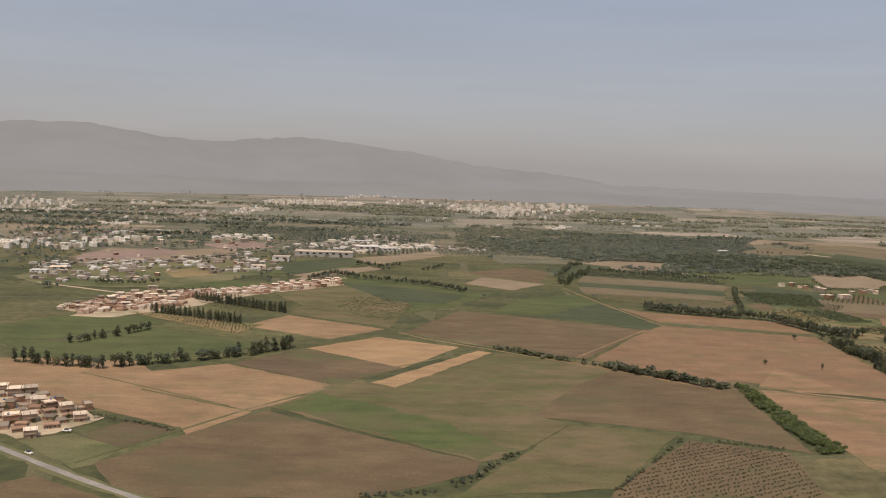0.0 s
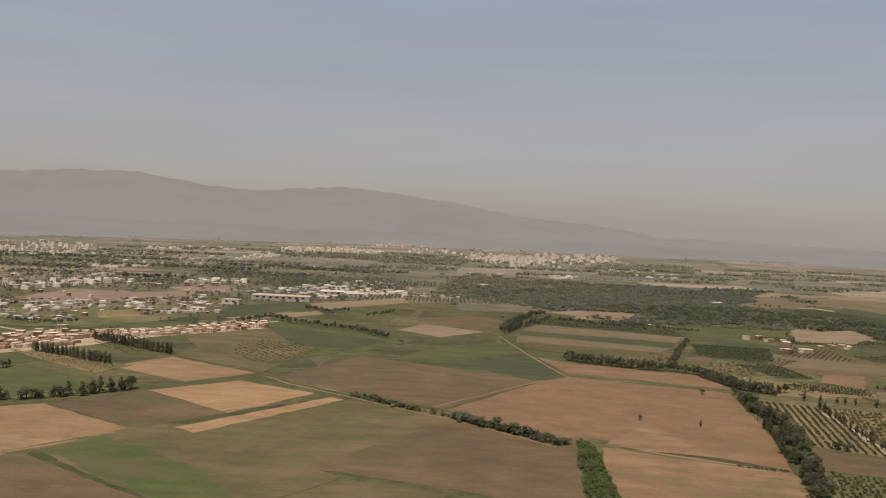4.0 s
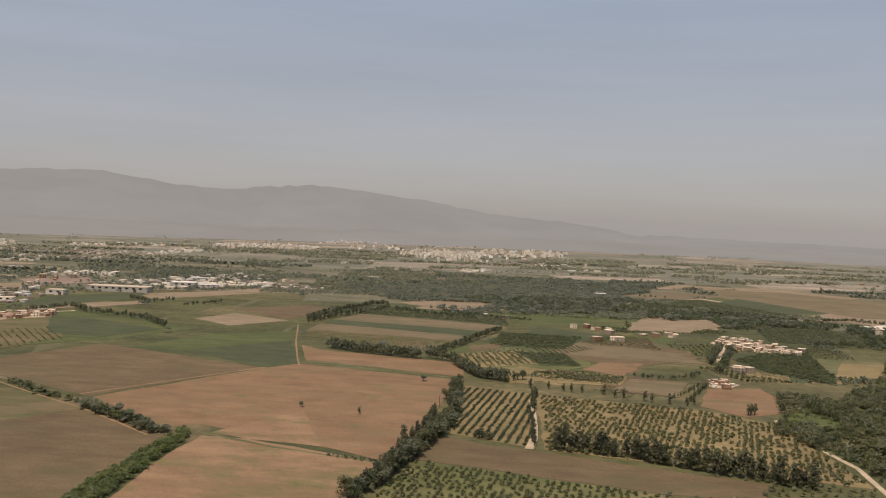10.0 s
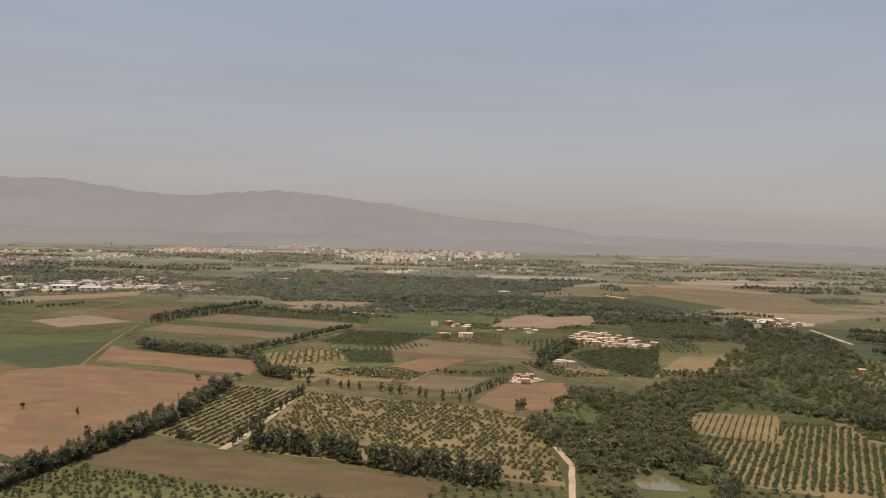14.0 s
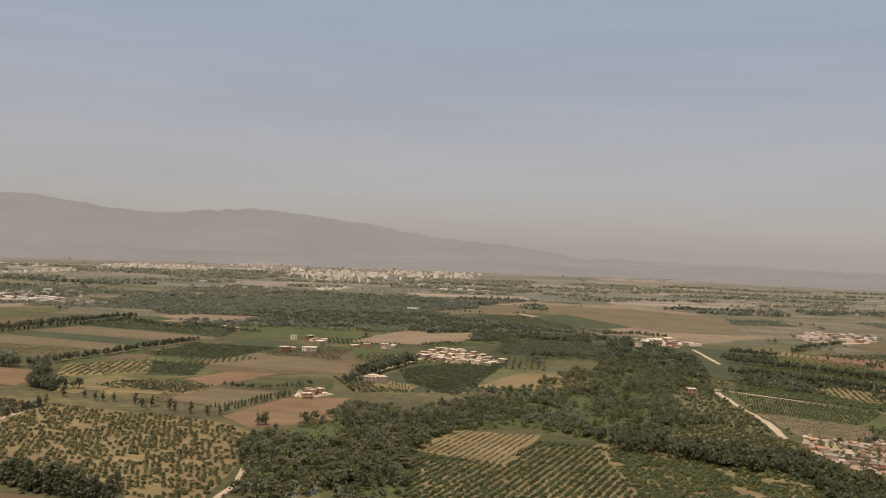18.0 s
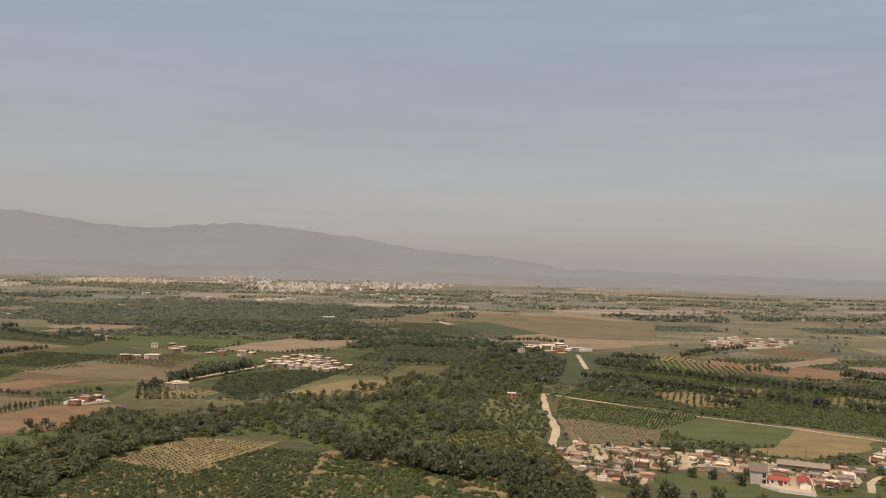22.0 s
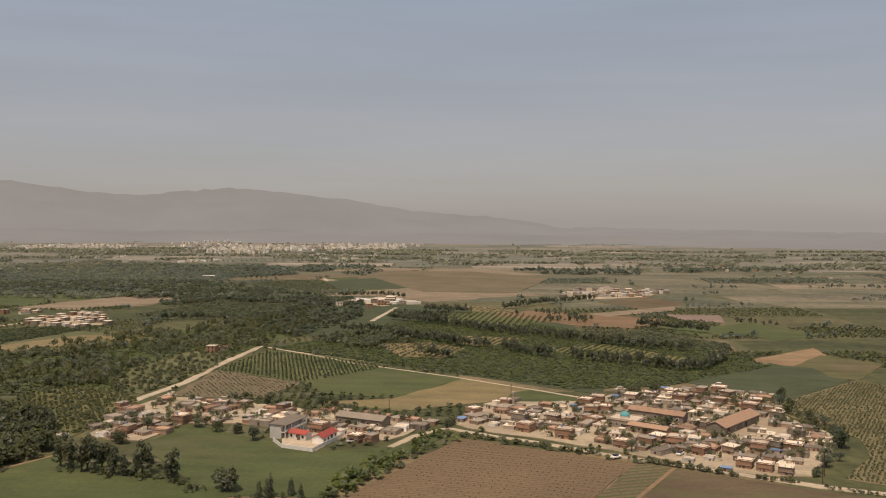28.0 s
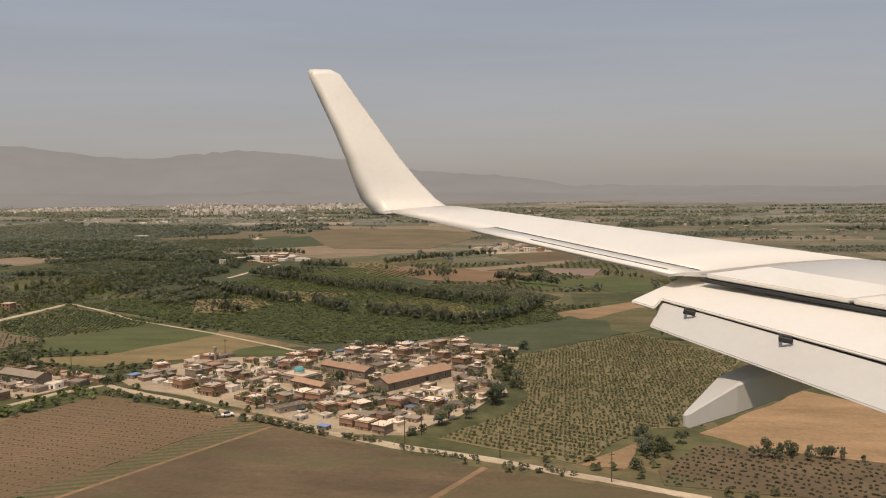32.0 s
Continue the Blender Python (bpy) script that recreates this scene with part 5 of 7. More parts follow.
TOWN_MIX = town_material("mixed_town_walls", [(0.0, (0.2, 0.16, 0.12)), (0.35, (0.31, 0.245, 0.19)), (0.65, (0.42, 0.36, 0.3)), (0.85, (0.5, 0.45, 0.39)), (1.0, (0.76, 0.71, 0.63))])


def far_town(label, left, right, deep, rise, n, seed, wide=(8, 18), tall=(9, 20), material=None):
    """A dense far town on a low rise: blocks between two points and some way back, climbing the slope."""
    rng = np.random.default_rng(seed)
    a, b = np.array(left, float), np.array(right, float)
    back = a / np.linalg.norm(a) * deep
    u, v = rng.random(n), rng.random(n) ** 1.2
    p = a + (b - a) * u[:, None] + back * v[:, None]
    vs, fs = [], []
    for k in range(n):
        w, d = 0.62 * rng.uniform(*wide), rng.uniform(5, 8)
        z0 = 0.3 * rise * v[k] * math.sin(math.pi * min(0.96, 0.08 + 0.9 * u[k])) - 1
        h = 0.45 * rng.uniform(*tall)
        t = rng.choice((0.1, 0.5, -0.3)) + rng.normal(0, 0.1)
        c, s = math.cos(t), math.sin(t)
        for z in (-1.0, z0 + h + 1):
            for sx, sy in ((-1, -1), (1, -1), (1, 1), (-1, 1)):
                x, y = sx * w / 2, sy * d / 2
                vs.append((p[k, 0] + c * x - s * y, p[k, 1] + s * x + c * y, z))
        fs += (BOX_FACES + 8 * k).tolist()
    return tagged(new("far_town_blocks", mesh_from("far_town_blocks", vs, fs, material or CREAM)), label, "town", kind="stuff")


far_town("dense cream town on a low rise in the haze", (-520, 2490), (-228, 2590), 110, 26, 210, 91, (8, 16), (10, 18))
far_town("pale town below the mountain", (32, 2433), (245, 2427), 330, 22, 110, 92)
far_town("pale scattered town quarter in the haze", (194, 2588), (495, 2757), 420, 24, 110, 93, (8, 24), (7, 16))
far_town("pale upper town under the slope", (-356, 3097), (-139, 3318), 330, 26, 60, 94, (7, 14), (6, 12))
far_town("white houses strung along the valley", (-486, 1970), (-441, 2224), 200, 4, 50, 95, (7, 18), (5, 10))
far_town("pale workshops along a far road", (329, 2226), (499, 2266), 40, 1, 26, 96, (10, 40), (4, 7))
far_town("white low houses of a far village", (-14, 1339), (73, 1337), 60, 1, 40, 97, (6, 14), (4, 7), TOWN_MIX)
far_town("low white sheds in the valley", (72, 1550), (106, 1632), 30, 1, 12, 98, (10, 26), (4, 6))
far_town("low white sheds beyond the woods", (182, 1992), (225, 2034), 30, 1, 10, 99, (8, 24), (4, 6))
far_town("long white town along the valley road", (-645, 1191), (-405, 1357), 160, 2, 90, 100, (8, 22), (5, 11), TOWN_MIX)
far_town("pale town under the mountain", (-978, 1661), (-771, 1947), 420, 20, 120, 105, (8, 20), (7, 16))
far_town("white village houses and workshops", (-465, 978), (-245, 1124), 50, 1, 46, 106, (7, 20), (4, 7), TOWN_MIX)

far_town("red brick village along a track", (-297, 704), (-224, 762), 50, 0, 127, 111, (6, 11), (4, 9), BRICK_TOWN)
far_town("red brick houses behind cypress rows", (-247, 787), (-186, 842), 40, 0, 85, 112, (6, 11), (4, 9), BRICK_TOWN)
far_town("red brick and pale houses by an orchard", (-189, 834), (-106, 927), 40, 0, 110, 113, (6, 11), (4, 9), BRICK_TOWN)
far_town("white houses and workshops among trees", (-267, 971), (-191, 1027), 90, 0, 45, 114, (6, 14), (4, 8), TOWN_MIX)
far_town("white houses of the town edge", (-415, 872), (-295, 886), 110, 0, 55, 115, (6, 14), (4, 8), TOWN_MIX)
far_town("long pale workshops by a field", (-121, 1261), (-13, 1372), 60, 0, 30, 116, (12, 45), (6, 11))


def scatter_town(label, corners, n, seed, wide, tall, material):
    """Far houses of a town quarter, strewn over a polygon."""
    rng = np.random.default_rng(seed)
    xs, ys = np.array([p[0] for p in corners], float), np.array([p[1] for p in corners], float)
    x, y = rng.uniform(xs.min(), xs.max(), n * 8), rng.uniform(ys.min(), ys.max(), n * 8)
    ok = inside(x, y, corners)
    vs, fs = [], []
    for k, (px, py) in enumerate(list(zip(x[ok], y[ok]))[:n]):
        w, d, h = 0.62 * rng.uniform(*wide), rng.uniform(4, 8), 0.6 * rng.uniform(*tall)
        t = rng.choice((0.1, 0.5, -0.3)) + rng.normal(0, 0.12)
        c, s = math.cos(t), math.sin(t)
        vs += [(px + c * sx * w / 2 - s * sy * d / 2, py + s * sx * w / 2 + c * sy * d / 2, z) for z in (-0.5, h) for sx, sy in ((-1, -1), (1, -1), (1, 1), (-1, 1))]
        fs += (BOX_FACES + 8 * k).tolist()
    return tagged(new("far_town_blocks", mesh_from("far_town_blocks", vs, fs, material)), label, "town", kind="stuff")


scatter_town("white houses and workshops of the town", [(-314, 1146), (-269, 1197), (-215, 1078), (-221, 1013), (-280, 1077)], 34, 426, (7, 20), (4, 8), TOWN_MIX)
scatter_town("low town houses between trees", [(-470, 975), (-400, 1067), (-320, 1143), (-281, 1043), (-339, 971), (-412, 934)], 80, 427, (6, 16), (3, 6), TOWN_MIX)
scatter_town("white rows of flats at the town edge", [(-595, 1165), (-580, 1215), (-598, 1245), (-622, 1207)], 14, 428, (14, 26), (9, 12), CREAM)
scatter_town("pale blocks of flats", [(-514, 1144), (-501, 1188), (-466, 1271), (-429, 1317), (-452, 1371), (-504, 1311), (-537, 1184)], 34, 429, (9, 16), (8, 12), CREAM)
scatter_town("white sheds and houses by a field", [(-376, 1354), (-366, 1433), (-308, 1500), (-276, 1422), (-323, 1390)], 46, 430, (8, 22), (4, 8), CREAM)
scatter_town("mixed workshops of the industrial quarter", [(-236, 1279), (-176, 1442), (-79, 1581), (-29, 1491), (-110, 1290), (-193, 1216)], 110, 431, (7, 22), (3, 7), TOWN_MIX)
scatter_town("white workshops of the industrial quarter", [(-237, 1316), (-184, 1484), (-79, 1581), (-38, 1399), (-106, 1266)], 45, 432, (8, 26), (4, 8), CREAM)
scatter_town("long low white roofs beyond the town", [(-622, 1556), (-554, 1651), (-577, 1708), (-647, 1607)], 14, 433, (10, 40), (4, 6), CREAM)
scatter_town("hazy town houses below the mountain", [(-833, 1905), (-764, 2123), (-521, 2088), (-467, 1781), (-640, 1594)], 150, 434, (7, 14), (4, 7), TOWN_MIX)
scatter_town("pale low houses at the mountain foot", [(-820, 2260), (-627, 2428), (-678, 2557), (-884, 2417)], 70, 435, (8, 26), (4, 7), CREAM)
scatter_town("dense hazy town beyond the plain", [(132, 2091), (348, 2174), (540, 2536), (333, 3433), (-251, 3366), (-89, 2575)], 120, 436, (6, 14), (4, 9), TOWN_MIX)
scatter_town("pale blocks of the hazy town", [(136, 2220), (305, 2287), (135, 2731), (-3, 2566)], 70, 437, (6, 11), (10, 17), CREAM)
scatter_town("low white factory roofs beyond the plain", [(250, 1897), (300, 1988), (283, 2034), (231, 1938)], 10, 438, (14, 40), (4, 6), CREAM)
scatter_town("long white factory roofs of the town edge", [(484, 2055), (581, 2173), (552, 2318), (443, 2210)], 16, 439, (14, 50), (4, 8), CREAM)
scatter_town("pale houses of a far village among trees", [(988, 1281), (1048, 1294), (1117, 1344), (1113, 1403), (1006, 1382)], 90, 440, (7, 14), (3, 6), TOWN_MIX)
scatter_town("low farm sheds with white roofs", [(776, 1180), (824, 1186), (825, 1223), (776, 1204)], 9, 441, (14, 30), (4, 5), CREAM)
scatter_town("white farm sheds beyond the grove", [(815, 1164), (855, 1164), (847, 1193), (806, 1193)], 8, 442, (12, 26), (4, 5), CREAM)


def shed(w, d, h, roof_m):
    root = new("warehouse")
    tagged(root, "long pale industrial warehouse", "warehouse", "far warehouses")
    part("wall", box_bm((w, d, h)), STEEL, root)
    part("roof", box_bm((w + 0.6, d + 0.6, 0.4), (0, 0, h)), roof_m, root)
    for k in range(int(w / 9)):
        part("window", box_bm((4, 0.12, 2.0), ((k + 0.5) * 9 - int(w / 9) * 4.5, -d / 2, h - 3.0)), GLASS, root)
    part("gate", box_bm((4, 0.2, 4), (w * 0.3, -d / 2, 0)), DOOR, root)
    return root


SHEDS = [shed(80, 22, 7, ROOF_PALE), shed(34, 20, 8, STEEL), shed(22, 14, 6, ROOF_PALE)]
for i, (k, at) in enumerate(((0, (-162, 1201)), (1, (-110, 1290)), (1, (-78, 1300)), (2, (-209, 1130)), (2, (-221, 1043)), (2, (-69, 1361)), (2, (-44, 1406)), (1, (-131, 1404)), (2, (-430, 965)), (2, (-372, 1055)),
                            (2, (-4, 2045)), (1, (-28, 2004)), (2, (35, 2057)), (1, (-437, 933)), (1, (417, 2309)), (1, (474, 2320)), (2, (11, 2130)), (2, (433, 2285)), (2, (575, 2096)), (1, (492, 1488)), (2, (131, 1948)))):
    m = pose(*at, 0, 0, 0, 4 + 7 * (i % 3))
    if i in (0, 1, 3):
        SHEDS[k].matrix_basis = m
    else:
        copy_thing(SHEDS[k], m).scale = (0.8, 0.8, 0.65) if i < 10 else (0.5, 0.55, 0.5)


def low_town(corners, n, seed, size=(0.42, 0.68)):
    """Scattered far houses, simple but with roof, storey and windows, taken from the village kinds."""
    rng = random.Random(seed)
    xs, ys = [p[0] for p in corners], [p[1] for p in corners]
    k = 0
    while k < n:
        x, y = rng.uniform(min(xs), max(xs)), rng.uniform(min(ys), max(ys))
        if inside(np.array([x]), np.array([y]), corners)[0]:
            k += 1
            ob = copy_thing(FAR_HOUSES[rng.randrange(len(FAR_HOUSES))], pose(x, y, 0, 0, 0, rng.uniform(0, 90)))
            s = rng.uniform(*size)
            ob.scale = (s, s, s)


for i, (x, y) in enumerate([(425, 1056), (440, 1062), (446, 1051), (326, 1132), (460, 1021), (461, 1037), (507, 1014), (525, 1021), (530, 1032), (552, 824), (545, 829), (776, 842), (778, 852)]):
    copy_thing(FAR_HOUSES[(2 * i) % 5], pose(x, y, 0, 0, 0, 20 + 31 * i)).scale = (0.75,) * 3
low_town([(-559, 1106), (-465, 1231), (-290, 1436), (-243, 1303), (-347, 1151), (-475, 972)], 20, 71)
low_town([(-460, 949), (-373, 1041), (-221, 1200), (-173, 1055), (-243, 947), (-327, 883), (-398, 850)], 22, 72)
low_town([(-142, 1366), (1, 1477), (19, 1365), (-100, 1235)], 12, 73)
low_town([(-830, 1441), (-730, 1779), (-570, 1584), (-735, 1299)], 14, 74)
low_town([(-771, 2007), (-526, 2364), (-483, 2208), (-719, 1892)], 8, 75)
low_town([(-31, 2310), (520, 2502), (590, 2124), (433, 2213), (62, 2141)], 14, 76)
low_town([(1251, 2080), (1525, 1703), (1465, 1499), (1330, 1646), (1239, 1905)], 32, 77)
low_town([(1005, 2198), (1168, 2188), (1165, 2036), (1016, 2041)], 12, 78)
low_town([(431, 977), (516, 1049), (519, 996), (444, 941)], 6, 79, (0.6, 0.8))
low_town([(766, 1152), (825, 1192), (821, 1121), (775, 1119)], 6, 80, (0.6, 0.8))

bm = bmesh.new()
bmesh.ops.create_cone(bm, cap_ends=True, segments=12, radius1=1.6, radius2=1.2, depth=11, matrix=Matrix.Translation((0, 0, 5.5)))
tower = tagged(new("water_tower"), "thin concrete water tower behind the village", "tower")
part("shaft", bm, CONCRETE, tower)
bm = bmesh.new()
bmesh.ops.create_cone(bm, cap_ends=True, segments=14, radius1=1.8, radius2=2.3, depth=2.4, matrix=Matrix.Translation((0, 0, 12)))
part("tank", bm, PLASTER, tower)
tower.matrix_basis = pose(*(974, 712), 0)
tower.scale = (0.4, 0.4, 0.55)
pole_root = tagged(new("utility_pole"), "wooden utility pole with a crossarm by the road", "pole", "utility poles")
bm = bmesh.new()
bmesh.ops.create_cone(bm, cap_ends=True, segments=8, radius1=0.16, radius2=0.1, depth=8, matrix=Matrix.Translation((0, 0, 4)))
part("pole", bm, DOOR, pole_root)
part("crossarm", box_bm((1.6, 0.12, 0.12), (0, 0, 7.3)), DOOR, pole_root)
poles = [(901, 678), (922, 689), (1079, 616), (1108, 607), (1138, 592), (319, 630), (972, 726), (1082, 625)]
pole_root.matrix_basis = pose(*poles[0], 0, 0, 0, 30)
for p in poles[1:]:
    copy_thing(pole_root, pose(*p, 0, 0, 0, 30))
car_root = tagged(new("car"), "small white car on the road", "car", "cars")
part("body", box_bm((4.0, 1.7, 0.65), (0, 0, 0.3), 0.12), WHITE, car_root)
part("cabin", box_bm((2.0, 1.5, 0.55), (-0.2, 0, 0.95), 0.15), GLASS, car_root)
for sx in (-1.2, 1.2):
    for sy in (-0.8, 0.8):
        bm = bmesh.new()
        bmesh.ops.create_cone(bm, cap_ends=True, segments=12, radius1=0.31, radius2=0.31, depth=0.2, matrix=pose(sx, sy, 0.31, 90))
        part("wheel", bm, GLASS, car_root)
cars = [(-179, 371), (-176, 403), (918, 641), (1015, 635), (1038, 643)]
car_root.matrix_basis = pose(*cars[0], 0.12, 0, 0, -32)
for i, p in enumerate(cars[1:]):
    copy_thing(car_root, pose(*p, 0.27, 0, 0, 20 * i))


# ---- trees, groves, woods ----
def leaf_quads(rng, centres, radii, n, size, flat=0.33):
    """Leaf sprays as small quads over the lobes of a crown, facing mostly outward."""
    centres, radii = np.asarray(centres, float), np.asarray(radii, float)
    pick = rng.choice(len(centres), n, p=(radii ** 2) / (radii ** 2).sum())
    d = rng.normal(size=(n, 3))
    d /= np.linalg.norm(d, axis=1)[:, None]
    d[:, 2] = np.where(d[:, 2] < -0.4, -d[:, 2], d[:, 2])
    p = centres[pick] + d * (radii[pick] * rng.uniform(0.7, 1.05, n))[:, None]
    nrm = d * 0.75 + rng.normal(size=(n, 3)) * flat + np.array((0, 0, 0.55))
    nrm /= np.linalg.norm(nrm, axis=1)[:, None]
    t = np.cross(nrm, rng.normal(size=(n, 3)))
    t /= np.linalg.norm(t, axis=1)[:, None]
    b = np.cross(nrm, t)
    s = (size * rng.uniform(0.6, 1.3, n))[:, None] / 2
    return np.stack([p - t * s - b * s * 0.7, p + t * s - b * s * 0.6, p + t * s * 0.8 + b * s, p - t * s * 0.9 + b * s * 0.7], 1)


BARK = wall_material("grey_brown_bark", (0.13, 0.1, 0.075), (0.08, 0.06, 0.05))


def tree(name, label, height, radius, lobes, n, leaf, material, shape, seed, category="tree"):
    """A tree: tapered trunk with limbs, crown of leaf sprays on uneven lobes."""
    rng = np.random.default_rng(seed)
    root = new(name)
    tagged(root, label, category, "valley trees")
    base = height * (0.12 if shape == "column" else 0.22)
    cs, rs = [], []
    for k in range(lobes):
        f = (k + 0.5) / lobes
        if shape == "column":
            z = base + (height - base) * f
            r = radius * (1 - 0.75 * f ** 1.5) * rng.uniform(0.85, 1.15)
            cs.append((rng.normal(0, 0.12 * radius), rng.normal(0, 0.12 * radius), z))
            rs.append(r)
        elif shape == "tall":
            z = base + (height - base) * (0.02 + 0.88 * f)
            a = rng.uniform(0, 6.28)
            o = radius * rng.uniform(0.1, 0.55)
            cs.append((math.cos(a) * o, math.sin(a) * o, z))
            rs.append(radius * rng.uniform(0.42, 0.7) * (1.1 - 0.5 * f))
        else:
            a = k * 2.4 + rng.uniform(-0.4, 0.4)
            o = radius * rng.uniform(0.25, 0.65)
            cs.append((math.cos(a) * o, math.sin(a) * o, height - radius * rng.uniform(0.45, 1.5)))
            rs.append(radius * rng.uniform(0.4, 0.62))
    bm = bmesh.new()
    bmesh.ops.create_cone(bm, cap_ends=True, segments=7, radius1=0.035 * height, radius2=0.012 * height, depth=height * 0.75, matrix=Matrix.Translation((0, 0, height * 0.375)))
    for c in cs[:4]:
        a, b = Vector((0, 0, base * 0.8)), Vector(c)
        q = (b - a).to_track_quat("Z", "Y").to_matrix().to_4x4()
        bmesh.ops.create_cone(bm, cap_ends=True, segments=5, radius1=0.018 * height, radius2=0.006 * height, depth=(b - a).length, matrix=Matrix.Translation((a + b) / 2) @ q)
    part("trunk", bm, BARK, root)
    crown = new("crown", quads_mesh("crown", leaf_quads(rng, cs, rs, n, leaf), material))
    crown.parent = root
    root.matrix_basis = pose(0, 3600, -80)
    return root


ROUND = [tree("tree", "rounded dark green broadleaf tree", 8, 3.4, 10, 430, 0.7, LEAF, "round", 1), tree("tree", "spreading green broadleaf tree", 7, 3.8, 11, 430, 0.72, LEAF, "round", 2), tree("tree", "rounded grey-green tree by a field", 7.5, 3.3, 10, 400, 0.7, LEAF_GREY, "round", 3)]
TALL = [tree("eucalyptus", "tall dark eucalyptus tree in a windbreak", 10, 2.6, 12, 420, 0.64, LEAF_DARK, "tall", 4), tree("eucalyptus", "tall slim windbreak tree", 9, 2.2, 11, 380, 0.62, LEAF_DARK, "tall", 5)]
CYPRESS = [tree("cypress", "dark narrow cypress tree", 9, 1.5, 12, 380, 0.5, LEAF_DARK, "column", 6, "cypress"), tree("cypress", "dark cypress in a dense windbreak", 8, 1.8, 11, 380, 0.52, LEAF_DARK, "column", 7, "cypress")]
SHRUB = [tree("shrub", "low bushy shrub on a field edge", 2.6, 1.5, 5, 110, 0.55, LEAF, "round", 8, "shrub"), tree("shrub", "low lush green shrub", 2.2, 1.4, 5, 110, 0.5, LEAF_LUSH, "round", 9, "shrub")]
tree_used = set()


def plant(kinds, places, size, seed):
    rng = random.Random(seed)
    for x, y in places:
        k = rng.choice(kinds)
        s = 0.86 * rng.uniform(*size)
        m = pose(x, y, 0, 0, 0, rng.uniform(0, 360))
        if k.name not in tree_used:
            tree_used.add(k.name)
            k.matrix_basis = m
            k.scale = (s, s, s)
        else:
            ob = copy_thing(k, m)
            ob.scale = (s, s, s * rng.uniform(0.9, 1.15))


def tree_row(kinds, line, step, size, jitter, seed):
    plant(kinds, along(line, step, jitter, np.random.default_rng(seed)), size, seed)


# tree lines and single trees
tree_row(ROUND + TALL, [(-267, 537), (-212, 527), (-173, 549), (-141, 567), (-101, 610)], 3.8, (0.9, 1.35), 1.8, 101)
tree_row(TALL + ROUND, [(-262, 593), (-237, 621), (-219, 660)], 4.2, (0.7, 1.1), 1.4, 102)
tree_row(CYPRESS, [(-244, 727), (-204, 708), (-158, 687)], 2.2, (1.0, 1.3), 0.9, 103)
tree_row(CYPRESS, [(-228, 798), (-177, 771), (-130, 743)], 2.2, (1.0, 1.3), 0.9, 104)
tree_row(ROUND + SHRUB, [(44, 629), (89, 599), (122, 580)], 7, (0.45, 0.7), 1.5, 105)
tree_row(ROUND, [(126, 572), (157, 552), (184, 532)], 4.5, (0.65, 0.95), 1.5, 106)
tree_row(ROUND + TALL, [(334, 759), (356, 724), (375, 746)], 6, (0.8, 1.1), 2, 107)
tree_row(ROUND + TALL, [(325, 692), (330, 604), (318, 532), (307, 482), (298, 449)], 2.7, (1.0, 1.45), 1.9, 108)
tree_row(TALL, [(384, 552), (420, 545), (447, 533), (490, 516), (506, 509)], 2.5, (1.15, 1.6), 1.2, 109)
tree_row(TALL, [(378, 686), (375, 614), (376, 553)], 5.5, (0.6, 0.95), 1.0, 110)
tree_row(TALL, [(374, 708), (420, 700), (472, 677), (488, 684)], 8.5, (0.6, 0.9), 1.5, 111)
tree_row(CYPRESS, [(481, 692), (505, 753)], 3.6, (0.5, 0.7), 0.5, 112)
tree_row(CYPRESS + TALL, [(148, 986), (166, 1055), (187, 1110)], 6, (0.9, 1.2), 1.2, 115)
plant(ROUND, [(238, 610)], (0.55, 0.6), 123)
plant(TALL, [(275, 600)], (0.55, 0.6), 124)
plant(TALL, [(511, 661), (515, 662), (513, 663)], (0.8, 0.95), 125)
plant(ROUND, [(300, 710), (326, 716), (321, 655), (347, 564), (352, 562)], (0.8, 1.0), 126)
plant(TALL, [(829, 594), (833, 592), (834, 593), (839, 590), (840, 592), (843, 591), (844, 594), (846, 595), (851, 589), (855, 588), (859, 589), (860, 591), (862, 591), (874, 584)], (1.0, 1.35), 127)
plant(TALL + ROUND, [(873, 585), (871, 587), (894, 579), (896, 578), (892, 581)], (1.0, 1.2), 128)
plant(ROUND, [(849, 656), (861, 649), (870, 648), (880, 638), (833, 647), (834, 626), (829, 629)], (0.6, 0.85), 154)
plant(CYPRESS, [(906, 575), (909, 573), (909, 576), (915, 578), (919, 575)], (0.7, 0.95), 129)
plant(ROUND, [(851, 654), (861, 649), (870, 648), (880, 640), (832, 626), (950, 670), (951, 676), (1039, 667), (1021, 645), (1065, 702), (1038, 683)], (0.6, 0.85), 130)
tree_row(ROUND + SHRUB, [(841, 707), (877, 696), (909, 694)], 5, (0.55, 0.85), 1.5, 131)
tree_row(ROUND + SHRUB, [(1077, 620), (1097, 658), (1104, 684), (1094, 718), (1099, 762)], 4, (0.5, 0.95), 1.5, 134)
tree_row(ROUND, [(1147, 621), (1146, 619), (1149, 624)], 4, (0.7, 0.9), 1.5, 135)
tree_row(SHRUB + ROUND, [(1160, 643), (1148, 612), (1144, 595)], 3, (0.5, 0.8), 2.0, 136)
tree_row(ROUND, [(1179, 625), (1185, 623), (1191, 623)], 3.4, (0.6, 0.75), 0.8, 137)
tree_row(ROUND, [(1194, 621), (1200, 620)], 3.4, (0.55, 0.7), 0.8, 138)
tree_row(ROUND, [(1037, 744), (1026, 746), (1046, 759)], 5, (0.7, 0.9), 2.0, 150)
tree_row(TALL + CYPRESS, [(320, 614), (311, 534), (305, 466)], 5, (0.8, 1.1), 1.5, 151)


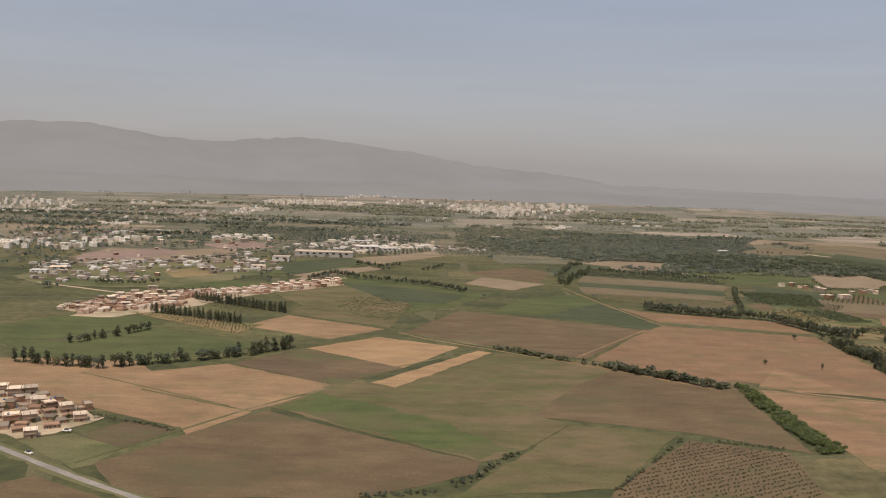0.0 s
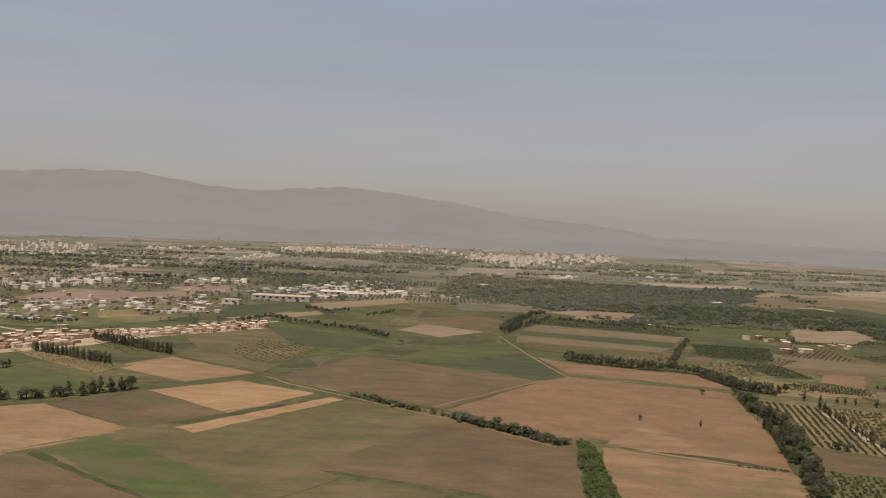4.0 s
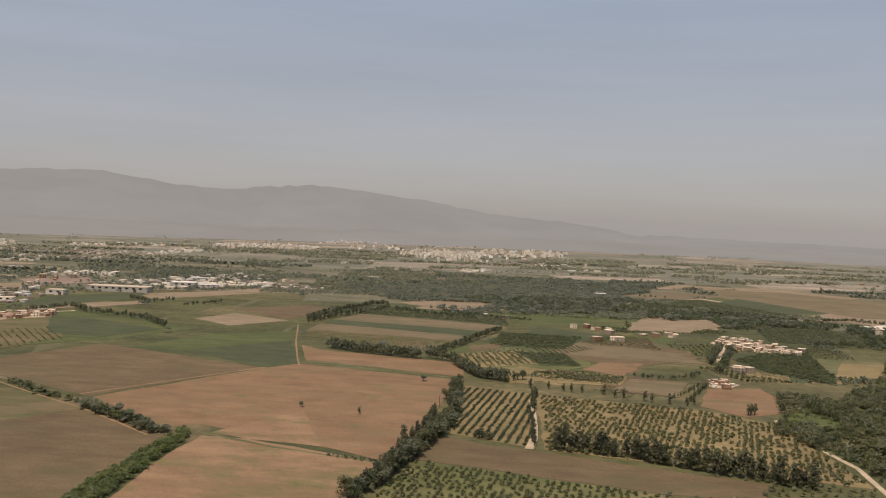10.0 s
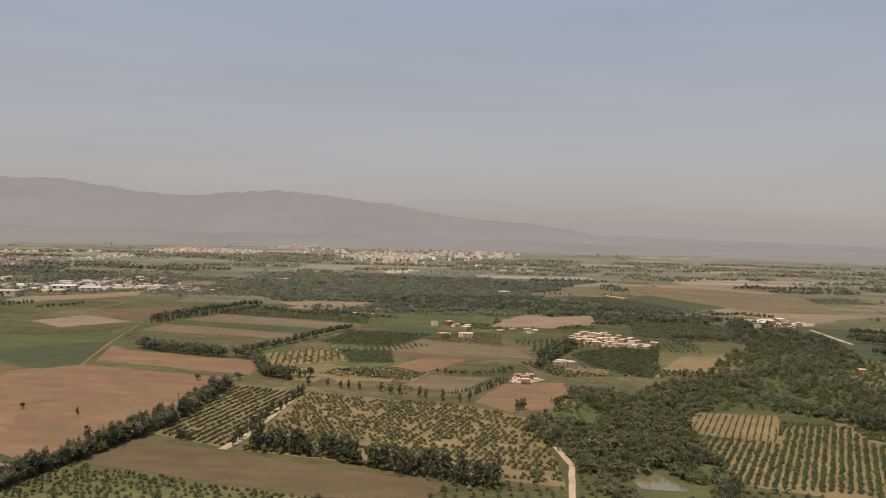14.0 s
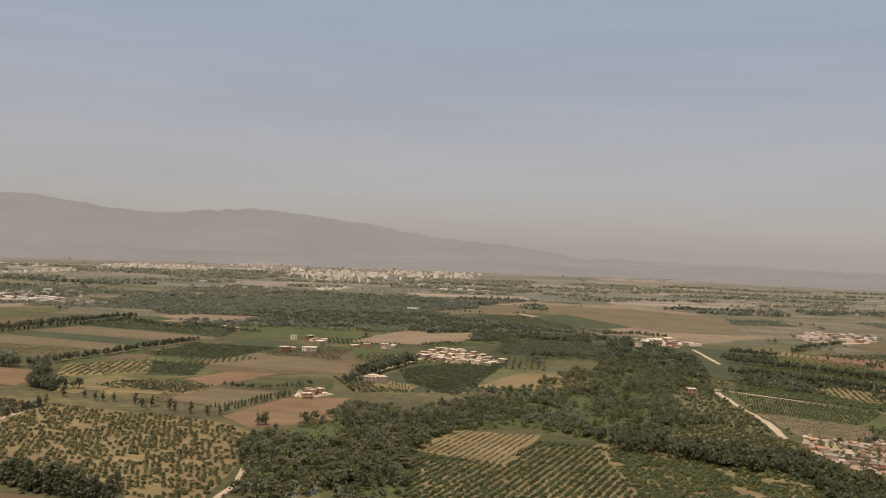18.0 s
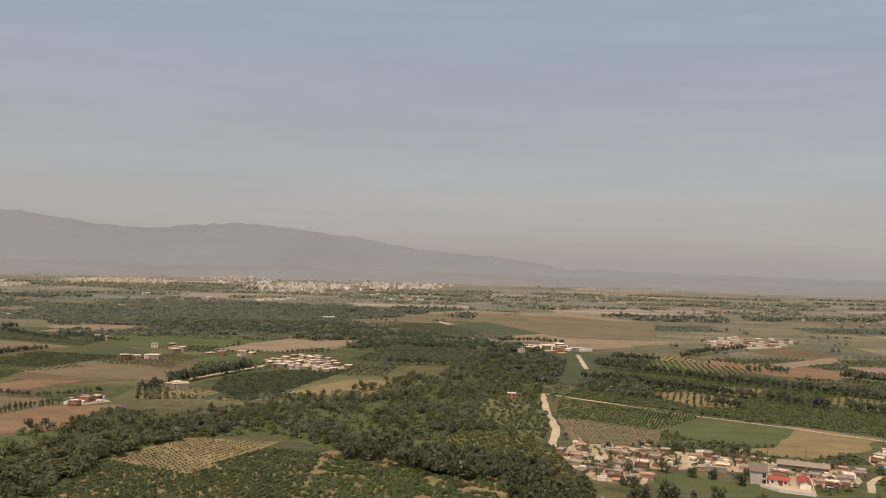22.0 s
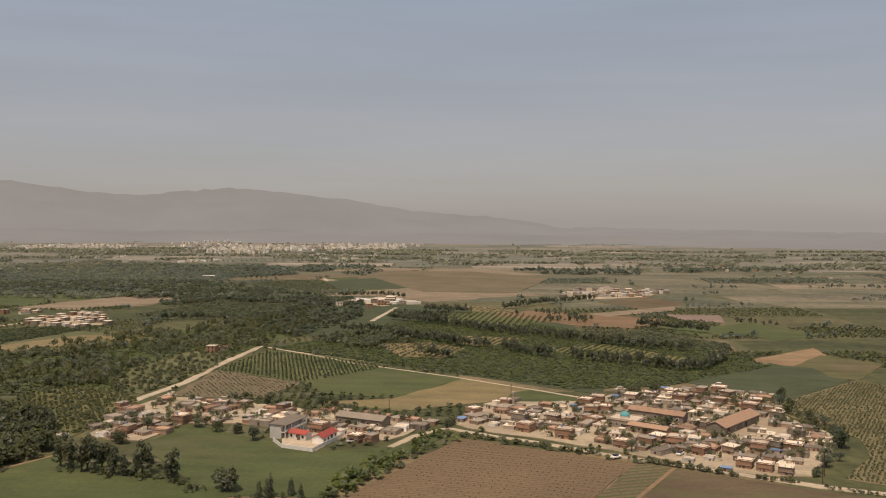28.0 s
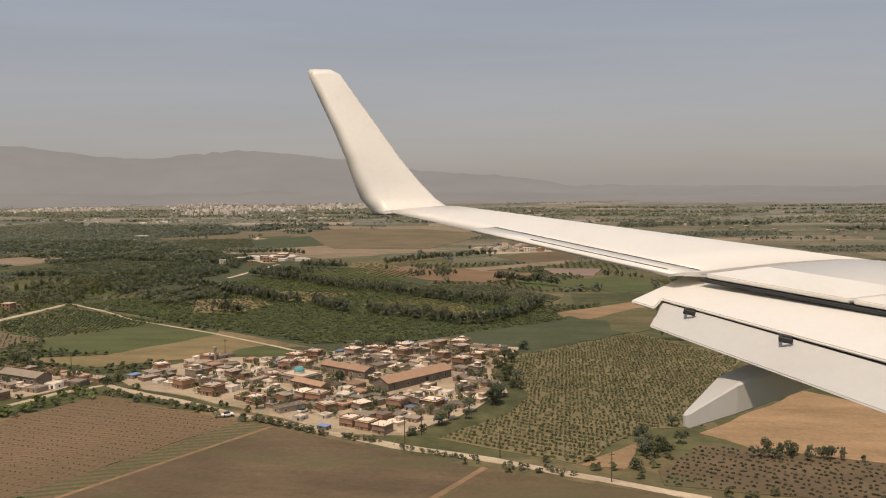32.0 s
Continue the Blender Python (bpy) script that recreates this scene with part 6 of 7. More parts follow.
rng = np.random.default_rng(160)
yard = []
for corners, n in (([(814, 635), (814, 705), (875, 693), (937, 682), (931, 649), (864, 663)], 26), ([(958, 677), (1024, 749), (1096, 761), (1096, 666), (1078, 628), (1014, 649)], 60), ([(-316, 507), (-214, 464), (-169, 427), (-194, 391), (-249, 417)], 8)):
    xs, ys = np.array([p[0] for p in corners]), np.array([p[1] for p in corners])
    x, y = rng.uniform(xs.min(), xs.max(), n * 6), rng.uniform(ys.min(), ys.max(), n * 6)
    ok = inside(x, y, corners)
    yard += list(zip(x[ok][:n], y[ok][:n]))
plant(ROUND, yard[::2], (0.32, 0.55), 161)
tree_row(CYPRESS, [(470, 698), (487, 727), (502, 759)], 3.2, (0.35, 0.5), 0.4, 152)
plant(ROUND, [(523, 632), (526, 613), (527, 590)], (0.7, 0.9), 153)


# ---- groves: joined real plants in rows ----
def bush_set(n, leaf, seed, lobes=3, spread=0.35):
    rng = np.random.default_rng(seed)
    out = []
    for _ in range(4):
        cs = [(rng.normal(0, spread), rng.normal(0, spread), rng.uniform(0.75, 1.1)) for _ in range(lobes)]
        out.append(leaf_quads(rng, cs, rng.uniform(0.55, 0.8, lobes), n, leaf))
    return out


BUSH, BUSH_FAR, BUSH_TINY = bush_set(24, 0.92, 21), bush_set(14, 0.95, 22), bush_set(8, 1.25, 25)
WOOD, WOOD_FAR = bush_set(72, 0.44, 23, 8, 0.45), bush_set(13, 0.85, 24, 5, 0.45)
WOOD_ROW = bush_set(44, 0.56, 26, 7, 0.4)


def stuff(name, label, places, radii, heights, protos, material, seed, category):
    """Many alike plants, joined in one mesh."""
    rng = np.random.default_rng(seed)
    chunks = []
    pick = rng.integers(0, len(protos), len(places))
    for k, q in enumerate(protos):
        idx = np.where(pick == k)[0]
        if not len(idx):
            continue
        a = rng.uniform(0, 6.283, len(idx))
        c, s = np.cos(a)[:, None, None], np.sin(a)[:, None, None]
        r, h = radii[idx][:, None, None], heights[idx][:, None, None]
        x, y, z = q[None, ..., 0], q[None, ..., 1], q[None, ..., 2]
        chunks.append(np.stack([(c * x - s * y) * r + places[idx, 0][:, None, None], (s * x + c * y) * r + places[idx, 1][:, None, None], z * h / 1.7 + 0.12], -1).reshape(-1, 4, 3))
    return tagged(new(name, quads_mesh(name, np.concatenate(chunks), material)), label, category, kind="stuff")


def grove(name, label, corners, turn, step, row, radius, height, material, seed, near=True, gaps=0.06, jitter=0.35, category="orchard", bare=-1.0, clear=()):
    """Fruit trees or vines in straight rows inside a polygon."""
    rng = np.random.default_rng(seed)
    xs, ys = np.array([p[0] for p in corners], float), np.array([p[1] for p in corners], float)
    cx, cy = xs.mean(), ys.mean()
    half = math.hypot(xs.max() - xs.min(), ys.max() - ys.min()) / 2 + 5
    u, v = np.meshgrid(np.arange(-half, half, step), np.arange(-half, half, row))
    u, v = u.ravel(), v.ravel()
    c, s = math.cos(radians(turn)), math.sin(radians(turn))
    x = cx + c * u - s * v + rng.normal(0, jitter, len(u))
    y = cy + s * u + c * v + rng.normal(0, jitter, len(u))
    ok = inside(x, y, corners) & (rng.random(len(u)) > gaps)
    for hole in clear:
        ok &= ~inside(x, y, hole)
    if bare > -1:
        ok &= np.array([noise.noise(Vector((a * 0.07, b * 0.07, seed))) for a, b in zip(x, y)]) > bare
    p = np.stack([x[ok], y[ok]], 1)
    r = 0.84 * radius * rng.uniform(0.75, 1.25, len(p))
    return stuff(name, label, p, r, 0.66 * height * rng.uniform(0.8, 1.2, len(p)), BUSH if near else BUSH_FAR, material, seed, category)


def wood(name, label, corners, step, radius, height, material, seed, near=True, thin_at=-0.4, clear=()):
    """Dense uneven woodland in a polygon."""
    rng = np.random.default_rng(seed)
    xs, ys = np.array([p[0] for p in corners], float), np.array([p[1] for p in corners], float)
    area = (xs.max() - xs.min()) * (ys.max() - ys.min())
    n = int(area / step ** 2)
    x, y = rng.uniform(xs.min(), xs.max(), n), rng.uniform(ys.min(), ys.max(), n)
    thin = np.array([noise.noise(Vector((a * 0.03, b * 0.03, seed))) for a, b in zip(x, y)])
    ok = inside(x, y, corners) & (thin > thin_at)
    for hole in clear:
        ok &= ~inside(x, y, hole)
    p = np.stack([x[ok], y[ok]], 1)
    r = 0.88 * radius * rng.uniform(0.6, 1.3, len(p))
    return stuff(name, label, p, r, 0.74 * height * rng.uniform(0.55, 1.3, len(p)), WOOD if near else WOOD_FAR, material, seed, "wood")


def hedge(line, width, size, seed, material=None):
    """Uneven low hedge and weeds along a field edge."""
    rng = np.random.default_rng(seed)
    p = np.array(along(line, 0.8, width / 2, rng))
    keep = np.array([noise.noise(Vector((x * 0.09, y * 0.09, seed))) for x, y in p]) > -0.22
    p = p[keep]
    r = size * rng.uniform(0.4, 1.2, len(p))
    return stuff("hedge", "uneven green hedge and weeds along a field edge", p, r, r * rng.uniform(1.2, 2.0, len(p)), BUSH_FAR, material or LEAF_MID, seed, "hedge")


hedge([(19, 363), (30, 382), (40, 396)], 1.6, 1.12, 120)
hedge([(-28, 335), (-1, 343), (18, 362)], 2.4, 0.83, 121)
hedge([(-170, 429), (-142, 419), (-126, 410)], 1.6, 0.83, 122)
hedge([(957, 658), (976, 651), (997, 644), (1032, 630), (1051, 621), (1076, 614)], 1.3, 1.05, 132)
hedge([(44, 629), (89, 599), (123, 577)], 3.2, 1.7, 140)
hedge([(120, 579), (156, 555), (184, 534)], 5, 2.6, 141)
hedge([(275, 514), (303, 508)], 2.0, 0.7, 142)
hedge([(79, 353), (129, 429), (176, 416)], 1.0, 0.8, 143)
hedge([(924, 576), (932, 600), (940, 632), (951, 657)], 5.5, 1.7, 133, LEAF_LUSH)
hedge([(325, 692), (330, 604), (318, 532), (307, 482), (298, 449)], 3.4, 2.0, 144, LEAF)
hedge([(384, 552), (420, 545), (447, 533), (490, 516), (506, 509)], 2.6, 1.8, 145, LEAF)
hedge([(-267, 537), (-212, 527), (-173, 549), (-141, 567), (-101, 610)], 1.6, 1.0, 146)
hedge([(1075, 613), (1106, 602), (1129, 595)], 1.9, 0.68, 139)

hedge([(830, 591), (842, 589), (855, 588), (868, 587), (888, 577)], 2.4, 1.1, 147, LEAF)
grove("citrus_grove", "green citrus grove in rows", [(319, 514), (433, 485), (443, 471), (379, 426), (307, 447)], AX + 15, 3.2, 4.0, 1.05, 1.8, LEAF_CITRUS, 201, gaps=0.16, jitter=0.4)
grove("orchard", "orchard of small green trees", [(331, 697), (379, 683), (374, 552), (332, 570)], 82, 2.2, 4.6, 1.0, 1.5, LEAF_CITRUS, 202, jitter=0.25)
grove("olive_orchard", "scattered olive trees on dry grass", [(382, 683), (482, 664), (523, 636), (531, 518), (458, 533), (382, 549)], -14, 3.3, 4.6, 1.25, 2.0, LEAF_YELLOW, 203, gaps=0.12, jitter=0.32, bare=-0.45)
grove("young_orchard", "young orchard rows on tan soil", [(600, 626), (619, 674), (662, 675), (645, 609)], 72, 2.3, 3.5, 0.55, 1.0, LEAF_OLIVE, 204, jitter=0.15)
grove("orchard", "dark green orchard rows", [(602, 622), (646, 608), (660, 662), (692, 655), (706, 519), (607, 534)], 70, 2.1, 3.7, 1.15, 1.8, LEAF_GROVE, 205, gaps=0.05, jitter=0.2)
grove("citrus_grove", "dense citrus grove beside a lane", [(693, 655), (701, 654), (800, 614), (797, 541), (708, 519)], AX, 2.6, 3.4, 1.5, 2.0, LEAF_GROVE, 206, gaps=0.08, jitter=0.4, bare=-0.3)
grove("young_orchard", "rows of young trees behind the village", [(808, 853), (897, 809), (863, 754), (805, 781)], AX + 45, 2.2, 3.4, 0.68, 1.3, LEAF_CITRUS, 207, jitter=0.15)
grove("young_orchard", "rows of young trees by the lane", [(806, 777), (864, 751), (861, 713), (817, 712)], AX + 60, 2.2, 3.8, 0.42, 0.9, LEAF_CITRUS, 208, gaps=0.2, jitter=0.15)
grove("vineyard", "large regular vineyard beside the village", [(1092, 718), (1102, 749), (1150, 806), (1192, 754), (1167, 647), (1148, 641), (1129, 606), (1088, 623), (1105, 651), (1110, 678)], AX + 2, 1.5, 3.1, 0.66, 1.1, LEAF_VINE, 211, near=False, category="vineyard", gaps=0.08, jitter=0.1)
grove("seedlings", "rows of small seedlings on ploughed soil", [(958, 652), (1023, 629), (994, 558), (978, 530), (927, 566)], AX + 14, 1.9, 3.6, 0.19, 0.45, LEAF_CITRUS, 212, category="seedlings", gaps=0.15, jitter=0.12)
grove("plant_rows", "rows of low plants on dark soil", [(1151, 602), (1163, 627), (1218, 614), (1209, 587), (1151, 592)], AX - 4, 1.5, 3.2, 0.45, 0.7, LEAF_DARK, 213, category="crop rows", gaps=0.15)
grove("young_orchard", "young trees on dry ground", [(80, 352), (130, 423), (175, 408), (168, 352), (136, 310), (61, 304)], 30, 2.2, 3.6, 0.45, 0.9, LEAF_OLIVE, 214)

POOL = [(566, 500), (544, 560), (540, 600), (545, 630), (558, 626), (565, 590), (572, 560), (592, 520), (596, 500)]
ROWS_PLOT = [(767, 643), (740, 700), (751, 726), (790, 711), (802, 698), (810, 638), (809, 610), (784, 646)]
SCRUB_PLOT = [(757, 760), (759, 850), (795, 833), (801, 773), (796, 712), (778, 721)]
HOLES = [POOL, ROWS_PLOT, SCRUB_PLOT]
STREAM_WOOD = [(514, 612), (528, 651), (548, 732), (612, 722), (622, 681), (599, 634), (610, 534), (594, 499), (546, 495), (544, 545)]
MIXED_WOOD = [(558, 667), (589, 724), (640, 793), (703, 928), (768, 1061), (806, 995), (795, 847), (779, 711), (739, 723), (690, 670), (648, 697), (589, 643)]
for corners, what, seed, thin in ((STREAM_WOOD, "along a stream", 301, -0.16), (MIXED_WOOD, "between orchards", 320, 0.04)):
    wood("woodland", "dense green mixed woodland " + what, corners, 4.4, 2.3, 5.2, LEAF_MID, seed, True, thin, HOLES)
    wood("woodland", "grey-green willows " + what, corners, 6.8, 2.0, 5.0, LEAF_GREY, seed + 1, True, 0.0, HOLES)
    wood("woodland", "tall dark trees " + what, corners, 8.0, 2.0, 8.0, LEAF, seed + 2, True, -0.1, HOLES)
    wood("undergrowth", "lush undergrowth " + what, corners, 6.0, 1.3, 2.0, LEAF_LUSH, seed + 3, False, -0.5, HOLES)
wood("woodland", "tall dark trees beside the village road", [(693, 673), (727, 673), (795, 645), (802, 615), (769, 619), (704, 648)], 3.6, 2.8, 9, LEAF_DARK, 303)
wood("woodland", "tall dark trees between grove and meadow", [(796, 551), (780, 599), (779, 631), (783, 658), (813, 611), (812, 594), (813, 553)], 4.2, 2.4, 7, LEAF, 313)
wood("woodland", "trees beside the village", [(775, 639), (793, 633), (815, 612), (815, 594), (808, 592)], 3.6, 2.8, 8, LEAF, 304)
wood("stream_thicket", "lush green thicket along a stream", [(192, 541), (200, 538), (202, 488), (203, 446), (206, 413), (193, 409), (190, 447), (190, 490)], 2.3, 1.9, 3.6, LEAF_LUSH, 305, True, -0.45)
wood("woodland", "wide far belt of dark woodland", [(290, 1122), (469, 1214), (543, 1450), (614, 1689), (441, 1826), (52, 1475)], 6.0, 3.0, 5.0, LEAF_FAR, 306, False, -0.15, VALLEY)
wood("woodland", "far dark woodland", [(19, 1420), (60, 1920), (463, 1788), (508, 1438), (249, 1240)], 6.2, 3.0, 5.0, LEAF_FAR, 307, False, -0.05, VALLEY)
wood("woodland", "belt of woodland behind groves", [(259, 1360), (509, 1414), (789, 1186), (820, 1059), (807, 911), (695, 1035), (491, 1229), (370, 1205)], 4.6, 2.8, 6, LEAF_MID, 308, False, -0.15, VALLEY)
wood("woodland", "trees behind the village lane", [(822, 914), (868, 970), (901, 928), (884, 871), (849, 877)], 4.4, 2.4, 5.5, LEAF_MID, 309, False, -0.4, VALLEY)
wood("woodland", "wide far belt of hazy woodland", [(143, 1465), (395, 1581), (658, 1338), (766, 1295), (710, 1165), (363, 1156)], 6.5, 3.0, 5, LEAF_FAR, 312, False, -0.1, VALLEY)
wood("woodland", "dark woodland under the wing", [(543, 617), (570, 649), (604, 657), (602, 594), (560, 529), (537, 541)], 5, 3.2, 7, LEAF, 310)
wood("woodland", "scrub and trees around fields", [(-64, 1653), (-357, 1686), (-451, 1623), (-374, 1500), (-91, 1515)], 9, 2.6, 5, LEAF_FAR, 311, False)

def clear_land(p, gap=2.5):
    ok = np.ones(len(p), bool)
    for c in PLOTS:
        ok &= ~inside(p[:, 0], p[:, 1], c)
    for line, width in LANES:
        for a, b in zip(line, line[1:]):
            a, d = np.array(a), np.array(b) - np.array(a)
            f = np.clip((p - a) @ d / max(1e-6, d @ d), 0, 1)
            ok &= np.linalg.norm(p - a - f[:, None] * d, axis=1) > width / 2 + gap
    return p[ok]


# trees scattered along field edges over the whole far valley and among the town houses
rng = np.random.default_rng(77)
pts = []
for q in quads:
    a, b = (q[0], q[1]) if rng.random() < 0.6 else (q[1], q[2])
    cyq = q[0][1]
    if cyq < 760 or (cyq > 1700 and rng.random() < 0.4):
        continue
    f0, f1 = sorted(rng.random(2))
    length = math.hypot(b[0] - a[0], b[1] - a[1])
    for f in np.arange(f0, f1, 8.0 / length):
        pts.append((a[0] + (b[0] - a[0]) * f + rng.normal(0, 2), a[1] + (b[1] - a[1]) * f + rng.normal(0, 2)))
for corners, n in (([(-671, 1285), (-339, 1607), (8, 1515), (-90, 1179), (-160, 987), (-377, 816)], 900), ([(-950, 1620), (-744, 1977), (-519, 1468), (-707, 1258)], 220)):
    xs, ys = np.array([p[0] for p in corners]), np.array([p[1] for p in corners])
    x, y = rng.uniform(xs.min(), xs.max(), n * 3), rng.uniform(ys.min(), ys.max(), n * 3)
    ok = inside(x, y, corners)
    pts += list(zip(x[ok][:n], y[ok][:n]))
pts = clear_land(np.array(pts), 1.0)
# trees past 1900 m take the paler leaves that imitate haze
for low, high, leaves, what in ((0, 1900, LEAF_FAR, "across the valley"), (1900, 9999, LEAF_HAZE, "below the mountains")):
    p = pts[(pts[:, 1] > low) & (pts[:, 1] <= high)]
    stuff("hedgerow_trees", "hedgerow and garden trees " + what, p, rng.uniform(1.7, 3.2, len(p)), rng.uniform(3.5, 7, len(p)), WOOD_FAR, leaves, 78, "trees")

# belts of trees drawn out across the far plain
belt = np.random.default_rng(84)
pts = []
for _ in range(150):
    x, y = belt.uniform(-1300, 2300), belt.uniform(1480, 2650)
    length, deep = belt.uniform(60, 330), belt.uniform(4, 26)
    n = int(length * (0.35 + deep * 0.012))
    u, v = belt.uniform(-0.5, 0.5, n) * length, belt.normal(0, 0.5, n) * deep
    pts += list(zip(x + u, y + 0.22 * (x + u) * 0.6 + v))
pts = clear_land(np.array(pts), 2.0)
# the far belts wear haze-paled leaf colour too
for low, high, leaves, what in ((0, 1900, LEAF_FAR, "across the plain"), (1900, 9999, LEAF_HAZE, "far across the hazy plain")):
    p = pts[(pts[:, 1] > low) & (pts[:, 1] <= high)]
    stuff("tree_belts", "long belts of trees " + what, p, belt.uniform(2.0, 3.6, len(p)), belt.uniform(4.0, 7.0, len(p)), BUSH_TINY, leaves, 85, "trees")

# orchard plots in rows on part of the patchwork, clear of fields and lanes
def plot_rows(low, high, share, du, dv, west=-500):
    out = []
    for q in quads:
        (x0, y0, _), (x1, y1, _), (x2, y2, _), (x3, y3, _) = q
        if not (low < y0 < high and west < x0 < 2000) or rng.random() > share:
            continue
        nu, nv = max(2, int((x1 - x0) / du)), max(2, int((y3 - y0) / dv))
        for i in range(nu):
            for j in range(nv):
                u, v = (i + 0.5) / nu, (j + 0.5) / nv
                out.append((x0 + (x1 - x0) * u + (x3 - x0) * v + rng.normal(0, 0.3), y0 + (y1 - y0) * u + (y3 - y0) * v + rng.normal(0, 0.3)))
    return clear_land(np.array(out))


pts = plot_rows(1100, 1700, 0.16, 6.0, 7.0)
stuff("far_orchards", "dark orchard plots in rows across the valley", pts, rng.uniform(1.2, 2.0, len(pts)), rng.uniform(1.8, 2.8, len(pts)), BUSH_TINY, LEAF_FAR, 81, "orchard")
pts = plot_rows(420, 1100, 0.24, 4.4, 5.4, 420)
stuff("orchard_plots", "green orchard plots in rows", pts, rng.uniform(0.9, 1.5, len(pts)), rng.uniform(1.3, 2.2, len(pts)), BUSH_TINY, LEAF_CITRUS, 82, "orchard")
pts = plot_rows(420, 1100, 0.25, 5.4, 6.4, 420)
stuff("orchard_plots", "grey-green orchard plots in rows", pts, rng.uniform(0.8, 1.4, len(pts)), rng.uniform(1.2, 2.2, len(pts)), BUSH_TINY, LEAF_OLIVE, 83, "orchard")

# far windbreaks
rng = np.random.default_rng(79)
pts = []
WINDBREAKS = [
    ([(1175, 618), (1203, 620)], 1.9, 0.62),
    ([(1144, 626), (1148, 634)], 1.8, 0.7),
    ([(-145, 957), (-123, 1010), (-85, 975), (-51, 961), (-11, 946), (30, 899)], 2.6, 1.15),
    ([(-109, 1120), (-73, 1086), (-50, 1117)], 3.0, 1.1),
    ([(-22, 1069), (7, 1126)], 3.4, 1.0),
    ([(-269, 814), (-238, 835), (-226, 857)], 3.4, 0.9),
    ([(-351, 872), (-304, 875), (-292, 899)], 3.0, 1.0),
    ([(143, 1002), (157, 1091), (181, 1181), (202, 1192)], 2.4, 1.3),
    ([(203, 839), (234, 824), (264, 816), (286, 809)], 1.5, 1.35),
    ([(204, 833), (236, 816), (287, 801)], 1.8, 1.3),
    ([(291, 814), (308, 863), (324, 926), (347, 1001)], 2.2, 1.1),
    ([(293, 809), (313, 799), (330, 753), (342, 732), (360, 737)], 1.6, 1.3),
    ([(314, 786), (339, 737), (358, 726)], 1.7, 1.35),
    ([(214, 1150), (259, 1120), (318, 1089)], 2.6, 0.9),
    ([(184, 1086), (205, 1165)], 2.6, 0.9),
    ([(536, 837), (544, 869), (563, 931)], 1.8, 1.3),
    ([(529, 852), (537, 885), (557, 947)], 1.8, 1.35),
    ([(527, 814), (535, 832)], 2.0, 1.2),
    ([(454, 769), (479, 767), (497, 781), (510, 799)], 2.6, 0.7),
    ([(273, 1144), (348, 1101), (381, 1095)], 2.6, 0.9),
    ([(660, 1001), (684, 1009), (715, 1007)], 2.4, 1.1),
    ([(549, 1492), (602, 1483)], 9, 1.0),
    ([(749, 1240), (788, 1262), (826, 1236)], 2.6, 1.0),
    ([(846, 1062), (871, 1058), (895, 1049)], 1.9, 1.2),
    ([(829, 955), (856, 950), (882, 945)], 1.9, 1.2),
    ([(848, 1040), (872, 1024), (916, 996), (939, 973), (963, 958)], 1.8, 1.25),
    ([(872, 930), (902, 920)], 1.8, 1.25),
    ([(902, 920), (928, 895), (949, 888)], 1.8, 1.25),
    ([(963, 958), (989, 944), (1018, 925), (1041, 910), (1056, 901), (1077, 895)], 1.8, 1.25),
    ([(956, 889), (974, 866), (990, 856)], 1.8, 1.25),
    ([(1000, 857), (1014, 847), (1038, 839), (1060, 821), (1075, 830), (1089, 856), (1098, 901)], 1.8, 1.25),
    ([(868, 1111), (912, 1102)], 1.8, 1.25),
    ([(908, 852), (929, 842)], 1.8, 1.25),
    ([(1053, 1028), (1079, 1011), (1104, 995)], 1.8, 1.25),
    ([(937, 1137), (977, 1203), (1026, 1246)], 2.6, 1.2),
    ([(980, 1063), (993, 1055)], 3, 0.9),
    ([(1000, 1055), (1014, 1047)], 3, 0.9),
    ([(955, 1080), (959, 1080)], 3, 1.0),
    ([(956, 997), (993, 971)], 6, 0.8),
    ([(850, 1033), (901, 1087)], 7, 1.0),
    ([(979, 1048), (1023, 1032)], 8, 1.0),
    ([(1131, 1062), (1173, 1039)], 6, 1.0),
    ([(967, 1112), (995, 1085), (1019, 1051)], 5, 1.0),
]
sizes = []
for line, step, size in WINDBREAKS:
    row = along(line, step, 0.9, rng)
    pts += row
    sizes += [size] * len(row)
sizes = np.array(sizes)
pts = np.array(pts)
stuff("windbreak_trees", "dark windbreak trees in rows across the valley", pts, sizes * rng.uniform(1.1, 1.9, len(pts)), sizes * rng.uniform(3.8, 6.5, len(pts)), WOOD_ROW, LEAF_ROW, 80, "trees")

grove("orchard", "small dark trees in rows on pasture", [(-100, 817), (-66, 860), (-16, 799), (-45, 721), (-84, 758)], -51, 3.6, 6, 1.0, 1.7, LEAF_OLIVE, 401, near=False, gaps=0.3, jitter=0.2)
grove("orchard", "young trees beside cypress rows", [(-261, 718), (-224, 714), (-142, 687), (-154, 651), (-210, 686)], -24, 3.2, 4.6, 0.8, 1.4, LEAF_OLIVE, 402, near=False, gaps=0.15, jitter=0.2)
grove("orchard", "young trees behind cypress rows", [(-226, 794), (-198, 845), (-146, 765), (-158, 730), (-209, 767)], -47, 3.2, 5, 0.8, 1.4, LEAF_OLIVE, 403, near=False, gaps=0.15, jitter=0.2)
grove("citrus_grove", "dark grove beyond the strips", [(191, 1132), (204, 1172), (245, 1132), (318, 1094), (347, 1118), (353, 1051), (186, 1093)], -18, 4.0, 4.6, 1.9, 2.6, LEAF_MID, 404, near=False, gaps=0.06, jitter=0.4)
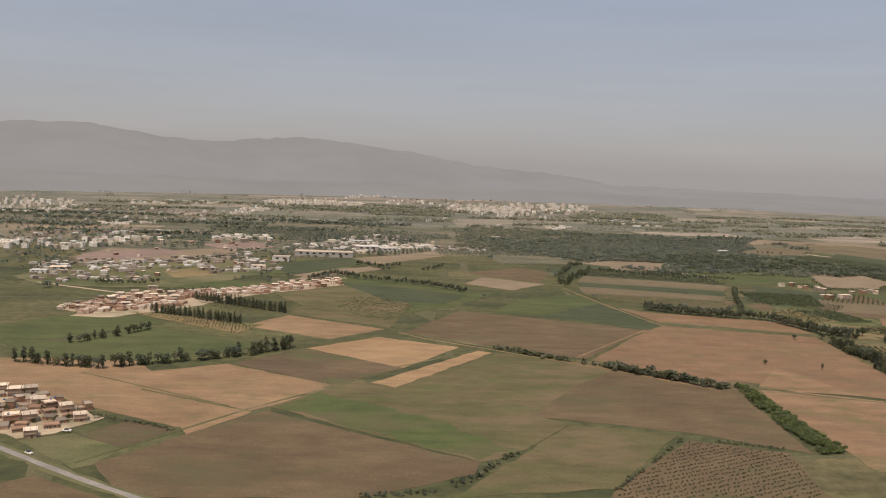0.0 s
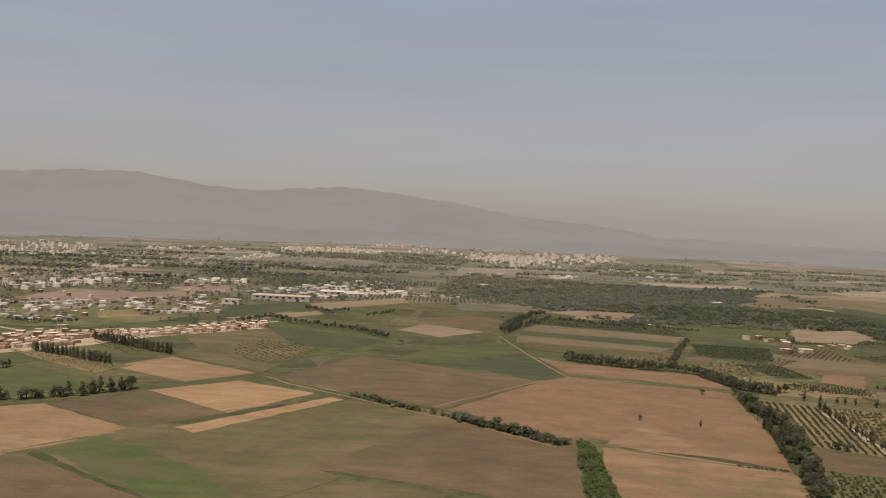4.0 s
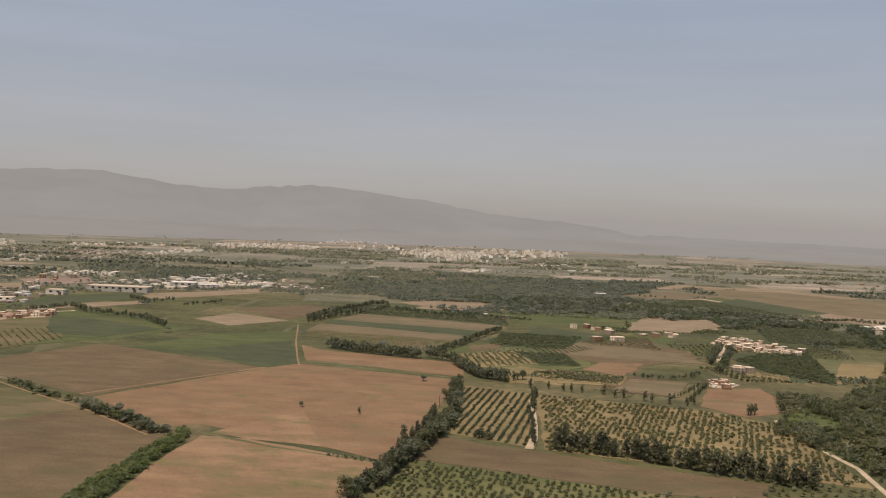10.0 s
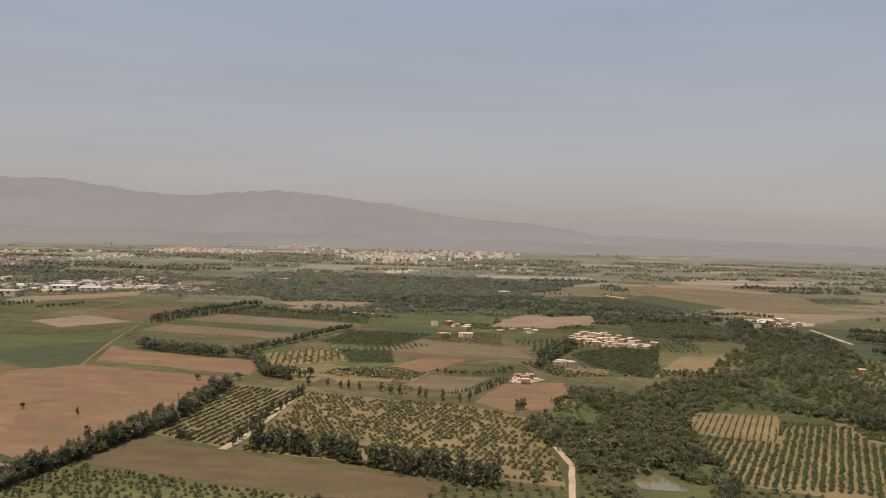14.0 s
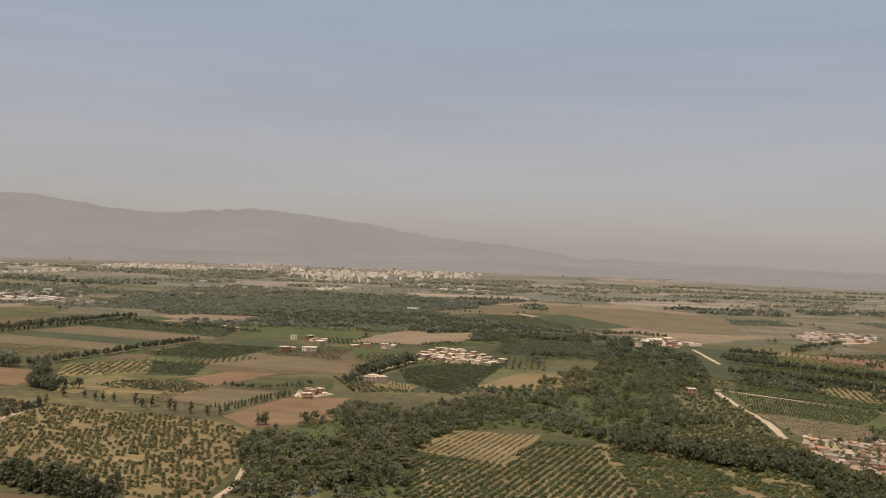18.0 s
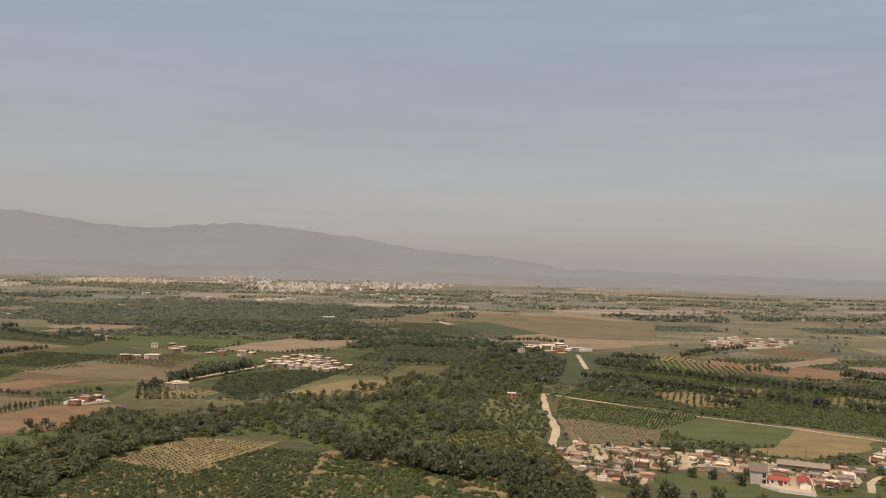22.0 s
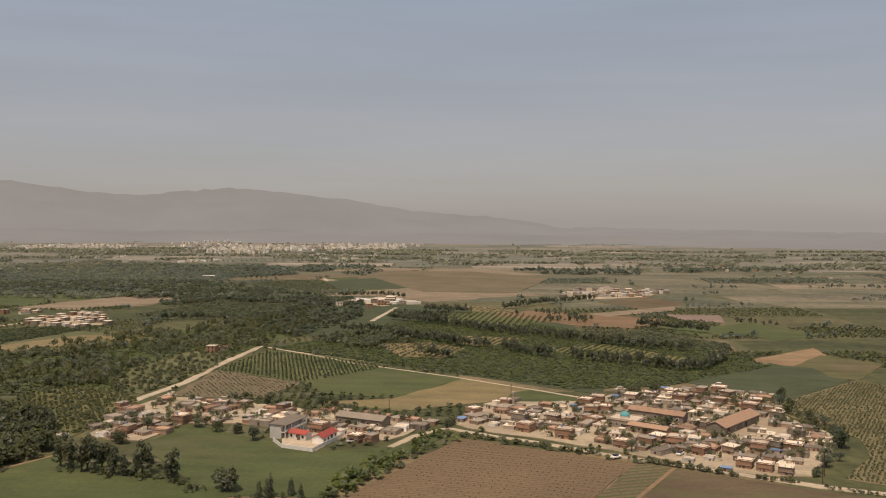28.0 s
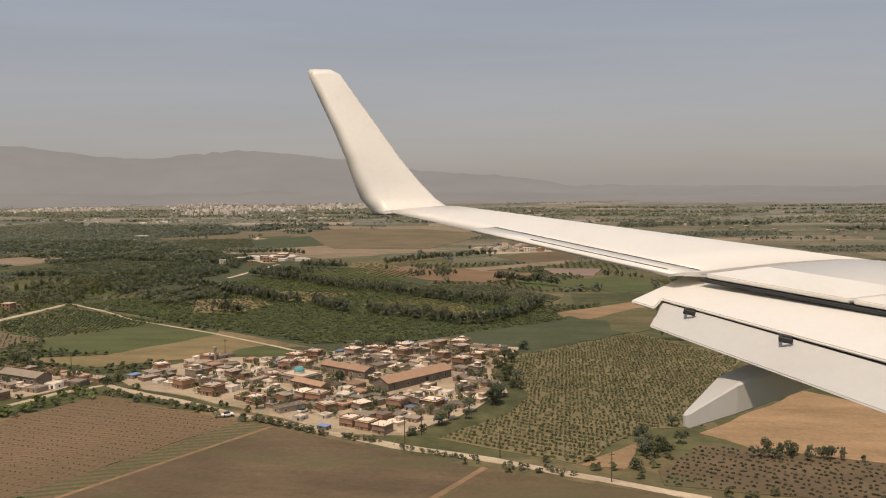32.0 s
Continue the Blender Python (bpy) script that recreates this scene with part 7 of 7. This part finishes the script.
grove("citrus_grove", "dark grove beside a track", [(349, 989), (429, 982), (408, 896), (340, 899)], -27, 3.4, 4.2, 1.6, 2.2, LEAF_CITRUS, 405, near=False, gaps=0.05, jitter=0.4)
grove("orchard", "rows of low bushes on a strip", [(161, 931), (304, 911), (299, 854), (167, 889)], -13, 2.4, 6.5, 0.8, 1.2, LEAF_MID, 406, near=False, gaps=0.12, jitter=0.2)
grove("bushes", "bushes on olive scrub", [(319, 829), (355, 883), (387, 865), (359, 790), (333, 789)], 34, 5, 5.5, 1.3, 2.0, LEAF_MID, 407, near=False, gaps=0.35, jitter=1.4)
grove("orchard", "dark trees in dry rows", [(381, 777), (448, 767), (438, 737), (372, 750)], -16, 2.6, 4.6, 1.15, 1.8, LEAF_CITRUS, 408, near=False, gaps=0.12, jitter=0.3)
grove("orchard", "orchard in dry stripes", [(311, 830), (361, 865), (381, 811), (332, 777)], 102, 2.4, 5.2, 1.0, 1.7, LEAF_OLIVE, 409, near=False, gaps=0.06, jitter=0.2)
grove("orchard", "small trees on a dry plot", [(382, 769), (395, 786), (448, 774), (435, 742), (401, 742)], -19, 2.4, 4.2, 1.0, 1.6, LEAF_CITRUS, 410, near=False, gaps=0.12, jitter=0.25)
grove("orchard", "dark green bush rows", [(363, 865), (406, 868), (417, 807), (384, 806)], -19, 3.0, 4.0, 1.5, 1.8, LEAF_CITRUS, 411, near=False, gaps=0.06, jitter=0.3)
grove("orchard", "light trees beside a tree row", [(418, 716), (428, 740), (447, 706), (438, 682)], -32, 2.8, 4.6, 0.9, 1.5, LEAF_YELLOW, 412, near=False, gaps=0.15, jitter=0.3)
grove("citrus_grove", "even dark green grove beside a hamlet", [(572, 824), (557, 888), (589, 932), (640, 952), (617, 817), (608, 787)], 60, 2.8, 3.4, 1.75, 2.0, LEAF_CITRUS, 413, near=False, gaps=0.03, jitter=0.4)
grove("orchard", "young trees round a white farmhouse", [(551, 805), (559, 831), (580, 814), (575, 791)], 40, 2.6, 4.4, 0.8, 1.4, LEAF_OLIVE, 414, near=False, gaps=0.1, jitter=0.2)
grove("citrus_grove", "deep green grove in the valley", [(626, 1024), (644, 1161), (736, 1142), (747, 1051), (667, 1024)], 33, 4.0, 4.6, 2.2, 2.4, LEAF_MID, 415, near=False, gaps=0.04, jitter=0.4)
grove("orchard", "orchard rows on dry soil", [(372, 894), (388, 947), (435, 907), (413, 873), (394, 860)], 104, 3.0, 5, 1.0, 1.7, LEAF_OLIVE, 416, near=False, gaps=0.1, jitter=0.3)
grove("orchard", "orchard rows in a green plot", [(426, 943), (458, 1016), (496, 1001), (499, 921), (443, 929)], 63, 3.2, 5, 1.1, 1.6, LEAF_CITRUS, 417, near=False, gaps=0.1, jitter=0.3)
grove("orchard", "light green striped orchard", [(870, 1070), (930, 1117), (997, 1063), (950, 1004), (912, 1014)], 87, 2.6, 5.4, 1.1, 1.7, LEAF_CITRUS, 418, near=False, gaps=0.05, jitter=0.2)
grove("orchard", "small trees in dry stripes", [(902, 1158), (942, 1142), (963, 1098), (909, 1122)], 72, 3, 6, 1.0, 1.6, LEAF_MID, 419, near=False, gaps=0.08, jitter=0.2)
grove("orchard", "orchard rows on dry ground", [(911, 944), (970, 937), (946, 898), (925, 908)], 77, 2.4, 4.8, 1.0, 1.7, LEAF_CITRUS, 420, near=False, gaps=0.06, jitter=0.2)
grove("orchard", "yellowish orchard rows", [(985, 893), (1026, 920), (1082, 853), (1057, 844), (1006, 861)], 70, 2.2, 4.6, 1.0, 1.6, LEAF_YELLOW, 421, near=False, gaps=0.05, jitter=0.2)
grove("orchard", "broken orchard rows on dry ground", [(872, 895), (906, 907), (931, 885), (923, 846), (896, 844)], 79, 2.4, 4.6, 1.0, 1.7, LEAF_CITRUS, 422, near=False, gaps=0.2, jitter=0.4)
grove("citrus_grove", "deep green groves behind the village lane", [(812, 864), (857, 1013), (918, 1075), (1091, 908), (1116, 847), (1047, 775), (999, 760)], AX + 10, 2.7, 3.6, 1.5, 1.7, LEAF_GROVE, 430, near=False, gaps=0.06, jitter=0.35, clear=VALLEY)
grove("citrus_grove", "green grove at a windbreak", [(987, 988), (1054, 996), (1093, 951), (1107, 935), (1101, 911), (1037, 921)], -21, 3.4, 4.2, 1.7, 1.8, LEAF_MID, 424, near=False, gaps=0.05, jitter=0.4)
grove("orchard", "dark bushes by a dirt track", [(579, 1385), (615, 1471), (655, 1490), (734, 1319), (700, 1282)], -24, 3.4, 6, 1.5, 1.8, LEAF_MID, 425, near=False, gaps=0.08, jitter=0.3)

grove("orchard", "dark orchard rows beside the village road", ROWS_PLOT, AX + 60, 2.2, 4.4, 1.1, 1.9, LEAF_CITRUS, 238, gaps=0.1, jitter=0.2)
grove("bushes", "scattered bushes on scrubby grass", SCRUB_PLOT, 20, 4.2, 4.6, 1.4, 2.6, LEAF_OLIVE, 239, gaps=0.25, jitter=1.2, category="bushes")

# garden trees between the village houses
rng = np.random.default_rng(171)
pts = []
for corners, n in (([(814, 635), (814, 705), (875, 693), (937, 682), (931, 649), (864, 663)], 110), ([(958, 677), (1024, 749), (1096, 761), (1096, 666), (1078, 628), (1014, 649)], 260), ([(-316, 507), (-214, 464), (-169, 427), (-194, 391), (-249, 417)], 40)):
    xs, ys = np.array([p[0] for p in corners]), np.array([p[1] for p in corners])
    x, y = rng.uniform(xs.min(), xs.max(), n * 6), rng.uniform(ys.min(), ys.max(), n * 6)
    ok = inside(x, y, corners)
    pts += list(zip(x[ok][:n], y[ok][:n]))
pts = np.array(pts)
stuff("garden_trees", "small dark garden trees and bushes between houses", pts, rng.uniform(0.6, 1.5, len(pts)), rng.uniform(1.5, 4.0, len(pts)), WOOD, LEAF_MID, 172, "trees")


# ---- the aircraft's wing, as it stands at the end of the flight ----
def paint(name, base, dirt, rough):
    m, nt, b = nodes_of(name, rough)
    b.inputs["Specular IOR Level"].default_value = 0.5
    n = noise_node(nt, 0.9, 5, 0.65, (1, 0.25, 1), 19)
    n2 = noise_node(nt, 14, 3, 0.6)
    c = mix_node(nt, base, dirt, ramp_node(nt, [(0.5, (0, 0, 0)), (0.8, (0.6, 0.6, 0.6))], n))
    c = mix_node(nt, c, ramp_node(nt, [(0.3, (0.975, 0.975, 0.975)), (0.7, (1.015, 1.015, 1.015))], n2), 1.0, "MULTIPLY")
    nt.links.new(c, b.inputs["Base Color"])
    return m


WING_WHITE = paint("white_aircraft_paint", (0.76, 0.71, 0.63), (0.64, 0.58, 0.49), 0.4)
WING_GREY = paint("pale_grey_aircraft_paint", (0.54, 0.515, 0.47), (0.47, 0.44, 0.4), 0.45)
# near-black for the shade in gaps, and for seam, wicks and brackets
GAP_AND_FITTING = paint("gap_shade_and_fitting_black", (0.03, 0.03, 0.03), (0.05, 0.045, 0.04), 0.7)
FOIL = ((1.0, 0.0, 0.0), (0.75, 0.012, 0.03), (0.5, 0.018, 0.06), (0.25, 0.014, 0.085), (0.1, 0.0, 0.08), (0.03, -0.015, 0.065), (0.0, -0.035, 0.035))
FOIL_TIP = ((1.0, 0.0, 0.0), (0.75, 0.03, 0.03), (0.5, 0.045, 0.045), (0.25, 0.05, 0.05), (0.1, 0.04, 0.04), (0.03, 0.025, 0.025), (0.0, 0.0, 0.0))


def loft(rings, material, name, parent, label="", close=True):
    """Skin through rings of equal length, capped at both ends."""
    bm = bmesh.new()
    rows = [[bm.verts.new(p) for p in r] for r in rings]
    n = len(rows[0])
    for a, b in zip(rows, rows[1:]):
        for i in range(n if close else n - 1):
            j = (i + 1) % n
            bm.faces.new((a[i], a[j], b[j], b[i]))
    bm.faces.new(rows[0][::-1])
    bm.faces.new(rows[-1])
    bmesh.ops.recalc_face_normals(bm, faces=bm.faces)
    for f in bm.faces:
        f.smooth = len(f.verts) == 4
    return part(name, bm, material, parent, label)


def skin_z(a, l):
    return -2.3 + 0.114 * l + 0.05 * a


def le(l):
    return 2.5 + 0.634 * (15.6 - l)


def te(l):
    return 1.22 + 0.44 * (15.3 - l) if l > 9.05 else 4.17 + 0.573 * (9.15 - l)


def section(l, front, back):
    """Wing section at lateral distance l, its upper skin close to the wing's plane."""
    chord = front - back
    ring = [(front - chord * x, l, skin_z(front - chord * x, l) + up * chord) for x, up, dn in FOIL]
    return ring + [(front - chord * x, l, skin_z(front - chord * x, l) - dn * chord) for x, up, dn in FOIL[-2:0:-1]]


wing = tagged(new("aircraft_wing"), "white airliner wing with lowered flaps and upturned winglet", "aircraft wing")
wing.matrix_basis = pose(1136.32, 377.2, 75.97, 0, 0, math.degrees(math.atan2(0.3321, 0.9432)))
loft([section(l, le(l), te(l) + 0.02) for l in (1.5, 3, 5, 7, 9.0)], WING_WHITE, "inner_wing", wing)
loft([section(l, le(l), te(l)) for l in (9.06, 10, 11, 12, 13, 14.2, 15.2)], WING_WHITE, "outer_wing", wing)


def skin_panel(name, l1, l0, near, far, lift, material, label=""):
    """A thin panel that lies on the upper skin, from near to far metres ahead of the rear edge."""
    rings = []
    for l in np.linspace(l1, l0, 5):
        a0, a1 = te(l) + near, te(l) + far
        c = le(l) - te(l)
        z0, z1 = skin_z(a0, l) + 0.016 * near + lift, skin_z(a1, l) + 0.016 * min(far, 0.6) * (4 / c * 0.7) + lift
        rings.append([(a0, l, z0), (a1, l, z1), (a1, l, z1 - 0.04), (a0, l, z0 - 0.04)])
    return loft(rings, material, name, wing, label)


skin_panel("aileron", 12.75, 9.12, 0.02, 0.36, 0.012, WING_WHITE, "white aileron behind a thin dark gap")
# dark strip laid on the skin as the shade of the aileron gap
skin_panel("gap_shade", 12.75, 9.12, 0.365, 0.395, 0.014, GAP_AND_FITTING)
skin_panel("trim_tab_seam", 11.6, 9.3, 0.14, 0.155, 0.018, GAP_AND_FITTING)
# winglet: bends up from the tip, leaning outward
rings = []
for l, z, front, back in ((15.18, -0.57, 2.74, 1.26), (15.42, -0.52, 2.52, 1.06), (15.58, -0.3, 2.24, 0.87), (15.7, 0.02, 1.95, 0.75), (15.86, 0.45, 1.62, 0.62), (16.1, 0.98, 1.28, 0.42), (16.4, 1.62, 0.86, 0.15), (16.58, 2.05, 0.58, -0.03), (16.62, 2.14, 0.4, 0.0)):
    c = front - back
    ring = [(front - c * x, l - up * c * 0.7, z + up * c * (0.6 if l < 15.5 else 0.1)) for x, up, dn in FOIL_TIP]
    ring += [(front - c * x, l + dn * c * 0.7, z - dn * c * (0.6 if l < 15.5 else 0.1)) for x, up, dn in FOIL_TIP[-2:0:-1]]
    rings.append(ring)
loft(rings, WING_WHITE, "winglet", wing, "tall white blended winglet")
for k in range(3):
    part("static_wick", box_bm((0.3, 0.015, 0.015), (1.1 + 0.1 * k, 15.15 - 0.12 * k, skin_z(1.2, 15.1) - 0.05)), GAP_AND_FITTING, wing)


def slab(name, corners, thick, material, label=""):
    """A thin bevelled panel through four corners, thick downward."""
    bm = bmesh.new()
    top = [bm.verts.new(p) for p in corners]
    low = [bm.verts.new((p[0], p[1], p[2] - t)) for p, t in zip(corners, thick)]
    bm.faces.new(top)
    bm.faces.new(low[::-1])
    for i in range(len(corners)):
        j = (i + 1) % len(corners)
        bm.faces.new((top[i], low[i], low[j], top[j]))
    bmesh.ops.recalc_face_normals(bm, faces=bm.faces)
    bmesh.ops.bevel(bm, geom=bm.edges[:], offset=0.012, segments=2, affect="EDGES")
    return part(name, bm, material, wing, label)


def on_wing(a, l, drop=0.0):
    return (a, l, skin_z(a, l) - drop)


# spoilers lie on the skin just ahead of its rear edge
for l1, l0 in ((8.95, 7.55), (7.52, 6.1), (6.07, 4.6)):
    slab("spoiler", [on_wing(te(l1) + 0.02, l1, -0.02), on_wing(te(l1) + 0.75, l1, -0.045), on_wing(te(l0) + 0.75, l0, -0.045), on_wing(te(l0) + 0.02, l0, -0.02)], (0.05,) * 4, WING_WHITE)
# black strip painted as gap shade, main flap, second such strip, aft flap
slab("gap_shade", [on_wing(te(9.0) + 0.1, 9.0, 0.03), on_wing(te(9.0) - 0.01, 9.0, 0.05), on_wing(te(3.5) - 0.02, 3.5, 0.05), on_wing(te(3.5) + 0.1, 3.5, 0.03)], (0.03,) * 4, GAP_AND_FITTING)
slab("flap", [(4.354, 9.522, -1.116), (5.799, 6.543, -1.325), (4.953, 5.567, -1.571), (3.745, 8.823, -1.292), (3.563, 8.599, -1.347), (3.432, 8.945, -1.317)], (0.12, 0.12, 0.03, 0.03, 0.03, 0.03), WING_WHITE, "white main flap lowered behind the wing")
slab("gap_shade", [(3.841, 9.018, -1.289), (5.07, 5.7, -1.574), (4.951, 5.564, -1.608), (3.765, 8.854, -1.322)], (0.03,) * 4, GAP_AND_FITTING)
slab("aft_flap", [(3.755, 8.876, -1.324), (4.951, 5.563, -1.613), (4.596, 5.144, -1.886), (3.49, 8.54, -1.534)], (0.05, 0.05, 0.02, 0.02), WING_GREY, "pale grey rear flap segment angled down")
for x, y, z in ((3.855, 8.352, -1.392), (4.267, 7.22, -1.49)):
    bm = bmesh.new()
    for s in (-0.05, 0.05):
        box_bm((0.12, 0.025, 0.05), (-0.01, s, 0), 0.008, bm)
    box_bm((0.025, 0.125, 0.05), (-0.06, 0, 0), 0.008, bm)
    ob = part("hinge_bracket", bm, GAP_AND_FITTING, wing, "dark metal hinge bracket in the flap gap")
    ob.matrix_basis = pose(x, y, z, 6, 8, -28)


def fairing(a0, l0, z0):
    """Wedge shaped canoe fairing, flat sided, whose rear part hangs down with the flaps."""
    rings = []
    for da, w, top, low in ((0.0, 0.025, 0.0, -0.1), (0.03, 0.05, 0.025, -0.115), (0.44, 0.19, 0.33, 0.03), (0.85, 0.2, 0.46, 0.15), (1.35, 0.2, 0.54, 0.3), (2.1, 0.17, 0.54, 0.44)):
        a, up, dn, c = a0 + da, z0 + top, z0 + low, w * 0.12
        rings.append([(a, l0 - w * 0.85, dn), (a, l0 - w, dn + c), (a, l0 - w, up - c), (a, l0 - w + c, up), (a, l0 + w - c, up), (a, l0 + w, up - c), (a, l0 + w, dn + c), (a, l0 + w * 0.85, dn)])
    ob = loft(rings, WING_GREY, "flap_fairing", wing, "pale wedge shaped flap track fairing")
    for f in ob.data.polygons:
        f.use_smooth = False


fairing(3.456, 7.6, -2.24)
fairing(4.47, 3.0, -2.39)
